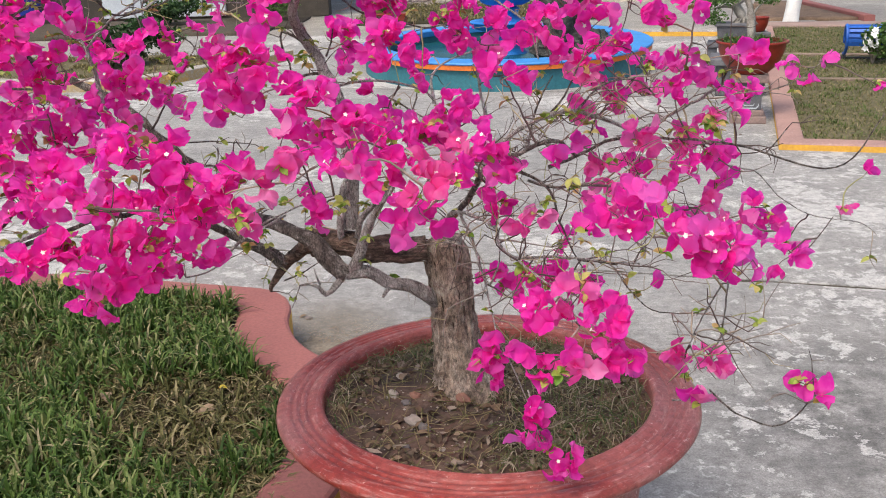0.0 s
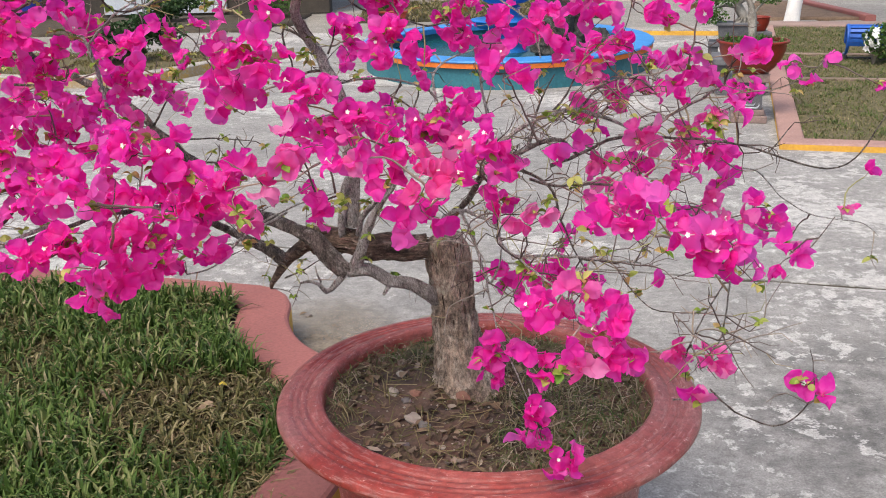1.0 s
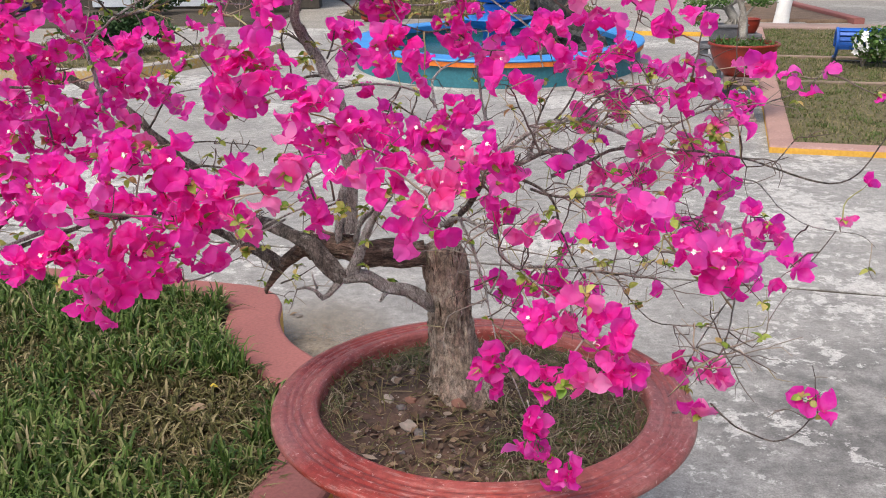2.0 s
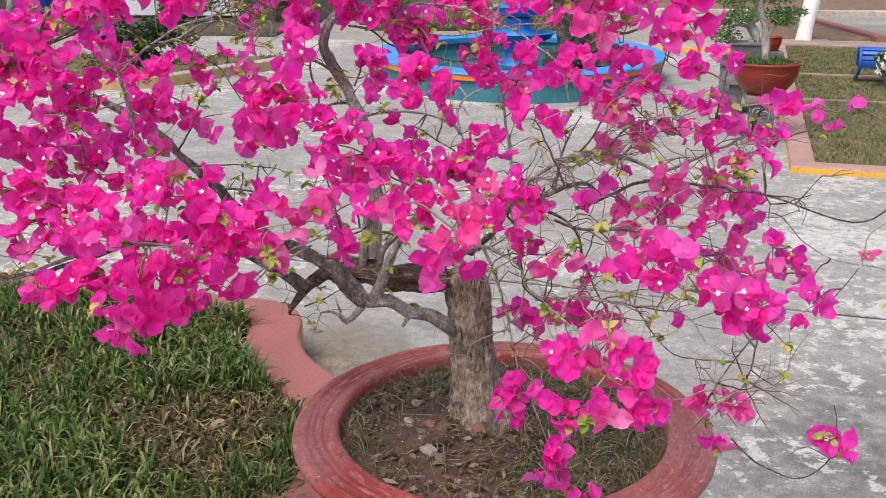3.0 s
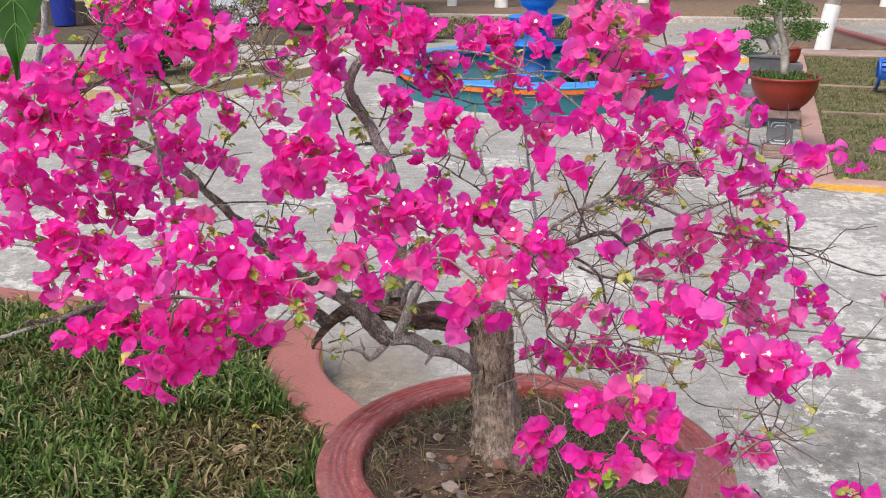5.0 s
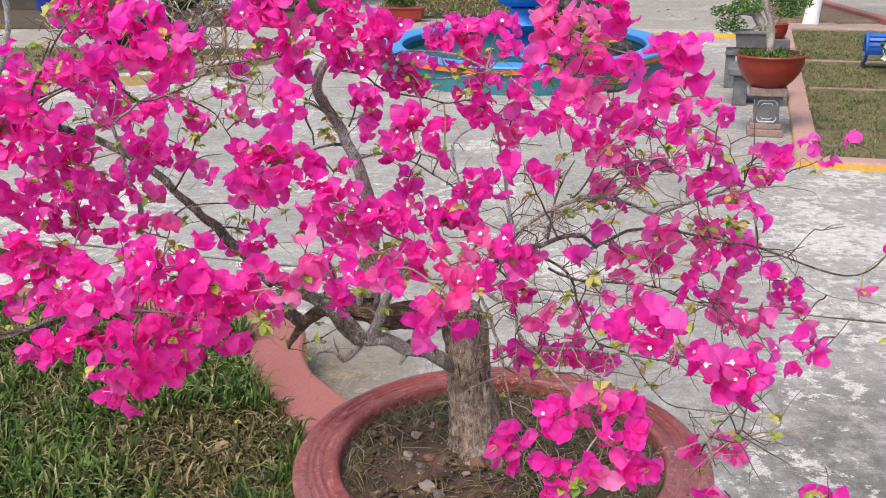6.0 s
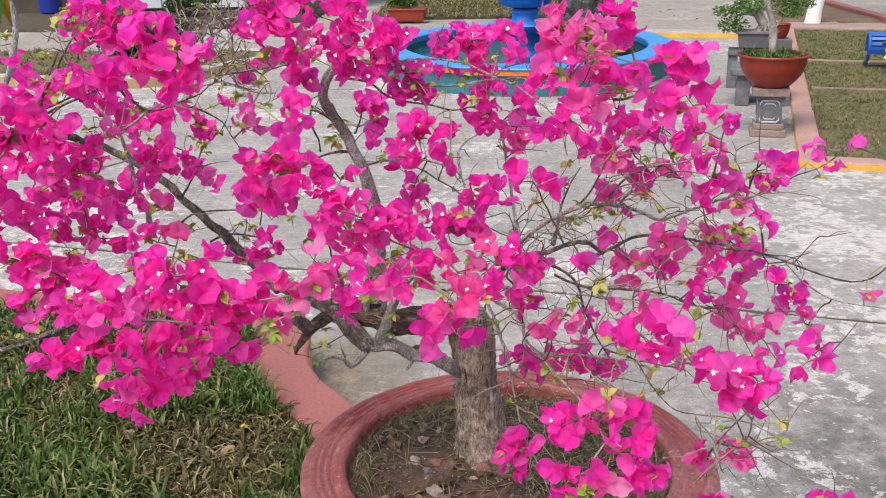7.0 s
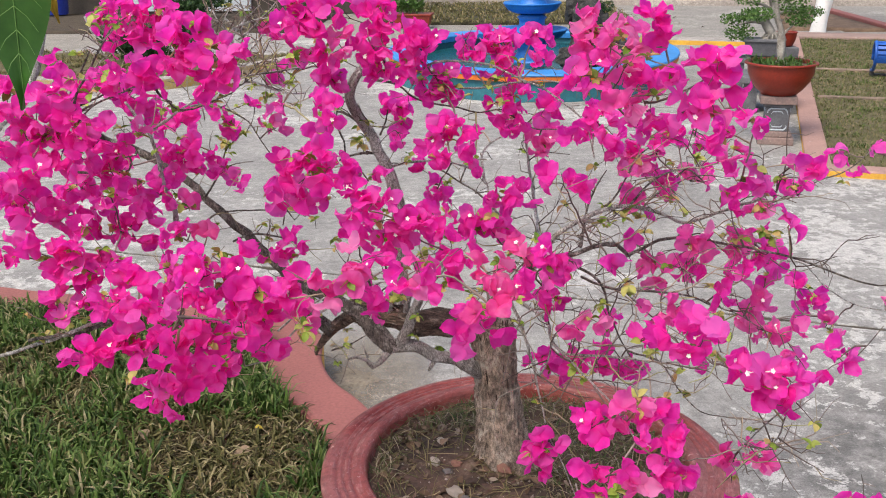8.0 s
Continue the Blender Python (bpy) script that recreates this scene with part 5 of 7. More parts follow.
heads(0.93, 0, (-0.066, 1.212), (-0.057, 1.223), (-0.070, 1.198), (-0.058, 1.188), (-0.044, 1.203), (-0.031, 1.195), (-0.022, 1.208), (-0.035, 1.219), (-0.092, 1.194), (-0.087, 1.179))
heads(1.06, 0, (-0.028, 1.157), (-0.031, 1.191), (-0.018, 1.182), (-0.016, 1.166), (0.001, 1.187))
heads(0.71, 0, (-0.040, 1.217), (-0.014, 1.215), (-0.033, 1.202), (-0.048, 1.195))
heads(0.71, 1, (-0.018, 1.196), (-0.025, 1.230))
heads(0.92, 0, (-0.014, 1.143), (-0.018, 1.125))
heads(0.92, 0, (0.008, 1.116), (-0.005, 1.107))
heads(0.93, 0, (0.012, 1.179), (0.038, 1.175), (0.012, 1.161), (0.043, 1.157), (0.017, 1.146))
heads(1.09, 0, (0.046, 1.175), (0.061, 1.169), (0.075, 1.175), (0.090, 1.170), (0.056, 1.149), (0.075, 1.155), (0.042, 1.155), (0.091, 1.150))
heads(1.25, 0, (0.100, 1.149))
heads(0.97, 2, (0.107, 1.169), (0.121, 1.164), (0.130, 1.146), (0.144, 1.152), (0.107, 1.145))
heads(0.86, 0, (0.159, 1.198), (0.172, 1.186), (0.155, 1.184), (0.164, 1.172))
heads(0.89, 2, (0.063, 1.159), (0.089, 1.160), (0.068, 1.145), (0.084, 1.145))
heads(0.81, 0, (0.119, 1.170), (0.124, 1.152), (0.108, 1.148))
heads(0.75, 2, (0.066, 1.165), (0.082, 1.162), (0.098, 1.162), (0.089, 1.149), (0.062, 1.140))
heads(1.00, 0, (0.198, 1.116), (0.208, 1.105), (0.189, 1.105))
heads(0.95, 0, (0.170, 1.115), (0.166, 1.096))
heads(1.01, 0, (0.172, 1.053), (0.178, 1.038), (0.187, 1.057))
heads(0.90, 1, (0.214, 1.068), (0.211, 1.045), (0.197, 1.057), (0.244, 1.063))
heads(0.90, 0, (0.262, 1.154))
heads(1.24, 0, (0.303, 0.911), (0.309, 0.927), (0.299, 0.892))
heads(1.01, 0, (-0.117, 1.058), (-0.112, 1.043), (-0.123, 1.033), (-0.140, 1.068))
heads(0.79, 0, (0.039, 1.118), (0.044, 1.096), (0.027, 1.095), (0.039, 1.074))
heads(0.81, 0, (0.075, 1.105), (0.067, 1.084), (0.087, 1.083))
heads(1.18, 0, (0.153, 0.860), (0.185, 0.864), (0.206, 0.857), (0.221, 0.876), (0.193, 0.841), (0.207, 0.827), (0.179, 0.880))
heads(1.17, 0, (0.242, 0.876), (0.253, 0.865), (0.273, 0.865), (0.294, 0.860), (0.315, 0.859), (0.336, 0.867), (0.326, 0.848), (0.269, 0.847), (0.342, 0.851))
heads(0.75, 0, (0.311, 1.476), (0.320, 1.459))
heads(0.86, 0, (0.372, 1.469), (0.391, 1.469), (0.412, 1.454), (0.417, 1.438), (0.393, 1.448), (0.406, 1.473))
heads(0.91, 0, (0.290, 1.441), (0.302, 1.433), (0.283, 1.425))
heads(0.91, 1, (0.292, 1.406), (0.312, 1.414), (0.309, 1.389))
heads(0.80, 0, (0.334, 1.429), (0.350, 1.430), (0.339, 1.410))
heads(0.81, 1, (0.371, 1.424), (0.377, 1.405))
heads(0.79, 0, (0.347, 1.397), (0.363, 1.378))
heads(0.98, 0, (0.433, 1.350), (0.436, 1.333))
heads(0.97, 0, (0.467, 1.367), (0.482, 1.359))
heads(0.99, 0, (0.294, 1.354), (0.308, 1.345), (0.320, 1.354), (0.334, 1.345), (0.345, 1.355))
heads(1.27, 0, (0.325, 1.274), (0.346, 1.268), (0.361, 1.275), (0.376, 1.274), (0.392, 1.269), (0.401, 1.285), (0.413, 1.274), (0.373, 1.258))
heads(1.45, 0, (0.474, 1.220), (0.491, 1.226), (0.509, 1.213), (0.516, 1.185))
heads(1.22, 1, (0.495, 1.259), (0.510, 1.265), (0.506, 1.248), (0.527, 1.254))
heads(0.99, 0, (0.455, 1.273), (0.477, 1.274), (0.465, 1.255))
heads(1.28, 1, (0.338, 1.241), (0.328, 1.230), (0.349, 1.225), (0.361, 1.214), (0.340, 1.209), (0.330, 1.188), (0.342, 1.171))
heads(1.31, 0, (0.380, 1.205), (0.396, 1.194), (0.387, 1.177), (0.403, 1.172), (0.419, 1.177))
heads(1.35, 1, (0.450, 1.187), (0.463, 1.175), (0.485, 1.170))
heads(0.97, 0, (0.445, 1.246), (0.452, 1.227))
heads(1.01, 0, (0.508, 1.253), (0.505, 1.238))
heads(0.97, 0, (0.564, 1.300), (0.570, 1.286), (0.584, 1.304))
heads(1.03, 1, (0.556, 1.275))
heads(1.24, 0, (0.610, 1.201), (0.622, 1.190), (0.640, 1.195), (0.647, 1.180))
heads(1.43, 0, (0.761, 1.209), (0.784, 1.204))
heads(1.43, 0, (0.829, 1.228))
heads(1.34, 0, (0.783, 1.189))
heads(1.42, 0, (0.944, 1.174))
heads(1.08, 0, (0.318, 1.135))
heads(1.35, 0, (0.378, 1.101))
heads(1.30, 1, (0.340, 1.136), (0.356, 1.142), (0.409, 1.142))
heads(1.28, 1, (0.583, 1.140), (0.594, 1.128), (0.568, 1.128))
heads(0.90, 0, (0.518, 1.230), (0.528, 1.216))
heads(0.99, 1, (0.392, 1.174), (0.402, 1.150), (0.417, 1.146), (0.424, 1.164))
heads(0.99, 1, (0.463, 1.169), (0.478, 1.169), (0.474, 1.150))
heads(1.08, 0, (0.521, 1.128), (0.532, 1.117), (0.545, 1.128), (0.559, 1.118), (0.528, 1.102))
heads(1.17, 0, (0.585, 1.073), (0.592, 1.056), (0.575, 1.040))
heads(1.06, 1, (0.351, 1.101), (0.338, 1.089), (0.357, 1.075), (0.370, 1.105))
heads(1.04, 0, (0.398, 1.113), (0.395, 1.098), (0.409, 1.103))
heads(0.97, 0, (0.425, 1.113), (0.449, 1.099), (0.456, 1.113), (0.445, 1.075), (0.479, 1.104), (0.481, 1.124))
heads(1.09, 1, (0.532, 1.038), (0.544, 1.027))
heads(1.45, 0, (0.717, 0.931), (0.727, 0.919))
heads(1.16, 0, (0.512, 0.979))
heads(0.90, 1, (0.337, 1.086), (0.349, 1.094), (0.359, 1.081), (0.324, 1.094))
heads(0.83, 0, (0.306, 1.071), (0.302, 1.057))
heads(0.71, 0, (0.320, 1.122), (0.332, 1.113), (0.341, 1.130), (0.360, 1.126), (0.347, 1.102), (0.362, 1.102), (0.344, 1.149), (0.376, 1.114))
heads(0.62, 0, (0.366, 1.156), (0.379, 1.134))
heads(1.14, 1, (0.553, 0.976), (0.544, 0.964), (0.573, 0.980), (0.561, 0.948))
heads(0.94, 1, (0.535, 1.029), (0.550, 1.019), (0.557, 1.033), (0.546, 1.005))
heads(0.61, 0, (0.405, 1.123), (0.396, 1.107), (0.410, 1.104), (0.420, 1.119), (0.435, 1.101), (0.444, 1.112), (0.458, 1.109))
heads(0.61, 0, (0.420, 1.089), (0.425, 1.074), (0.446, 1.074))
heads(1.48, 0, (0.744, 0.865), (0.755, 0.877), (0.775, 0.858), (0.764, 0.845), (0.778, 0.884))
heads(1.30, 1, (0.738, 0.887), (0.756, 0.875), (0.741, 0.904))
heads(0.96, 0, (0.623, 0.990), (0.647, 0.975), (0.661, 0.971), (0.627, 0.956))
heads(1.20, 0, (0.659, 0.862), (0.494, 0.841))
heads(1.30, 0, (0.886, 1.024))
heads(1.27, 1, (0.842, 0.964))
heads(0.73, 0, (0.210, 0.982), (0.230, 0.986), (0.238, 0.965), (0.222, 0.960), (0.249, 0.978), (0.257, 0.965))
heads(0.72, 1, (0.263, 1.011), (0.268, 0.989), (0.284, 1.002))
heads(0.83, 0, (0.316, 0.955), (0.314, 0.936), (0.330, 0.946), (0.326, 0.927), (0.348, 0.932))
heads(0.68, 0, (0.285, 0.973))
heads(0.71, 0, (0.323, 0.965), (0.331, 0.947), (0.343, 0.965), (0.308, 0.942), (0.318, 0.929), (0.341, 0.930), (0.327, 0.908), (0.350, 0.917), (0.358, 0.904))
heads(0.70, 0, (0.210, 0.930), (0.231, 0.917), (0.227, 0.900), (0.247, 0.913))
heads(0.67, 0, (0.261, 0.946))
heads(0.68, 1, (0.271, 0.917), (0.292, 0.909), (0.280, 0.900))
heads(0.94, 0, (0.158, 0.840), (0.149, 0.823), (0.164, 0.818), (0.144, 0.807), (0.169, 0.803), (0.159, 0.787), (0.170, 0.777), (0.160, 0.766), (0.192, 0.829))
heads(0.92, 0, (0.226, 0.732), (0.234, 0.718), (0.222, 0.706), (0.236, 0.700), (0.212, 0.674), (0.231, 0.672), (0.245, 0.661), (0.257, 0.647), (0.269, 0.633), (0.295, 0.636), (0.304, 0.625), (0.269, 0.614), (0.288, 0.614))
heads(0.88, 1, (0.447, 0.848), (0.458, 0.828), (0.466, 0.843))
heads(1.00, 1, (0.525, 0.785), (0.532, 0.768), (0.546, 0.780), (0.552, 0.764), (0.542, 0.753))
heads(0.80, 0, (0.464, 0.808))
heads(0.80, 1, (0.474, 0.791))
heads(0.69, 0, (0.584, 0.876))
heads(0.70, 0, (0.615, 0.853))
heads(0.94, 0, (-0.666, 1.414), (-0.656, 1.392), (-0.626, 1.416), (-0.615, 1.400), (-0.595, 1.413), (-0.669, 1.370), (-0.644, 1.356), (-0.682, 1.338), (-0.661, 1.328), (-0.642, 1.307), (-0.679, 1.392), (-0.623, 1.374), (-0.667, 1.347), (-0.637, 1.338), (-0.687, 1.311))
heads(0.95, 0, (-0.680, 1.255), (-0.691, 1.271), (-0.669, 1.231), (-0.653, 1.245), (-0.701, 1.236), (-0.681, 1.217))
heads(0.87, 0, (-0.661, 1.186), (-0.649, 1.175), (-0.634, 1.187), (-0.675, 1.168))
heads(0.87, 0, (-0.589, 1.075), (-0.569, 1.090), (-0.554, 1.103), (-0.547, 1.090), (-0.583, 1.183), (-0.572, 1.170), (-0.586, 1.161), (-0.561, 1.188))
heads(0.90, 0, (-0.438, 1.118), (-0.428, 1.132), (-0.440, 1.095), (-0.426, 1.105), (-0.450, 1.081), (-0.430, 1.155), (-0.444, 1.186))
heads(0.85, 0, (-0.304, 1.114), (-0.297, 1.149), (-0.367, 1.122), (-0.355, 1.113))
heads(0.93, 0, (-0.344, 1.016), (-0.331, 0.997), (-0.355, 0.992), (-0.413, 0.956), (-0.429, 0.985))
heads(0.93, 0, (-0.577, 1.405), (-0.580, 1.381), (-0.565, 1.364), (-0.516, 1.364), (-0.623, 1.331))
heads(0.90, 0, (-0.671, 1.277), (-0.655, 1.264), (-0.628, 1.295), (-0.613, 1.304), (-0.654, 1.295), (-0.633, 1.232))
heads(0.95, 0, (-0.543, 1.246), (-0.524, 1.251))
heads(0.95, 0, (-0.581, 1.438), (-0.591, 1.460), (-0.519, 1.438), (-0.503, 1.430), (-0.486, 1.425), (-0.471, 1.442), (-0.453, 1.447), (-0.445, 1.434))
V, F = trunk_mesh(TRUNK, (0.082, 0.060, 0.047, 0.043, 0.045, 0.036), 96, 2.0, 0.16, 0.0035, 0.17)
part("trunk", mesh_of("trunk", V, F, [M_TRUNK], smooth=True), tree, "thick bent trunk with rough grey-brown bark")

# loose flakes of bark on the old wood
FV, FF = [], []
for k in range(330):
    up = k % 4 == 0
    if up:
        t = rng.uniform(0.35, 0.98) * (len(TRUNK) - 1)
        a, b = Vector(TRUNK[int(t)]), Vector(TRUNK[int(t) + 1])
        p, rad = a + (b - a) * (t % 1), 0.0435
    else:
        t = rng.uniform(0.0, 0.98) * (len(OLD_LIMB) - 1)
        a, b = Vector(OLD_LIMB[int(t)]), Vector(OLD_LIMB[int(t) + 1])
        p, rad = a + (b - a) * (t % 1), 0.0255
    d = (b - a).normalized()
    n = Vector((rng.gauss(0, 1), rng.gauss(-0.5, 1), rng.gauss(0, 1)))
    n = (n - d * n.dot(d)).normalized()
    w = d.cross(n)
    l, h, lift = rng.uniform(0.005, 0.019), rng.uniform(0.0007, 0.0022), rng.uniform(0.0, 0.004)
    c = p + n * rad * rng.uniform(0.92, 1.02)
    q = [c - d * l - w * h * 0.6, c - d * l * 0.2 - w * h, c + d * l - w * h * 0.4 + n * lift, c + d * l + w * h * 0.3 + n * lift, c + d * l * 0.1 + w * h, c - d * l + w * h * 0.5]
    i0 = len(FV)
    FV += [at_tree(v) for v in q] + [at_tree(v - n * 0.0022) for v in q]
    FF += [tuple(i0 + m for m in range(6)), tuple(i0 + 11 - m for m in range(6))] + [(i0 + m, i0 + (m + 1) % 6, i0 + 6 + (m + 1) % 6, i0 + 6 + m) for m in range(6)]
part("bark_flake", mesh_of("bark_flake", FV, FF, [M_FLAKE]), tree, "peeling flakes of old bark", kind="stuff")

# twigs: each group of blossom is reached from the nearest wood, the near ones first
TV, TF = [], []


def twig(a, b, r0, r1, sag, seg=5):
    mid = (a + b) / 2 + Vector((rng.gauss(0, sag), rng.gauss(0, sag), rng.gauss(0, sag) + sag * 0.4))
    line = smooth_path([a, mid, b], 0.014)
    line = [line[0]] + [q + 0.0042 * np.array(noise.noise_vector(Vector(q * 48.0))) for q in line[1:-1]] + [line[-1]]
    tube_into(TV, TF, [at_tree(q) for q in line], r0, r1, seg, 0, 1, 0, False)
    return [Vector(q) for q in line]


def middle(ps):
    return sum(ps, Vector()) / len(ps)


todo = [(min((middle(ps) - n).length for n in NODES[::4]), k) for k, (tone, ps) in enumerate(CLUSTERS)]
HEADS, STALKS = [], []
for _, k in sorted(todo):
    tone, ps = CLUSTERS[k]
    c = middle(ps)
    hub = c + Vector((rng.uniform(-0.006, 0.006), 0.014, rng.uniform(-0.016, -0.004)))
    a = min(NODES, key=lambda n: (hub - n).length)
    d = (hub - a).length
    own = twig(a, hub, 0.0013 + 0.007 * min(d, 0.2), 0.0011, 0.11 * d)[1:]
    NODES.extend(own)
    spread = max((p - c).length for p in ps)
    # fuller clusters carry a few more heads behind the outer ones
    ps = ps + [q + Vector((rng.uniform(-0.011, 0.011), rng.uniform(0.008, 0.03), rng.uniform(-0.011, 0.011))) for q in ps if len(ps) > 3 and rng.random() < 0.2]
    for p in sorted(ps, key=lambda q: (q - hub).length):
        b = min(own[len(own) // 2:], key=lambda n: (p - n).length)
        q = twig(b, p, 0.0009, 0.0006, 0.08 * (p - b).length, 4)[1:]
        own.extend(q[:-1] if len(q) > 2 else q)
        STALKS.extend(q)
        out = (p - c) / spread if spread > 0.012 else Vector((rng.uniform(-1, 1), 0, rng.uniform(-1, 1)))
        axis = out * 0.55 + Vector((0, -0.42, 0.22)) + Vector((rng.gauss(0, 0.5), rng.gauss(0, 0.45), rng.gauss(0, 0.5)))
        HEADS.append((p, axis.normalized(), tone, rng.uniform(0.74, 1.0), rng.uniform(0, 6.28), rng.randrange(18), rng.random()))

# bare side twigs and thorns
WOOD, TIPS = list(NODES), []
for _ in range(620):
    a = WOOD[rng.randrange(len(WOOD))]
    if (a.x > 0.62 or (a.x > 0.42 and a.z < 0.96)) and rng.random() < 0.85:
        continue
    v = Vector((rng.gauss(0, 1), rng.gauss(0, 1), rng.gauss(0.15, 0.8))).normalized()
    l = rng.uniform(0.015, 0.08)
    q = twig(a, a + v * l, 0.0011, 0.0005, 0.22 * l, 4)
    TIPS.extend(q[-2:])
    if l > 0.045:
        b = q[len(q) // 2]
        twig(b, b + (v + Vector((rng.gauss(0, 1), rng.gauss(0, 1), rng.gauss(0, 1))) * 0.7).normalized() * l * 0.5, 0.0008, 0.0004, 0.004, 4)
FINE = [n for n in WOOD if 0.12 < n.x < 0.55 and n.y > 0.8 and 0.82 < n.z < 1.25]
for _ in range(170):
    a = FINE[rng.randrange(len(FINE))]
    v = Vector((rng.gauss(0.35, 0.8), rng.gauss(0, 0.6), rng.gauss(0, 0.5))).normalized()
    l = rng.uniform(0.05, 0.15)
    q = twig(a, a + v * l, 0.0015, 0.0006, 0.16 * l, 4)
    for b in (q[len(q) // 3], q[2 * len(q) // 3]):
        e = (v + Vector((rng.gauss(0, 1), rng.gauss(0, 1), rng.gauss(0, 1))) * 0.8).normalized()
        twig(b, b + e * l * rng.uniform(0.25, 0.55), 0.0009, 0.0004, 0.006, 4)
DEAD = [n for n in WOOD if -0.55 < n.x < -0.28 and n.z > 1.40 and n.y > 1.1]
for _ in range(90):
    a = DEAD[rng.randrange(len(DEAD))]
    v = Vector((rng.gauss(0, 1), rng.gauss(0, 0.5), rng.gauss(0.4, 0.8))).normalized()
    l = rng.uniform(0.02, 0.06)
    q = twig(a, a + v * l, 0.0011, 0.0006, 0.2 * l, 4)
    twig(q[len(q) // 2], q[len(q) // 2] + (v + Vector((rng.gauss(0, 0.8), rng.gauss(0, 0.5), rng.gauss(0, 0.8)))).normalized() * l * 0.6, 0.0008, 0.0004, 0.003, 4)
part("twig", mesh_of("twig", TV, TF, [M_TWIG], smooth=True), tree, "fine thorny grey-brown twigs", kind="stuff")


def bract_geo(seed):
    """Three papery bracts standing round an axis (z): broad, pointed, keeled along the midrib, wavy at the edges."""
    g = random.Random(seed)
    V, F = [], []
    spread = g.uniform(0.25, 0.95)
    for k in range(3):
        a = 2 * math.pi * k / 3 + g.uniform(-0.4, 0.4)
        L, Wd = 0.0275 * g.uniform(0.84, 1.12), 0.0152 * g.uniform(0.85, 1.15)
        tilt = spread + g.uniform(-0.3, 0.4)
        curl = g.uniform(-0.35, 1.1)
        fold = g.uniform(0.3, 2.0)
        skew = g.uniform(-0.3, 0.3)
        blunt = g.uniform(2.0, 3.8)
        hook = g.uniform(-0.6, 0.9)
        i0 = len(V)
        N, C = 9, 6
        for i in range(N + 1):
            t = math.sin(0.5 * math.pi * i / N)
            rise = min(1.0, (t / 0.40 + 0.10)) ** 0.6
            half = Wd * rise * max(0.0, 1 - max(0.0, (t - 0.32) / 0.68) ** blunt) ** 0.9 + 0.0003
            bend = tilt + curl * t + hook * max(0.0, t - 0.65) * 2
            for j in range(C + 1):
                s = (j / C - 0.5) * 2
                rag = 1 + 0.12 * noise.noise(Vector((t * 5 + seed, s * 2 + k * 5, 1))) * abs(s)
                crumple = 0.0060 * noise.noise(Vector((t * 3.2, s * 1.9, seed * 1.7 + k * 9))) + 0.0062 * noise.noise(Vector((t * 8, s * 5.0, seed + k))) * abs(s)
                out = L * t * rag
                x = out * math.sin(bend) - 0.004 * (1 - s * s) * math.cos(bend) * math.sin(math.pi * t)
                z = out * math.cos(bend) + 0.0062 * fold * abs(s) ** 1.2 * (0.4 + 0.6 * t) + crumple * (0.25 + t)
                y = half * s * rag + skew * out * t * 0.4
                V.append((x * math.cos(a) - y * math.sin(a), x * math.sin(a) + y * math.cos(a), z))
        for i in range(N):
            for j in range(C):
                q = i0 + i * (C + 1) + j
                F.append((q, q + 1, q + C + 2, q + C + 1))
    return V, F


def floret_geo(seed):
    g = random.Random(seed)
    V, F = [], []
    tube_into(V, F, [Vector((0, 0, 0)), Vector((0.001, 0, 0.007)), Vector((0.001, 0.001, 0.0135))], 0.0008, 0.0011, 5)
    c = len(V)
    V.append(Vector((0.001, 0.001, 0.0137)))
    for k in range(10):
        a = 2 * math.pi * k / 10
        r = 0.0044 if k % 2 == 0 else 0.0028
        V.append(Vector((0.001 + r * math.cos(a), 0.001 + r * math.sin(a), 0.0145)))
    for k in range(10):
        F.append((c, c + 1 + k, c + 1 + (k + 1) % 10))
    return V, F


GEO = [bract_geo(40 + k) for k in range(18)]
FLO = floret_geo(1)
HEADMESH = {(t, k): mesh_of("flower", *GEO[k], [M_BRACT[t]], smooth=True) for t in range(3) for k in range(18)}
FLOMESH = mesh_of("floret", *FLO, [M_FLORET])
HEADS.sort(key=lambda h: h[0].y)
JV, JF, JM = [], [], []
for n, (p, axis, tone, s, turn, kind, chance) in enumerate(HEADS):
    rot = axis.to_track_quat("Z", "Y").to_matrix().to_4x4() @ Matrix.Rotation(turn, 4, "Z")
    m = Matrix.Translation(at_tree(p)) @ rot @ Matrix.Scale(s, 4)
    if n < 300:
        fl = part("flower", HEADMESH[tone, kind], tree, m=m)
        if chance < 0.20:
            part("floret", FLOMESH, fl, "tiny white tubular flower")
    else:
        for (vs, fs), mi in ((GEO[kind], tone),) + (((FLO, 3),) if chance < 0.27 else ()):
            i = len(JV)
            JV += [m @ Vector(v) for v in vs]
            JF += [[i + q for q in f] for f in fs]
            JM += [mi] * len(fs)
part("blossom", mesh_of("blossom", JV, JF, M_BRACT_ALL + [M_FLORET], JM, True), tree, "papery magenta bracts with small white flowers", kind="stuff")


def leaf_geo(seed, L=0.026, W=0.0085, N=6):
    g = random.Random(seed)
    V, F = [], []
    curl = g.uniform(0.2, 0.9)
    for i in range(N + 1):
        t = i / N
        half = W * math.sin(math.pi * (t * 0.96 + 0.02)) ** 0.8 * (1.15 - 0.35 * t)
        for j, s in enumerate((-1, 0, 1)):
            V.append((L * t * math.cos(curl * t), half * s, -L * t * math.sin(curl * t) * 0.6 + abs(s) * half * 0.45))
    for i in range(N):
        for j in range(2):
            q = i * 3 + j
            F.append((q, q + 1, q + 4, q + 3))
    return V, F


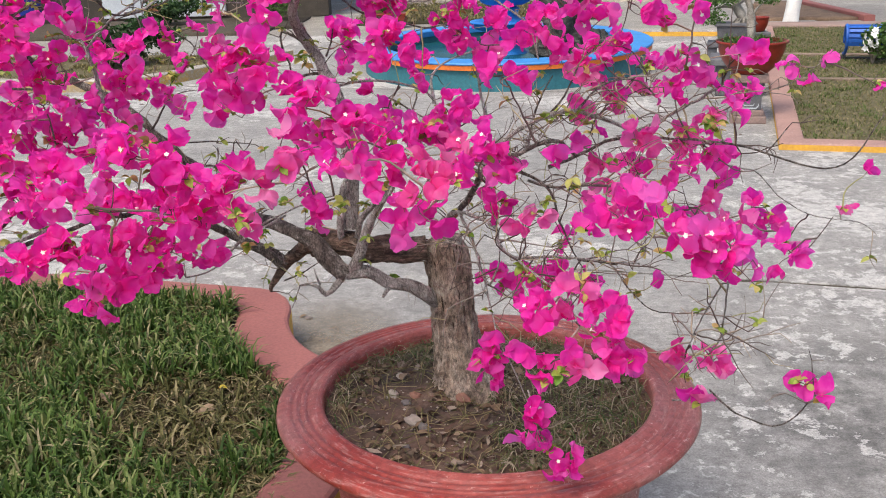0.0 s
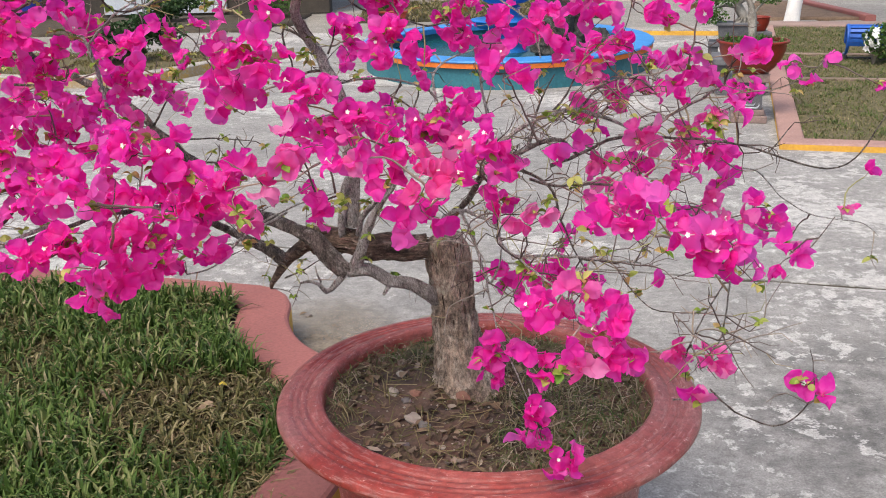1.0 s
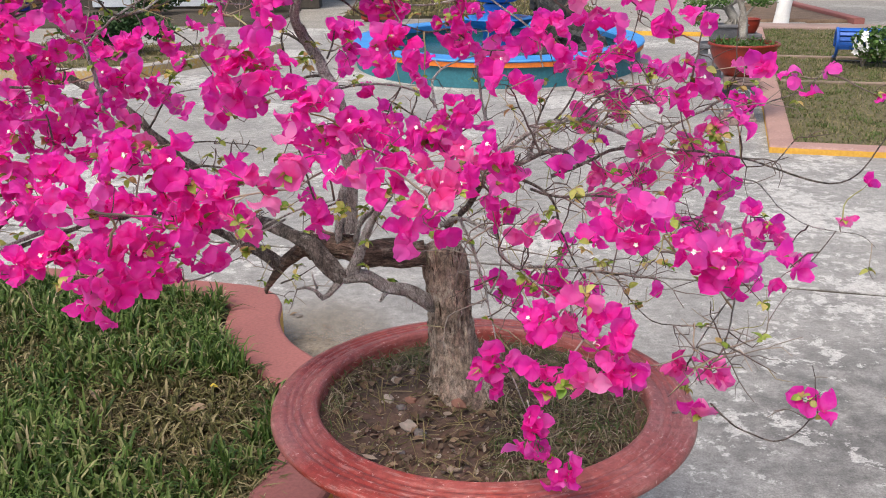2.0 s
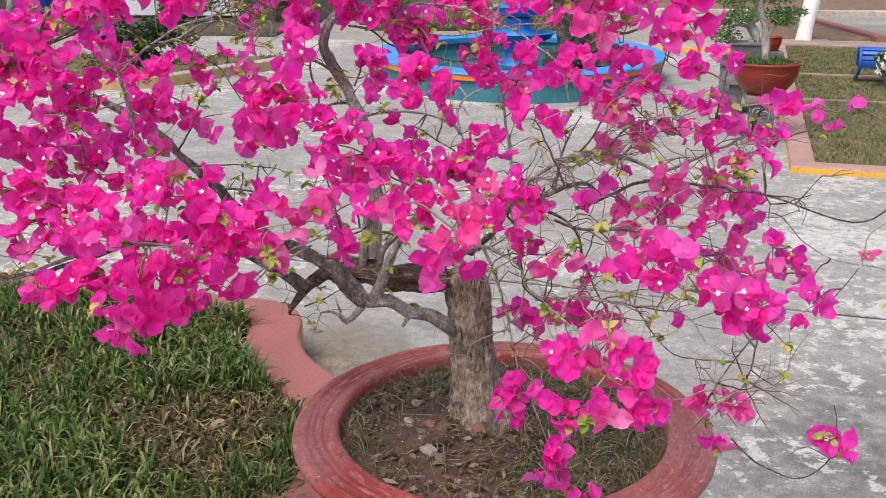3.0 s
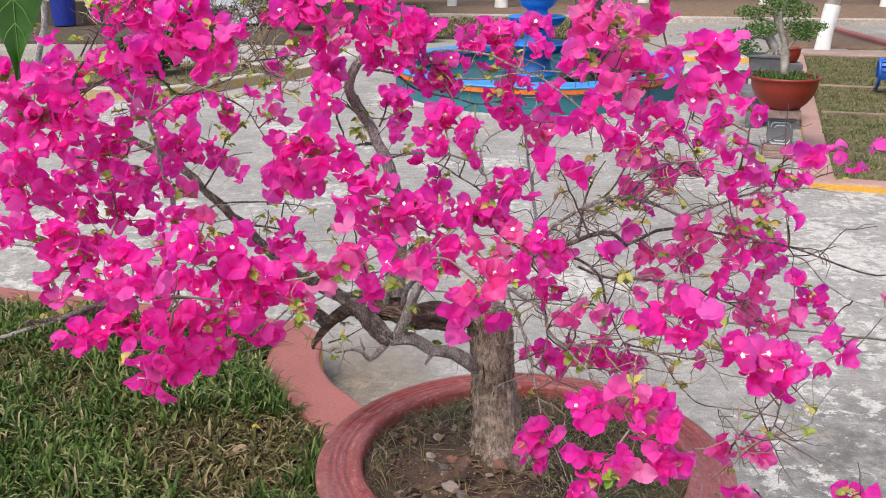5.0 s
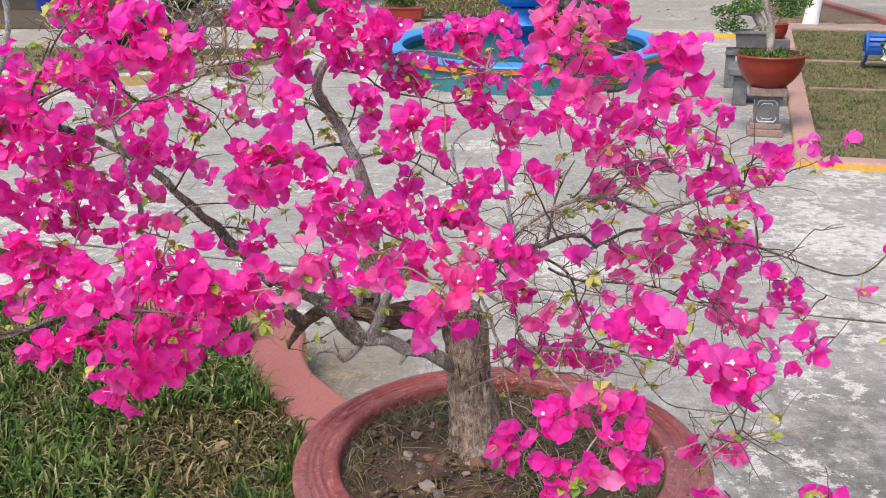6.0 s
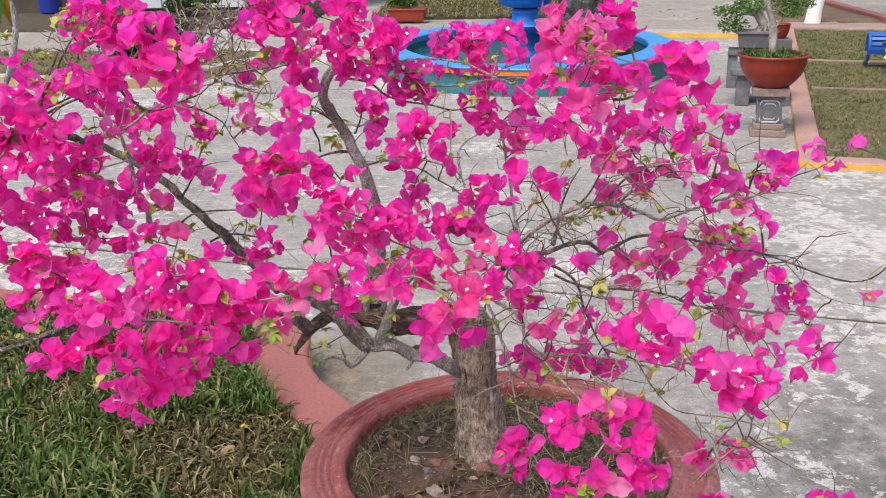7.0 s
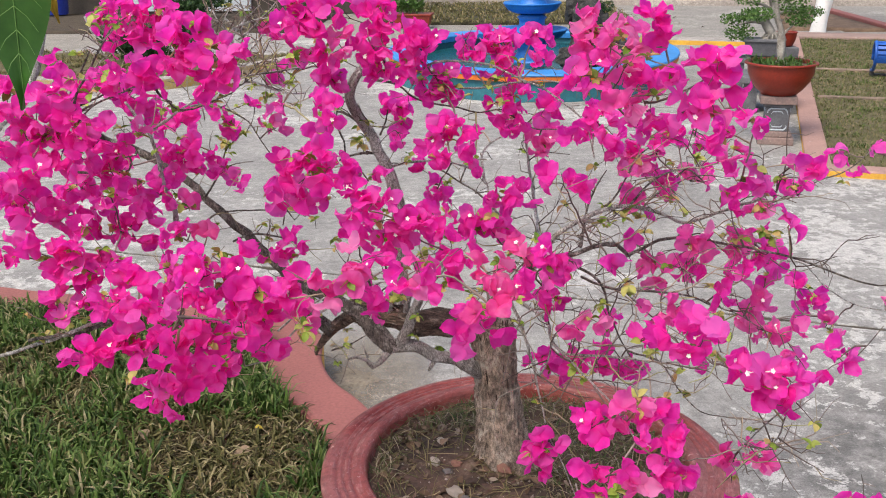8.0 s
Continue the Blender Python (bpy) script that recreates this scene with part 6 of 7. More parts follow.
LEAFMESH = [mesh_of("leaf", *leaf_geo(70 + k), [M_LEAF], smooth=True) for k in range(6)]
LV, LF = [], []
for k in range(2700):
    if k % 4 == 0:
        p = TIPS[rng.randrange(len(TIPS))] if rng.random() < 0.55 else STALKS[rng.randrange(len(STALKS))]
        way = rng.uniform(0, 6.28)
    rot = Euler((rng.uniform(-0.8, 0.8), rng.uniform(-0.9, 0.6), way + (k % 4) * 1.6 + rng.uniform(-0.5, 0.5))).to_matrix().to_4x4()
    m = Matrix.Translation(at_tree(p)) @ rot @ Matrix.Scale(rng.uniform(0.36, 0.82), 4)
    if k < 300:
        part("leaf", LEAFMESH[k % 6], tree, m=m)
    else:
        vs, fs = leaf_geo(70 + k % 6)
        LF += [[len(LV) + q for q in f] for f in fs]
        LV += [m @ Vector(v) for v in vs]
part("leafage", mesh_of("leafage", LV, LF, [M_LEAF_ALL], smooth=True), tree, "small yellow-green leaves", kind="stuff")


# ---- the right-hand bed ----
CORNER = (2.19, 6.05)
kerb("kerb_bed", [site(5.5, 0.085, 0, CORNER)[:2], site(0.085, 0.085, 0, CORNER)[:2], site(0.085, 8.1, 0, CORNER)[:2]], 0.17, 0.052, "straight kerb with faded red top and yellow face", sharp=True, top=M_KERB_PALE)
RB = [tuple(site(u, v, 0, CORNER)[:2]) for u, v in ((0.05, 0.05), (5.5, 0.05), (5.5, 8.1), (0.05, 8.1))]


def bed_z(x, y):
    return 0.03 + 0.010 * noise.noise(Vector((x * 2, y * 2, 4)))


sheet("lawn_bed", RB, bed_z, M_BEDLAWN, "patchy lawn of dry and green grass", 0.15)
M_BEDGRASS = leafy("bed_grass_blades", [(0.0, (0.10, 0.115, 0.038)), (0.5, (0.165, 0.165, 0.066)), (0.8, (0.23, 0.20, 0.10)), (1.0, (0.34, 0.28, 0.17))], 0.7, 0.15)
M_BEDGREEN = leafy("bed_green_blades", [(0.0, (0.06, 0.10, 0.025)), (0.5, (0.11, 0.16, 0.045)), (1.0, (0.19, 0.22, 0.08))], 0.6, 0.2)
blades("bed_grass", [tuple(site(u, v, 0, CORNER)[:2]) for u, v in ((0.16, 0.16), (2.2, 0.16), (3.0, 8.0), (0.16, 8.0))], 24000, 0.042, 0.0042, M_BEDGRASS, 31, bed_z, 0.9, label="patchy dry lawn grass")
blades("bed_green_grass", [tuple(site(u, v, 0, CORNER)[:2]) for u, v in ((0.16, 0.16), (2.2, 0.16), (3.0, 8.0), (0.16, 8.0))], 9000, 0.045, 0.0042, M_BEDGREEN, 33, bed_z, 0.7, label="green patches of lawn grass", clump=0.6)
M_EDGE = concrete_mat("edging_concrete", (0.42, 0.37, 0.33), (0.3, 0.26, 0.23), (0.5, 0.45, 0.4), 0.6)
for v in (3.0, 4.85):
    kerb("edging", [site(0.2, v, 0, CORNER)[:2], site(5.5, v, 0, CORNER)[:2]], 0.04, 0.062, "thin brown concrete edging across the lawn", sharp=True, top=M_EDGE_BROWN, side=M_EDGE_BROWN, painted=())
kerb("kerb_far", [site(-0.2, 8.45, 0, CORNER)[:2], site(8.5, 8.45, 0, CORNER)[:2]], 0.55, 0.05, "wide low red-painted kerb", sharp=True, top=M_KERB_DULL, side=M_KERB_DULL, painted=())


# ---- pot plants on the courtyard ----
M_GLAZE = worn("brown_red_glaze", (0.25, 0.024, 0.010), (0.19, 0.018, 0.009), (0.30, 0.045, 0.022), 0.4, 5, 60, 0.68)
M_PEDESTAL = worn("pedestal_concrete", (0.30, 0.20, 0.175), (0.17, 0.13, 0.12), (0.42, 0.33, 0.29), 0.85, 9, 70, 0.58)
M_GREYCAST = worn("grey_cast_stone", (0.15, 0.15, 0.16), (0.085, 0.085, 0.095), (0.25, 0.245, 0.24), 0.85, 8, 70, 0.6)
M_SWIRL = plain("relief_pale_blue", (0.42, 0.46, 0.50), 0.8, 0.2, 50)
M_PAD = leafy("bonsai_leaves", [(0.0, (0.045, 0.10, 0.025)), (0.5, (0.085, 0.17, 0.04)), (1.0, (0.15, 0.25, 0.07))], 0.5, 0.2)
M_DARKPAD = leafy("shrub_leaves", [(0.0, (0.02, 0.045, 0.018)), (0.6, (0.04, 0.085, 0.03)), (1.0, (0.075, 0.13, 0.045))], 0.5, 0.15)


def foliage_into(V, F, centre, size, count, leaf, seed):
    g = random.Random(seed)
    for _ in range(count):
        d = Vector((g.gauss(0, 1), g.gauss(0, 1), g.gauss(0, 1))).normalized() * g.random() ** 0.4
        p = Vector(centre) + Vector((d.x * size[0], d.y * size[1], d.z * size[2]))
        a = Euler((g.uniform(-1.1, 1.1), g.uniform(-1.1, 1.1), g.uniform(0, 6.28))).to_matrix()
        l, w = leaf * g.uniform(0.6, 1.3), leaf * 0.4 * g.uniform(0.7, 1.2)
        i = len(V)
        V += [p - a @ Vector((l / 2, 0, 0)), p + a @ Vector((0, w, w * 0.4)), p + a @ Vector((l / 2, 0, 0)), p + a @ Vector((0, -w, w * 0.4))]
        F += [(i, i + 1, i + 2), (i, i + 2, i + 3)]


def bonsai(name, label, m, trunk, r0, limbs, pads, leaf, mat=M_PAD, bark=M_GREYBARK, count=260):
    ob = thing(name, label, "tree", m)
    V, F = [], []
    tube_into(V, F, smooth_path(trunk, 0.02), r0, r0 * 0.45, 10, 0.5, 0.9, 3.0)
    for k in range(4):
        a = k * 1.6 + 0.4
        tube_into(V, F, [Vector((0, 0, 0.03)) + Vector(trunk[0]), Vector(trunk[0]) + Vector((math.cos(a) * r0 * 1.6, math.sin(a) * r0 * 1.6, 0.012)), Vector(trunk[0]) + Vector((math.cos(a) * r0 * 3, math.sin(a) * r0 * 3, -0.012))], r0 * 0.5, r0 * 0.2, 6, 0.3)
    part("trunk", mesh_of("trunk", V, F, [bark], smooth=True), ob)
    for k, l in enumerate(limbs):
        V, F = [], []
        tube_into(V, F, smooth_path(l, 0.03), r0 * 0.35, r0 * 0.14, 6, 0.3)
        part("limb", mesh_of("limb", V, F, [bark], smooth=True), ob)
    for k, (c, s) in enumerate(pads):
        V, F = [], []
        foliage_into(V, F, c, s, int(count * (s[0] * s[1] * s[2] / 0.0008) ** 0.5), leaf, k + 5)
        part("foliage", mesh_of("foliage", V, F, [mat]), ob, kind="stuff")
    return ob


# pedestal with a carved panel
PED = pose(2.255, 7.11, 0, 0, 0, -12) @ Matrix.Diagonal((0.86, 0.86, 1, 1))
ped = thing("pot_stand", "square cast pedestal with faded red mouldings and a pale carved panel", "pedestal", PED)
for name, lo, hi, mat in (("plinth", (-0.155, -0.155, 0), (0.155, 0.155, 0.055), M_PEDESTAL), ("step", (-0.13, -0.13, 0.055), (0.13, 0.13, 0.1), M_PEDESTAL),
                          ("neck", (-0.125, -0.125, 0.285), (0.125, 0.125, 0.31), M_GREYCAST), ("cap", (-0.155, -0.155, 0.31), (0.155, 0.155, 0.372), M_PEDESTAL)):
    part(name, box_mesh(name, lo, hi, mat, 0.008), ped)
bm = bmesh.new()
box(bm, (-0.105, -0.105, 0.1), (0.105, 0.105, 0.285), 0.006)
for v in bm.verts:
    k = 1 - 0.10 * math.sin(math.pi * (v.co.z - 0.1) / 0.185) + 0.05 * (0.285 - v.co.z) / 0.185
    v.co.x, v.co.y = v.co.x * k, v.co.y * k
shaft = part("shaft", bm_mesh("shaft", bm, M_GREYCAST), ped)
for side in range(4):
    V, F = [], []
    skin = lambda z: -0.106 * (1 - 0.10 * math.sin(math.pi * (z - 0.1) / 0.185) + 0.05 * (0.285 - z) / 0.185)
    for hw, z0, z1, cut in ((0.082, 0.112, 0.274, 0.02), (0.058, 0.135, 0.251, 0.022)):
        ring = [(-hw + cut, z0), (hw - cut, z0), (hw, z0 + cut), (hw, z1 - cut), (hw - cut, z1), (-hw + cut, z1), (-hw, z1 - cut), (-hw, z0 + cut)]
        for a, b in zip(ring, ring[1:] + ring[:1]):
            tube_into(V, F, [Vector((a[0] + (b[0] - a[0]) * q / 4, skin(a[1] + (b[1] - a[1]) * q / 4), a[1] + (b[1] - a[1]) * q / 4)) for q in range(5)], 0.0065, 0.0065, 5)
    tube_into(V, F, [Vector((0.012 + (0.006 + 0.0034 * t) * math.cos(t * 1.25), skin(0.193), 0.193 + (0.006 + 0.0036 * t) * math.sin(t * 1.25))) for t in np.linspace(0, 8, 32)], 0.0055, 0.0055, 5)
    part("relief", mesh_of("relief", V, F, [M_SWIRL]), shaft, "pale carved spiral in a square frame" if side == 0 else "", pose(0, 0, 0, 0, 0, 90 * side))


def bowl_pot(name, label, m, r, h, foot, mat, lip=0.02):
    ob = thing(name, label, "pot", m)
    prof = [(0.0, 0.0), (foot, 0.0), (foot + 0.01, 0.012), (foot + 0.3 * (r - foot), h * 0.16), (foot + 0.62 * (r - foot), h * 0.40), (foot + 0.82 * (r - foot), h * 0.68), (r * 0.925, h * 0.9), (r * 0.93, h * 0.92)]
    part("body", bm_mesh("body", lathe(prof, 48), mat, True), ob)
    part("lip", bm_mesh("lip", lathe([(r * 0.92, h * 0.91), (r, h * 0.93), (r * 1.005, h * 0.97), (r * 0.99, h), (r * 0.93, h), (r * 0.91, h * 0.98), (r * 0.9, h * 0.86)], 48), mat, True), ob)
    part("soil", bm_mesh("soil", lathe([(0, h * 0.90), (r * 0.5, h * 0.9), (r * 0.92, h * 0.88)], 32, 0.0), M_SOIL, True), ob)
    return ob


bowl_pot("bonsai_pot", "round brown-red glazed bonsai pot standing on a pedestal", pose(2.255, 7.11, 0.374), 0.268, 0.245, 0.13, M_GLAZE)
M_PALEBARK = worn("whitish_bark", (0.38, 0.35, 0.31), (0.2, 0.175, 0.15), (0.52, 0.5, 0.46), 0.9, 16, 90, 0.55, 0.6, 0.006)
bonsai("bonsai_tree", "small bonsai with a pale leaning trunk and trimmed green foliage", pose(2.258, 7.11, 0.598),
       [(-0.01, 0, 0), (-0.015, 0, 0.12), (-0.03, 0.0, 0.24), (-0.07, 0.0, 0.36), (-0.08, 0.0, 0.48), (-0.04, 0, 0.6)], 0.034,
       [[(-0.03, 0, 0.2), (0.06, 0.02, 0.29), (0.13, 0.0, 0.33)], [(-0.03, 0, 0.32), (-0.12, 0, 0.36), (-0.2, 0, 0.36)]],
       [((0.10, 0.0, 0.32), (0.12, 0.12, 0.045)), ((0.17, 0.05, 0.38), (0.13, 0.1, 0.05)), ((-0.2, 0.02, 0.37), (0.13, 0.12, 0.06)), ((0.02, 0, 0.5), (0.17, 0.14, 0.07)), ((-0.06, 0, 0.64), (0.15, 0.14, 0.09))], 0.024, bark=M_PALEBARK)
blades("pot_weeds", [(2.0, 6.9), (2.47, 6.9), (2.47, 7.35), (2.0, 7.35)], 300, 0.085, 0.005, M_PAD, 51, lambda x, y: 0.594, 0.7, label="green weeds round the bonsai", category="weeds",
       test=lambda x, y: math.hypot(x - 2.255, y - 7.11) < 0.225 and noise.noise(Vector((x * 9, y * 9, 1))) > -0.1)

# concrete table behind, carrying a grey trough
TAB = pose(2.60, 8.42, 0, 0, 0, -14)
tab = thing("concrete_table", "low grey concrete table with slab legs", "table", TAB)
part("top", box_mesh("top", (-0.34, -0.25, 0.27), (0.16, 0.25, 0.33), M_GREYCAST, 0.01), tab)
for x in (-0.22, 0.07):
    part("leg", box_mesh("leg", (x - 0.06, -0.2, 0), (x + 0.06, 0.2, 0.27), M_GREYCAST, 0.008), tab)
tr = thing("trough", "grey rectangular cast planter on a stone stand", "planter", pose(2.66, 9.3, 0.362, 0, 0, -14) @ Matrix.Diagonal((0.74, 0.8, 0.95, 1)))
st = thing("plant_stand", "dark grey cast stone plant stand", "stand", pose(2.64, 9.3, 0, 0, 0, -14))
part("top", box_mesh("top", (-0.21, -0.17, 0.32), (0.2, 0.17, 0.36), M_GREYCAST, 0.008), st)
for x in (-0.16, 0.15):
    part("leg", box_mesh("leg", (x - 0.045, -0.14, 0), (x + 0.045, 0.14, 0.32), M_GREYCAST, 0.008), st)
bm = bmesh.new()
box(bm, (-0.2, -0.15, 0.025), (0.2, 0.15, 0.17), 0.008)
for v in bm.verts:
    v.co.x *= 0.86 + 0.9 * v.co.z
    v.co.y *= 0.86 + 0.9 * v.co.z
part("body", bm_mesh("body", bm, M_GREYCAST), tr)
part("rim", box_mesh("rim", (-0.225, -0.175, 0.165), (0.225, 0.175, 0.19), M_GREYCAST, 0.006), tr)
for x in (-0.14, 0.14):
    part("foot", box_mesh("foot", (x - 0.03, -0.12, 0), (x + 0.03, 0.12, 0.026), M_GREYCAST, 0.004), tr)
bonsai("bonsai_tree", "spreading bonsai with pale exposed roots in a grey planter", pose(2.72, 9.3, 0.53),
       [(0.05, 0, 0), (0.02, 0, 0.08), (-0.03, 0, 0.18), (0.03, 0, 0.3), (-0.02, 0, 0.42)], 0.05,
       [[(-0.02, 0, 0.15), (-0.15, 0, 0.17), (-0.3, 0, 0.14)], [(0.0, 0, 0.2), (0.12, 0, 0.26), (0.25, 0, 0.27)], [(0.0, 0, 0.3), (-0.1, 0, 0.34), (-0.2, 0, 0.36)]],
       [((-0.27, -0.02, 0.07), (0.17, 0.13, 0.09)), ((-0.34, 0.0, 0.2), (0.14, 0.12, 0.06)), ((-0.15, -0.02, 0.24), (0.15, 0.13, 0.08)), ((0.22, 0, 0.28), (0.16, 0.13, 0.07)), ((-0.2, 0.0, 0.4), (0.2, 0.16, 0.08)), ((0.05, 0, 0.5), (0.22, 0.18, 0.09))], 0.028, count=240)
V, F = [], []
for k in range(16):
    a, g = k * 0.42 - 3.1, random.Random(k)
    tube_into(V, F, [Vector((0.05, 0, 0.08)), Vector((0.05 + 0.07 * math.cos(a), 0.06 * math.sin(a), 0.05)), Vector((0.05 + 0.13 * math.cos(a), 0.11 * math.sin(a), -0.005))], 0.012, 0.006, 5, 0.3)
part("root", mesh_of("root", V, F, [M_GREYBARK], smooth=True), bpy.data.objects["bonsai_tree.001"], "pale spreading surface roots", kind="stuff")
bowl_pot("clay_pot", "plain red clay pot among the bonsai", pose(3.15, 10.2, 0.36), 0.12, 0.15, 0.07, M_GLAZE)
part("block", box_mesh("block", (3.03, 10.08, 0.0), (3.27, 10.32, 0.358), M_GREYCAST, 0.01), label="grey concrete block carrying a clay pot", category="block")

# ---- the fountain ----
M_BLUE = worn("fountain_blue_paint", (0.02, 0.20, 0.62), (0.015, 0.15, 0.5), (0.06, 0.28, 0.68), 0.45, 5, 40, 0.66)
M_RIMBLUE = worn("rim_blue_paint", (0.05, 0.27, 0.66), (0.04, 0.22, 0.56), (0.12, 0.36, 0.7), 0.5, 5, 40, 0.66)
M_TEAL = worn("basin_teal_paint", (0.03, 0.17, 0.21), (0.022, 0.13, 0.17), (0.07, 0.22, 0.26), 0.6, 5, 40, 0.66)
M_ORANGE = worn("orange_band_paint", (0.75, 0.19, 0.02), (0.6, 0.14, 0.02), (0.8, 0.3, 0.08), 0.6, 5, 40, 0.68)
M_WATER, _nt, _b = nodes_of("pool_water", 0.22)
_b.inputs["Base Color"].default_value = (0.012, 0.075, 0.09, 1)
_b.inputs["Specular IOR Level"].default_value = 0.12
_b.inputs["IOR"].default_value = 1.33
bump(_nt, _b, noise_node(_nt, 9, 3).outputs["Fac"], 0.15, 0.01)
FC = (0.50, 10.85)
FR = 1.625
OVAL = Matrix.Diagonal((1, 1.265, 1, 1))
basin = thing("fountain", "round tiered fountain in bright blue paint with a teal basin", "fountain", pose(FC[0], FC[1], 0))
part("wall", bm_mesh("wall", lathe([(FR - 0.03, 0), (FR - 0.03, 0.20), (FR - 0.22, 0.20), (FR - 0.22, 0.0)], 96), M_TEAL), basin, "teal-painted basin wall", m=OVAL)
part("band", bm_mesh("band", lathe([(FR - 0.03, 0.20), (FR, 0.202), (FR, 0.248), (FR - 0.01, 0.25), (FR - 0.03, 0.25)], 96), M_ORANGE), basin, "orange painted band under the rim", m=OVAL)
part("rim", bm_mesh("rim", lathe([(FR + 0.005, 0.25), (FR + 0.012, 0.262), (FR + 0.005, 0.275), (FR - 0.25, 0.275), (FR - 0.26, 0.262), (FR - 0.25, 0.2)], 96), M_RIMBLUE), basin, "broad sky-blue rim", m=OVAL)
part("pool", bm_mesh("pool", lathe([(0, 0.13), (FR - 0.23, 0.13)], 64), M_WATER), basin, "still dark water", m=OVAL)
part("column", bm_mesh("column", lathe([(0.26, 0), (0.26, 0.12), (0.22, 0.16), (0.17, 0.2), (0.16, 0.3), (0.19, 0.37)], 40), M_BLUE, True), basin)
for z, r, up in ((0.48, 0.405, 0.275), (0.77, 0.325, 0.2), (0.97, 0.22, 0.14)):
    b = part("bowl", bm_mesh("bowl", lathe([(r * 0.40, z - 0.115), (r * 0.62, z - 0.105), (r * 0.84, z - 0.075), (r * 0.955, z - 0.03), (r * 0.97, z - 0.012), (r, z - 0.008), (r * 1.01, z), (r * 0.985, z + 0.012), (r * 0.9, z + 0.008), (r * 0.6, z - 0.03), (r * 0.3, z - 0.04)], 56), M_BLUE, True), basin)
    part("stem", bm_mesh("stem", lathe([(r * 0.55, z - 0.03), (r * 0.5, z + 0.02), (r * 0.36, z + 0.05), (r * 0.36, z + up * 0.4), (r * 0.42, z + up * 0.5), (r * 0.33, z + up * 0.6)], 36), M_BLUE, True), b)
part("finial", bm_mesh("finial", lathe([(0.05, 1.0), (0.07, 1.07), (0.05, 1.13), (0.02, 1.19), (0, 1.21)], 24), M_BLUE, True), basin)


def crag(size, seed, sub=4):
    bm = bmesh.new()
    bmesh.ops.create_icosphere(bm, subdivisions=sub, radius=1)
    for v in bm.verts:
        d = v.co.copy()
        n = noise.fractal(d * 1.7 + Vector((seed, 0, 0)), 0.9, 2.0, 5) + 0.25 * abs(noise.noise(d * 6 + Vector((0, seed, 0))))
        v.co = Vector((d.x * size[0], d.y * size[1], d.z * size[2])) * (1 + 0.42 * n)
    return bm


M_ROCK = worn("rockery_stone", (0.075, 0.072, 0.068), (0.025, 0.025, 0.025), (0.30, 0.29, 0.28), 0.9, 12, 40, 0.60, 0.9, 0.03)
for k, (x, y, z, s) in enumerate(((1.12, 10.35, 0.45, (0.22, 0.25, 0.36)), (1.02, 10.55, 0.78, (0.15, 0.16, 0.28)), (1.38, 10.15, 0.26, (0.2, 0.2, 0.17)), (0.98, 10.2, 0.25, (0.18, 0.16, 0.16)))):
    part("rock", bm_mesh("rock", crag(s, 3.1 * k + 1), M_ROCK), label="craggy grey rockery stone standing in the fountain's basin", m=pose(x, y, z), category="rock", group="rockery")

shrub_later = ((1.2, 10.5, 0.6), (1.0, 10.3, 0.35))

# ---- kerbs, beds and planters further back ----
M_GREYKERB = concrete_mat("kerb_concrete", (0.40, 0.36, 0.32), (0.3, 0.27, 0.24), (0.5, 0.46, 0.42), 0.62)
kerb("kerb_road", [site(-0.2, 0, 0, (1.0, 13.95))[:2], site(3.2, 0, 0, (1.0, 13.95))[:2]], 0.34, 0.075, "grey road kerb with a yellow painted face", sharp=True, top=M_GREYKERB, painted=(6,))
kerb("kerb_island", [(-7.5, 10.6), (-5.2, 9.85), (-4.2, 9.62), (-3.6, 9.62), (-3.2, 9.95), (-2.85, 10.6), (-2.45, 11.2), (-2.2, 11.9)], 0.16, 0.12, "curved kerb with a worn yellow face", top=M_GREYKERB, side=M_YELLOW_OLD, painted=(6,))
ISLE = [(-7.5, 10.7), (-5.2, 9.95), (-4.2, 9.72), (-3.65, 9.72), (-3.27, 10.0), (-2.93, 10.65), (-2.5, 11.3), (-2.3, 11.9), (-7.5, 12.3)]


def isle_z(x, y):
    return 0.08 + 0.015 * noise.noise(Vector((x * 2, y * 2, 9)))


sheet("lawn_island", ISLE, isle_z, M_BEDLAWN, "bare earth bed behind a yellow kerb", 0.12)
blades("island_grass", ISLE, 6000, 0.06, 0.006, M_DRYGRASS, 61, isle_z, 0.8, label="thin dry grass on the island bed", clump=0.5)


def shrub(name, label, at, size, count, leaf, mat, seed, stems=7):
    ob = thing(name, label, "shrub", pose(*at))
    g = random.Random(seed)
    V, F = [], []
    for k in range(stems):
        a = g.uniform(0, 6.28)
        tube_into(V, F, [Vector((0, 0, -0.02)), Vector((math.cos(a) * size[0] * 0.3, math.sin(a) * size[1] * 0.3, size[2] * 0.8)), Vector((math.cos(a) * size[0] * 0.75, math.sin(a) * size[1] * 0.75, size[2] * 1.5))], 0.012, 0.004, 5)
    part("stem", mesh_of("stem", V, F, [M_GREYBARK], smooth=True), ob)
    V, F = [], []
    for k in range(9):
        c = (g.gauss(0, 0.45) * size[0], g.gauss(0, 0.45) * size[1], size[2] * g.uniform(0.5, 1.5))
        foliage_into(V, F, c, [s * 0.5 for s in size], count // 9, leaf, seed * 10 + k)
    part("foliage", mesh_of("foliage", V, F, [mat]), ob, kind="stuff")
    return ob


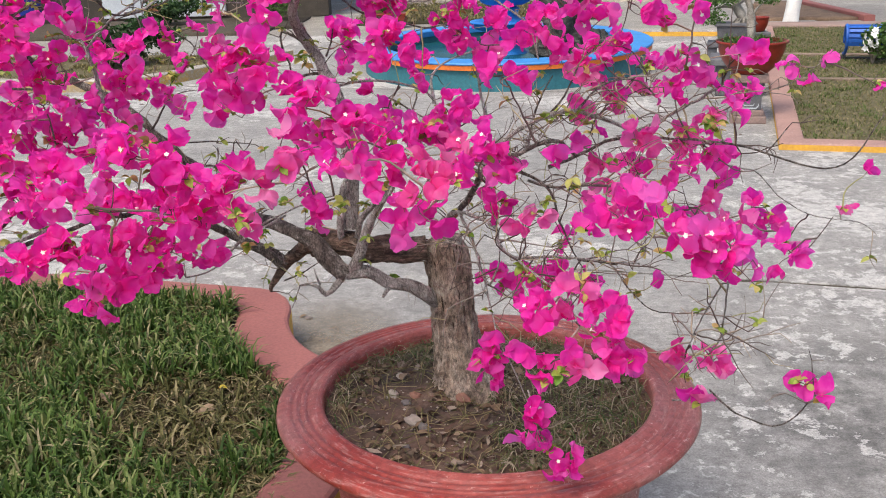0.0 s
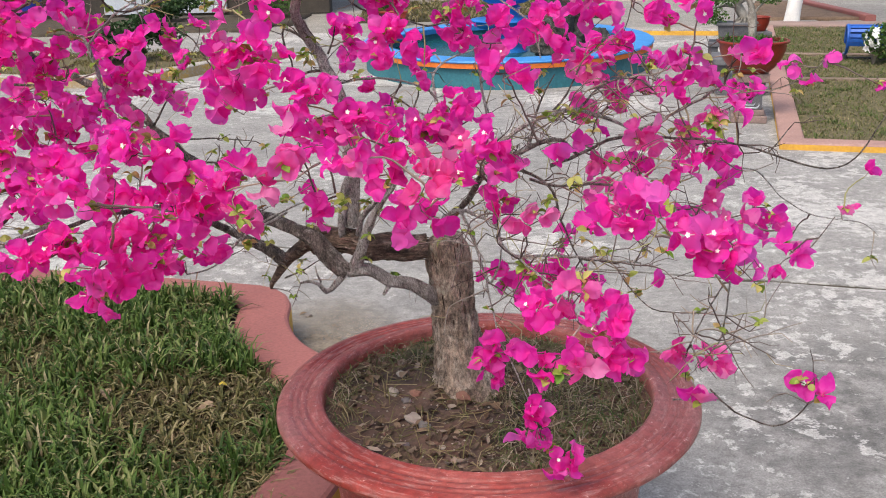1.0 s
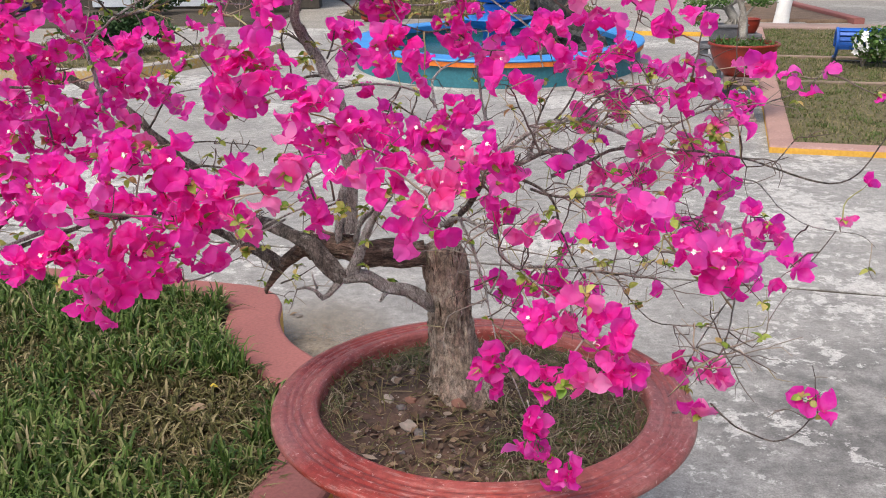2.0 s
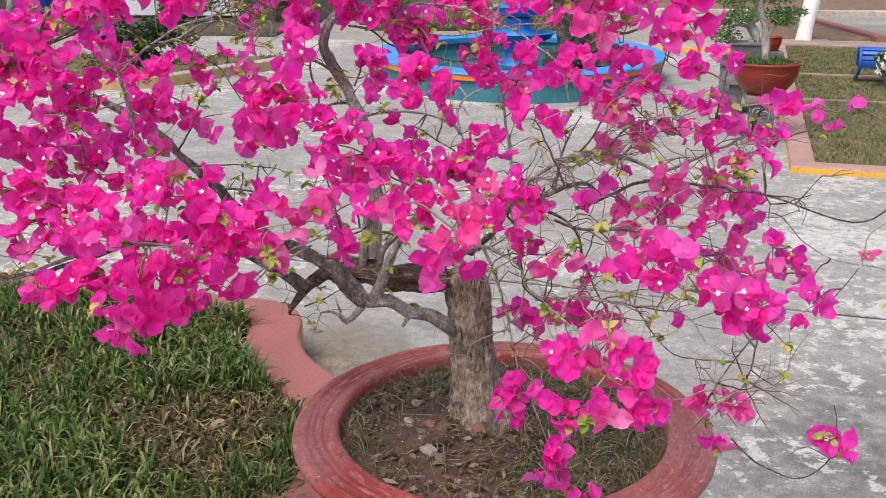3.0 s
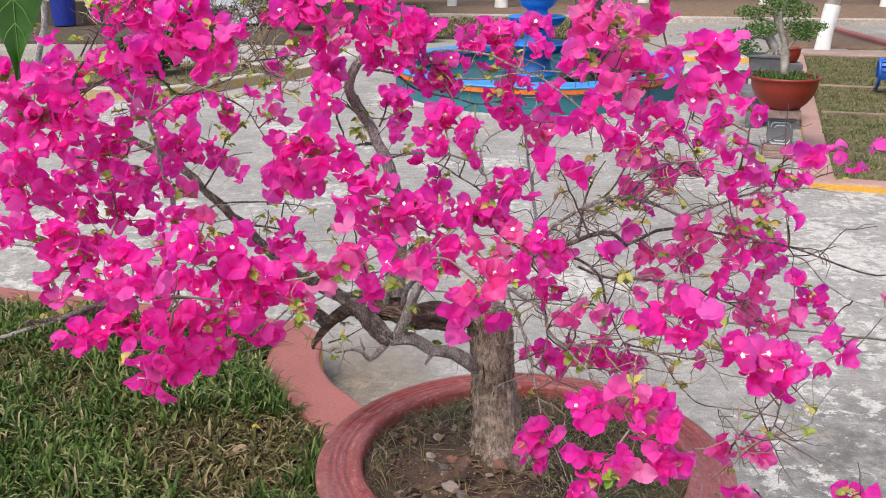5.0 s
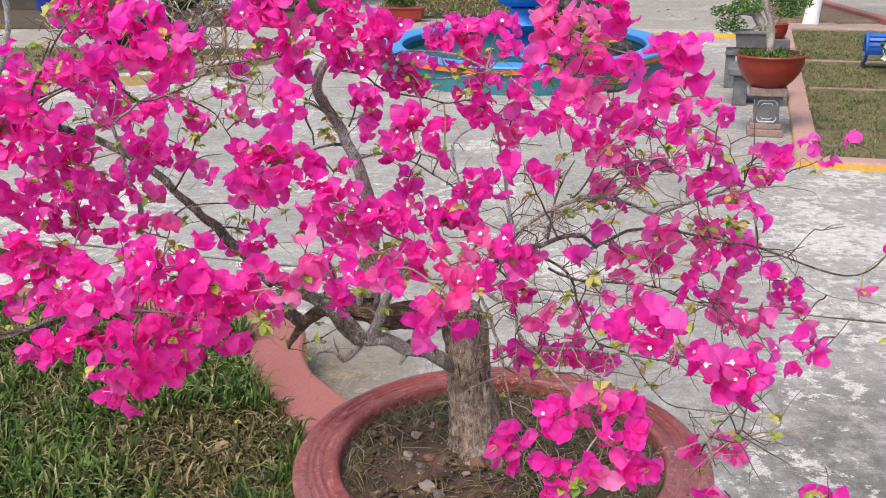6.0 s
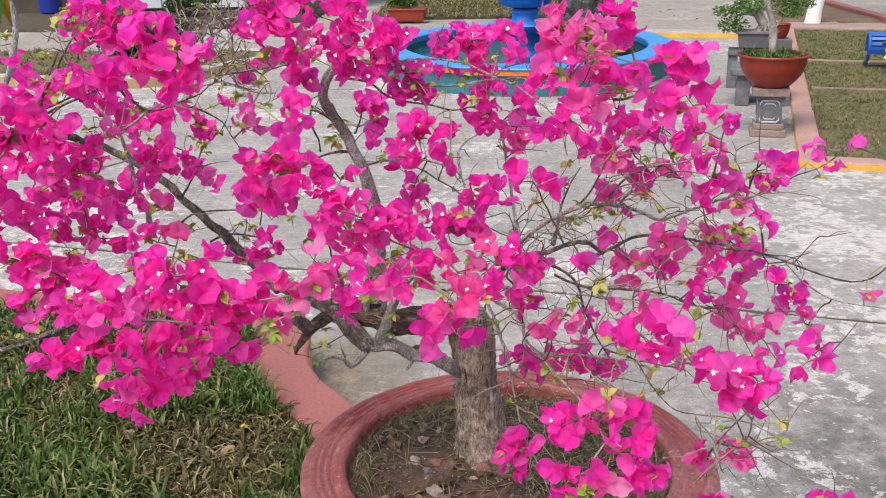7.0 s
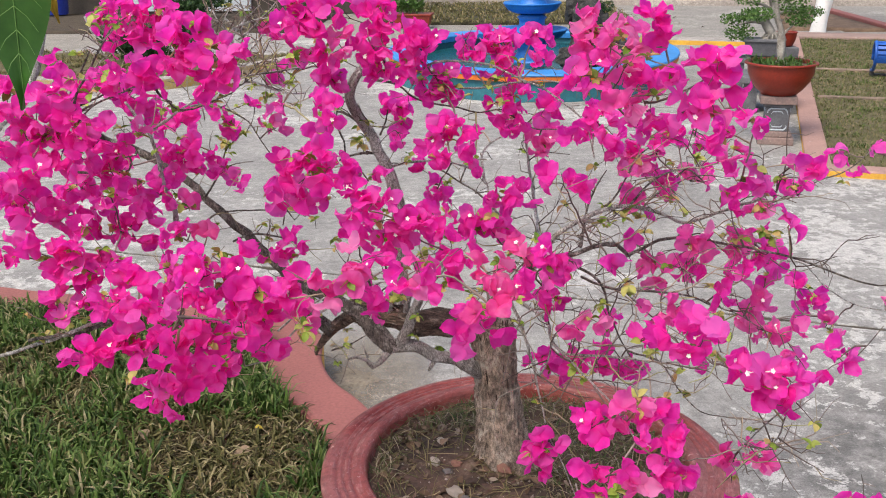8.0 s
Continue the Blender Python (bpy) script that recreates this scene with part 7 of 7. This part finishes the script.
for k, q in enumerate(shrub_later):
    shrub("fern", "small dark plant growing on the rockery", q, (0.13, 0.12, 0.12), 420, 0.04, M_DARKPAD, 41 + k, 4)
shrub("shrub", "low dark green shrub on the earth bed", (-3.95, 11.1, 0.08), (0.5, 0.45, 0.3), 2600, 0.06, M_DARKPAD, 3)
shrub("shrub", "small dark shrub beside the wall", (-5.3, 17.2, 0.0), (0.5, 0.4, 0.25), 1500, 0.07, M_DARKPAD, 4)
shrub("shrub", "dense green shrub at the path's edge", (-3.6, 17.4, 0.0), (0.6, 0.5, 0.5), 2200, 0.07, M_PAD, 5)

EARTH = [(-14, 15.2), (-6.6, 14.9), (-3.0, 15.2), (-2.6, 18.3), (-14, 18.3)]
sheet("earth_bed", EARTH, lambda x, y: 0.035 + 0.01 * noise.noise(Vector((x, y, 3))), M_DARKEARTH, "dark bare earth before a wall", 0.3, "earth")
BACK = [(-1.9, 16.3), (2.4, 16.0), (2.4, 20.2), (-1.9, 20.2)]
sheet("lawn_back", BACK, lambda x, y: 0.04 + 0.012 * noise.noise(Vector((x, y, 5))), M_LAWN, "dry brown lawn behind the fountain", 0.3)
blades("back_grass", BACK, 5000, 0.08, 0.012, M_DRYGRASS, 71, lambda x, y: 0.04, 0.7, label="dry grass on the back lawn")
FARBED = [tuple(site(u, v, 0, (4.4, 15.2))[:2]) for u, v in ((0, 0), (1.7, 0), (0.75, 3.7), (0, 3.7))]
sheet("lawn_far", FARBED, lambda x, y: 0.03, M_EARTH, "worn earth beside a red kerb", 0.2)
kerb("kerb_slant", [site(1.75, 0.0, 0, (4.4, 15.2))[:2], site(0.8, 3.75, 0, (4.4, 15.2))[:2]], 0.16, 0.08, "dark red kerb running slantwise", sharp=True, top=M_KERB, side=M_KERB, painted=())
kerb("kerb_back", [(-2.2, 20.75), (14, 19.0)], 0.3, 0.1, "pale concrete kerb along the far lawn", sharp=True, top=M_EDGE, side=M_EDGE, painted=())
FAR = [(-2.2, 20.95), (14, 19.2), (22, 40), (-6, 40)]
sheet("lawn_distance", FAR, lambda x, y: 0.05, M_EARTH, "shaded brown lawn far back", 1.0)

planter = thing("planter", "long red-painted planter trough with low plants", "planter", pose(-1.25, 15.85, 0, 0, 0, -4))
bm = bmesh.new()
box(bm, (-0.30, -0.15, 0.03), (0.30, 0.15, 0.20), 0.01)
for v in bm.verts:
    v.co.x *= 0.88 + 0.6 * v.co.z
part("body", bm_mesh("body", bm, M_GLAZE), planter)
part("rim", box_mesh("rim", (-0.32, -0.17, 0.195), (0.32, 0.17, 0.225), M_GLAZE, 0.008), planter)
for x in (-0.2, 0.2):
    part("foot", box_mesh("foot", (x - 0.04, -0.12, 0), (x + 0.04, 0.12, 0.032), M_GLAZE, 0.004), planter)
shrub("plant", "bushy green plant growing in a planter trough", (-1.3, 15.85, 0.19), (0.3, 0.15, 0.2), 700, 0.06, M_PAD, 8, 4)


# ---- trees with lime-washed trunks ----
def tree_at(name, label, at, r, lean, limed, height, seed, crown=900):
    ob = thing(name, label, "tree", pose(*at))
    pts = [Vector((0, 0, -0.05)), Vector((lean[0] * 0.25, lean[1] * 0.25, height * 0.25)), Vector((lean[0] * 0.55, lean[1] * 0.5, height * 0.5)), Vector((lean[0], lean[1], height))]
    line = smooth_path(pts, 0.12)
    cut = next(k for k, q in enumerate(line) if q[2] > limed)
    V, F = [], []
    tube_into(V, F, line, r, r * 0.5, 14, 0.25, 1, seed)
    part("trunk", mesh_of("trunk", V, F, [M_GREYBARK], smooth=True), ob)
    V, F = [], []
    tube_into(V, F, line[:cut + 1], r * 1.04, r * (1.04 - 0.5 * cut / len(line)), 14, 0.25, 1, seed, False)
    part("lime_wash", mesh_of("lime_wash", V, F, [M_WHITE], smooth=True), ob, "white lime wash round the foot")
    g = random.Random(seed)
    CV, CF = [], []
    for k in range(7):
        a = k * 0.9 + g.random()
        s = Vector(line[int(len(line) * g.uniform(0.6, 0.98))][:3])
        e = s + Vector((math.cos(a) * 1.3, math.sin(a) * 1.3, g.uniform(0.5, 1.5)))
        V, F = [], []
        tube_into(V, F, smooth_path([s, (s + e) / 2 + Vector((0, 0, 0.15)), e], 0.15), r * 0.3, r * 0.08, 6, 0.3)
        part("limb", mesh_of("limb", V, F, [M_GREYBARK], smooth=True), ob)
        for q in range(3):
            foliage_into(CV, CF, s + (e - s) * (0.5 + 0.28 * q), (0.6, 0.6, 0.4), crown // 21, 0.13, seed * 31 + k * 3 + q)
    part("crown", mesh_of("crown", CV, CF, [M_DARKPAD]), ob, kind="stuff")
    return ob


tree_at("tree", "leaning tree with a white lime-washed foot beside the lawn", (4.84, 14.55, 0), 0.115, (0.55, 0.2, 0), 0.62, 3.2, 2)
for k, (x, y, r) in enumerate(((9.3, 24.3, 0.13), (9.9, 24.8, 0.1), (0.1, 23.5, 0.16), (-1.1, 24.0, 0.12), (3.7, 25.5, 0.14), (6.6, 25.0, 0.12))):
    tree_at("tree", "distant tree with a white lime-washed foot", (x, y, 0), r, (0.15, 0.1, 0), 1.0, 3.6, 12 + k)
shrub("spiky_plant", "dark green clump of strap leaves on the far lawn", (10.4, 23.3, 0.05), (0.6, 0.5, 0.35), 900, 0.3, M_DARKPAD, 9)
for k, (x, y) in enumerate(((2.2, 27), (5.5, 28), (-4.5, 27.5), (9.0, 29), (12.5, 28), (-0.8, 28.5))):
    shrub("hedge", "dark green clipped hedge plant far back", (x, y, 0.05), (1.7, 0.7, 0.75), 2200, 0.14, M_DARKPAD, 20 + k, 5)

# ---- the blue bench and white flowers ----
M_BENCH = worn("bench_blue_paint", (0.02, 0.12, 0.50), (0.015, 0.09, 0.4), (0.05, 0.2, 0.56), 0.4, 5, 40, 0.7)
M_BLACK = plain("black_metal", (0.03, 0.03, 0.035), 0.5)
bench = thing("bench", "blue metal bench with a curved slatted back", "bench", pose(4.08, 10.22, 0, 0, 0, -14))
BACK_LINE = [(0.10, 0.20), (0.115, 0.25), (0.105, 0.31), (0.075, 0.36), (0.03, 0.39), (-0.02, 0.40), (-0.07, 0.385), (-0.11, 0.35), (-0.135, 0.30), (-0.14, 0.25), (-0.13, 0.21)]
for k, (y, z) in enumerate(BACK_LINE):
    y0, z0 = BACK_LINE[max(k - 1, 0)]
    y1, z1 = BACK_LINE[min(k + 1, len(BACK_LINE) - 1)]
    part("slat", box_mesh("slat", (0.02, -0.019, -0.005), (1.3, 0.019, 0.005), M_BENCH, 0.003), bench, m=Matrix.Translation((0, y, z)) @ Matrix.Rotation(math.atan2(z1 - z0, y1 - y0), 4, "X"))
for x in (0.02, 1.3):
    V, F = [], []
    tube_into(V, F, [Vector((x, y, z)) for y, z in BACK_LINE] + [Vector((x, -0.10, 0.16)), Vector((x, -0.04, 0.115)), Vector((x, 0.05, 0.09)), Vector((x, 0.13, 0.085))], 0.017, 0.017, 8)
    part("hoop", mesh_of("hoop", V, F, [M_BENCH], smooth=True), bench)
    part("leg", box_mesh("leg", (x - 0.016, -0.02, 0.035), (x + 0.016, 0.14, 0.085), M_BLACK, 0.004), bench)
part("foot_rail", box_mesh("foot_rail", (0.0, 0.02, 0.03), (1.32, 0.06, 0.06), M_BLACK, 0.004), bench)
M_PETAL = plain("white_petal", (0.82, 0.82, 0.80), 0.5, 0.06, 40)
plant = thing("white_flower_plant", "small shrub with white flowers beside a blue bench", "plant", pose(4.26, 9.85, 0.03))
V, F = [], []
for k in range(6):
    tube_into(V, F, [Vector((0, 0, 0)), Vector((0.05 * math.cos(k), 0.05 * math.sin(k), 0.14)), Vector((0.13 * math.cos(k), 0.1 * math.sin(k), 0.26))], 0.006, 0.003, 5)
part("stem", mesh_of("stem", V, F, [M_TWIG]), plant)
V, F = [], []
foliage_into(V, F, (0.10, 0, 0.24), (0.24, 0.18, 0.19), 620, 0.055, 3)
part("foliage", mesh_of("foliage", V, F, [M_PAD]), plant, kind="stuff")
PET = mesh_of("petals", [(0, 0, 0)] + [(0.042 * (1 if k % 2 == 0 else 0.55) * math.cos(k * math.pi / 5), 0.042 * (1 if k % 2 == 0 else 0.55) * math.sin(k * math.pi / 5), 0.008) for k in range(10)], [(0, 1 + k, 1 + (k + 1) % 10) for k in range(10)], [M_PETAL])
g = random.Random(8)
for k in range(22):
    part("flower", PET, plant, m=pose(g.uniform(-0.16, 0.10), g.uniform(-0.18, -0.02), g.uniform(0.14, 0.36), g.uniform(20, 90), g.uniform(-30, 30), g.uniform(0, 90)))

# ---- the wall at the back left ----
M_WALLY = worn("yellow_wall_paint", (0.62, 0.44, 0.16), (0.52, 0.36, 0.13), (0.68, 0.52, 0.26), 0.85, 2, 40, 0.66)
M_WALLW = worn("white_wall_paint", (0.52, 0.57, 0.62), (0.44, 0.48, 0.53), (0.74, 0.75, 0.76), 0.8, 2, 40, 0.66)
M_WALLD = worn("dark_plinth", (0.075, 0.062, 0.05), (0.045, 0.038, 0.032), (0.12, 0.105, 0.09), 0.9, 3, 40, 0.6)
house = thing("house", "low yellow building with a grey plinth and a pale panel", "house", pose(0, 0, 0))
part("wall", box_mesh("wall", (-16, 18.6, 0.45), (-2.6, 18.9, 3.6), M_WALLY, 0.01), house)
part("plinth", box_mesh("plinth", (-16, 18.52, 0), (-2.6, 18.9, 0.45), M_WALLD, 0.01), house)
part("panel", box_mesh("panel", (-6.9, 18.44, 0.06), (-4.55, 18.52, 2.3), M_WALLW, 0.01), house, "pale blue-white panel")
part("roof", box_mesh("roof", (-16.3, 17.9, 3.6), (-2.3, 24, 3.85), M_WALLD, 0.02), house)
for x in (-6.15, -5.4):
    part("joint", box_mesh("joint", (x - 0.012, 18.43, 0.06), (x + 0.012, 18.441, 2.3), M_GREYCAST, 0.0), house)
binn = thing("rubbish_bin", "dark blue plastic bin before a yellow wall", "bin", pose(-8.1, 17.95, 0.06))
part("body", bm_mesh("body", lathe([(0, 0), (0.2, 0), (0.25, 0.75), (0.235, 0.75), (0.2, 0.04)], 28), plain("bin_blue", (0.012, 0.03, 0.26), 0.4)), binn)
part("lid", bm_mesh("lid", lathe([(0.26, 0.75), (0.265, 0.79), (0.2, 0.86), (0, 0.88)], 28), plain("bin_lid_blue", (0.012, 0.03, 0.22), 0.4)), binn)
M_FARWALL = worn("far_wall", (0.22, 0.19, 0.15), (0.14, 0.12, 0.1), (0.3, 0.27, 0.22), 0.9, 1.5, 20, 0.62)
part("wall_far", box_mesh("wall_far", (-4, 33, 0), (30, 33.3, 2.6), M_FARWALL, 0.02), label="long weathered garden wall far back", category="wall", kind="structure")

# ---- the young tree at the lawn's edge, with one big leaf ----


def big_leaf_mat():
    m, nt, b = nodes_of("heart_leaf", 0.42)
    tc = nt.nodes.new("ShaderNodeTexCoord").outputs["Object"]
    n = noise_node(nt, 25, 5, 0.6, tc)
    c = ramp(nt, n.outputs["Fac"], [(0.3, (0.028, 0.095, 0.014)), (0.7, (0.055, 0.155, 0.022))]).outputs["Color"]
    nt.links.new(c, b.inputs["Base Color"])
    bump(nt, b, noise_node(nt, 160, 4, 0.6, tc).outputs["Fac"], 0.3, 0.002)
    t = nt.nodes.new("ShaderNodeBsdfTranslucent")
    nt.links.new(c, t.inputs["Color"])
    mx = nt.nodes.new("ShaderNodeMixShader")
    mx.inputs[0].default_value = 0.3
    nt.links.new(b.outputs[0], mx.inputs[1])
    nt.links.new(t.outputs[0], mx.inputs[2])
    nt.links.new(mx.outputs[0], nt.nodes["Material Output"].inputs["Surface"])
    return m


M_BIGLEAF = big_leaf_mat()
M_VEIN = plain("leaf_vein", (0.11, 0.23, 0.05), 0.5, 0.1)
SAP = Vector((-1.62, 0.42, 0.16))
sap = thing("young_tree", "slim pale-stemmed young tree with heart-shaped leaves, growing from the lawn", "tree", pose(*SAP))
for pts, r0, r1 in (([(0, 0, -0.02), (0.015, 0, 0.5), (0.0, 0, 1.0), (0.03, 0, 1.5), (0.1, 0.03, 1.75)], 0.016, 0.009),
                    ([(0.03, 0, 1.45), (-0.1, -0.1, 1.7), (-0.2, -0.2, 1.9)], 0.008, 0.004),
                    ([(0.1, 0.03, 1.75), (0.45, 0.1, 1.78), (0.8, 0.14, 1.74), (1.12, 0.16, 1.63)], 0.007, 0.0022)):
    V, F = [], []
    tube_into(V, F, smooth_path(pts, 0.03), r0, r1, 8, 0.25)
    part("stem", mesh_of("stem", V, F, [M_GREYBARK], smooth=True), sap)


def heart(L, W, seed):
    V, F = [], []
    N, C = 14, 8
    for i in range(N + 1):
        t = i / N
        half = W * (math.sin(math.pi * min(1, (1 - t) * 0.5 + 0.02) ) ** 1.0) * (1 - t ** 3.2) * (0.72 + 0.28 * min(1, t * 5)) + 0.0007
        for j in range(C + 1):
            s = (j / C - 0.5) * 2
            V.append((half * s, -0.012 * abs(s) - 0.006 * math.sin(6 * t + seed) * abs(s), -L * t + 0.02 * abs(s) * (1 - t) ** 3))
    for i in range(N):
        for j in range(C):
            q = i * (C + 1) + j
            F.append((q, q + 1, q + C + 2, q + C + 1))
    return V, F


def vein_set(L, W):
    V, F = [], []
    tube_into(V, F, [Vector((0, -0.001, 0.01)), Vector((0, -0.001, -L * 0.5)), Vector((0, -0.001, -L))], 0.0011, 0.0004, 5)
    for k in range(5):
        z = -L * (0.04 + 0.15 * k)
        for s in (-1, 1):
            tube_into(V, F, [Vector((0, -0.001, z)), Vector((s * W * 0.4 * (1 - 0.14 * k), -0.0055, z - L * 0.06)), Vector((s * W * 0.78 * (1 - 0.16 * k), -0.0105, z - L * 0.15))], 0.0006, 0.0002, 4)
    return V, F


LEAF_AT = Vector((-0.449, 0.56, 1.633))
lf = part("leaf", mesh_of("leaf", *heart(0.175, 0.050, 1), [M_BIGLEAF], smooth=True), sap, "large glossy heart-shaped green leaf", Matrix.Translation(LEAF_AT - SAP) @ pose(0, 0, 0, 4, 3, 8))
part("vein", mesh_of("vein", *vein_set(0.175, 0.050), [M_VEIN]), lf)
V, F = [], []
tube_into(V, F, [Vector((-0.50, 0.58, 1.79)), Vector((-0.47, 0.565, 1.72)), LEAF_AT], 0.0016, 0.0012, 6)
part("leaf_stalk", mesh_of("leaf_stalk", [v - SAP for v in V], F, [M_VEIN]), sap)
part("leaf", mesh_of("leaf", *heart(0.08, 0.016, 3), [leafy("yellow_leaf", [(0, (0.5, 0.36, 0.05)), (1, (0.5, 0.36, 0.05))], 0.5, 0.3, True)], smooth=True), sap, "small yellowed leaf", Matrix.Translation(Vector((-0.433, 0.58, 1.630)) - SAP) @ pose(0, 0, 0, 5, -14, 30))

# ---- fallen leaves and petals ----
M_DRYLEAF = leafy("dry_leaf", [(0.0, (0.10, 0.06, 0.038)), (0.5, (0.18, 0.12, 0.075)), (1.0, (0.29, 0.21, 0.14))], 0.8, 0.1, True)
M_YELLEAF = leafy("fallen_yellow", [(0.0, (0.55, 0.42, 0.05)), (1.0, (0.6, 0.45, 0.08))], 0.6, 0.2, True)
DRY = [mesh_of("dry_leaf", *leaf_geo(90 + k, 0.06, 0.017), [M_DRYLEAF], smooth=True) for k in range(4)]
YEL = mesh_of("yellow_leaf", *leaf_geo(99, 0.03, 0.011), [M_YELLEAF], smooth=True)
g = random.Random(77)
for x, y in ((-0.98, 2.08), (-0.80, 2.28), (-0.62, 1.98), (-0.97, 1.80), (-0.86, 1.72), (-0.72, 2.05), (-1.2, 2.3), (-0.55, 1.62), (-1.25, 2.62), (-0.78, 1.55)):
    part("dry_leaf", DRY[g.randrange(4)], label="curled dry brown leaf lying on the lawn", m=pose(x, y, lawn_z(x, y) + 0.04, g.uniform(-20, 20), g.uniform(-20, 20), g.uniform(0, 360)), category="leaf", group="dry leaves on the lawn")
for x, y in ((-0.80, 1.81), (-0.64, 2.1)):
    part("yellow_leaf", YEL, label="small yellow leaf lying on the lawn", m=pose(x, y, lawn_z(x, y) + 0.045, 8, 5, g.uniform(0, 360)), category="leaf", group="yellow leaves on the lawn")
for k in range(170):
    a, r = g.uniform(0.6, 6.28), 0.32 * math.sqrt(g.random())
    x, y = POT.x + r * math.cos(a), POT.y + r * math.sin(a)
    part("dry_leaf", DRY[g.randrange(4)], label="small dry leaf lying on the pot's soil", m=pose(x, y, potted(x, y) + 0.006, g.uniform(-15, 15), g.uniform(-15, 15), g.uniform(0, 360)) @ Matrix.Scale(g.uniform(0.25, 0.6), 4), category="leaf", group="dry leaves on the soil")

for x, y, s in ((2.05, 6.55, 0.5), (2.98, 16.9, 1.2), (3.25, 17.2, 1.4), (3.1, 16.2, 1.0), (2.6, 17.5, 1.2), (3.4, 15.6, 1.1), (-0.56, 3.16, 0.6), (-0.43, 3.02, 0.5), (1.5, 2.4, 0.45), (0.9, 4.6, 0.6)):
    part("dry_leaf", DRY[g.randrange(4)], label="dry brown leaf lying on the concrete", m=pose(x, y, 0.012 * s, g.uniform(-10, 10), g.uniform(-8, 8), g.uniform(0, 360)) @ Matrix.Scale(s, 4), category="leaf", group="dry leaves on the concrete")

# sandy dirt washed up in the bay of the kerb, thinning out over the concrete
def dirt_film():
    m = soil_mat("sandy_dirt", (0.215, 0.172, 0.122), (0.30, 0.255, 0.20), (0.15, 0.115, 0.078))
    nt = m.node_tree
    b = nt.nodes["Principled BSDF"]
    tc = nt.nodes.new("ShaderNodeTexCoord").outputs["Object"]
    mp = nt.nodes.new("ShaderNodeMapping")
    mp.inputs["Scale"].default_value = (2.6, 1.65, 1.0)
    nt.links.new(tc, mp.inputs["Vector"])
    far = nt.nodes.new("ShaderNodeVectorMath")
    far.operation = "LENGTH"
    nt.links.new(mp.outputs["Vector"], far.inputs[0])
    clump = noise_node(nt, 9, 6, 0.7, tc)
    total = nt.nodes.new("ShaderNodeMath")
    total.operation = "MULTIPLY_ADD"
    nt.links.new(clump.outputs["Fac"], total.inputs[0])
    total.inputs[1].default_value = 1.3
    nt.links.new(far.outputs["Value"], total.inputs[2])
    thin = ramp(nt, total.outputs[0], [(0.62, (0.92, 0.92, 0.92)), (0.98, (0.46, 0.46, 0.46)), (1.0, (0.44, 0.44, 0.44))]).outputs["Color"]
    edge = ramp(nt, far.outputs["Value"], [(0.55, (1, 1, 1)), (0.95, (0, 0, 0))]).outputs["Color"]
    cover = mix(nt, 1.0, thin, edge, "MULTIPLY")
    clear = nt.nodes.new("ShaderNodeBsdfTransparent")
    mx = nt.nodes.new("ShaderNodeMixShader")
    nt.links.new(cover, mx.inputs[0])
    nt.links.new(clear.outputs[0], mx.inputs[1])
    nt.links.new(b.outputs[0], mx.inputs[2])
    nt.links.new(mx.outputs[0], nt.nodes["Material Output"].inputs["Surface"])
    return m


V, F = [(0, 0, 0.002)], []
for k in range(48):
    a = 2 * math.pi * k / 48
    V.append((0.37 * math.cos(a), 0.59 * math.sin(a), 0.0))
for k in range(48):
    F.append((0, 1 + k, 1 + (k + 1) % 48))
part("dirt", mesh_of("dirt", V, F, [dirt_film()], smooth=True), label="thin film of sandy dirt on the concrete", m=pose(-0.46, 2.80, 0.005), category="dirt", kind="structure")
part("stone", bm_mesh("stone", pebble(31, 0.016), M_STONE_D), label="dark pebble lying on the concrete beside the kerb", m=pose(-0.55, 3.13, 0.006), category="stone")
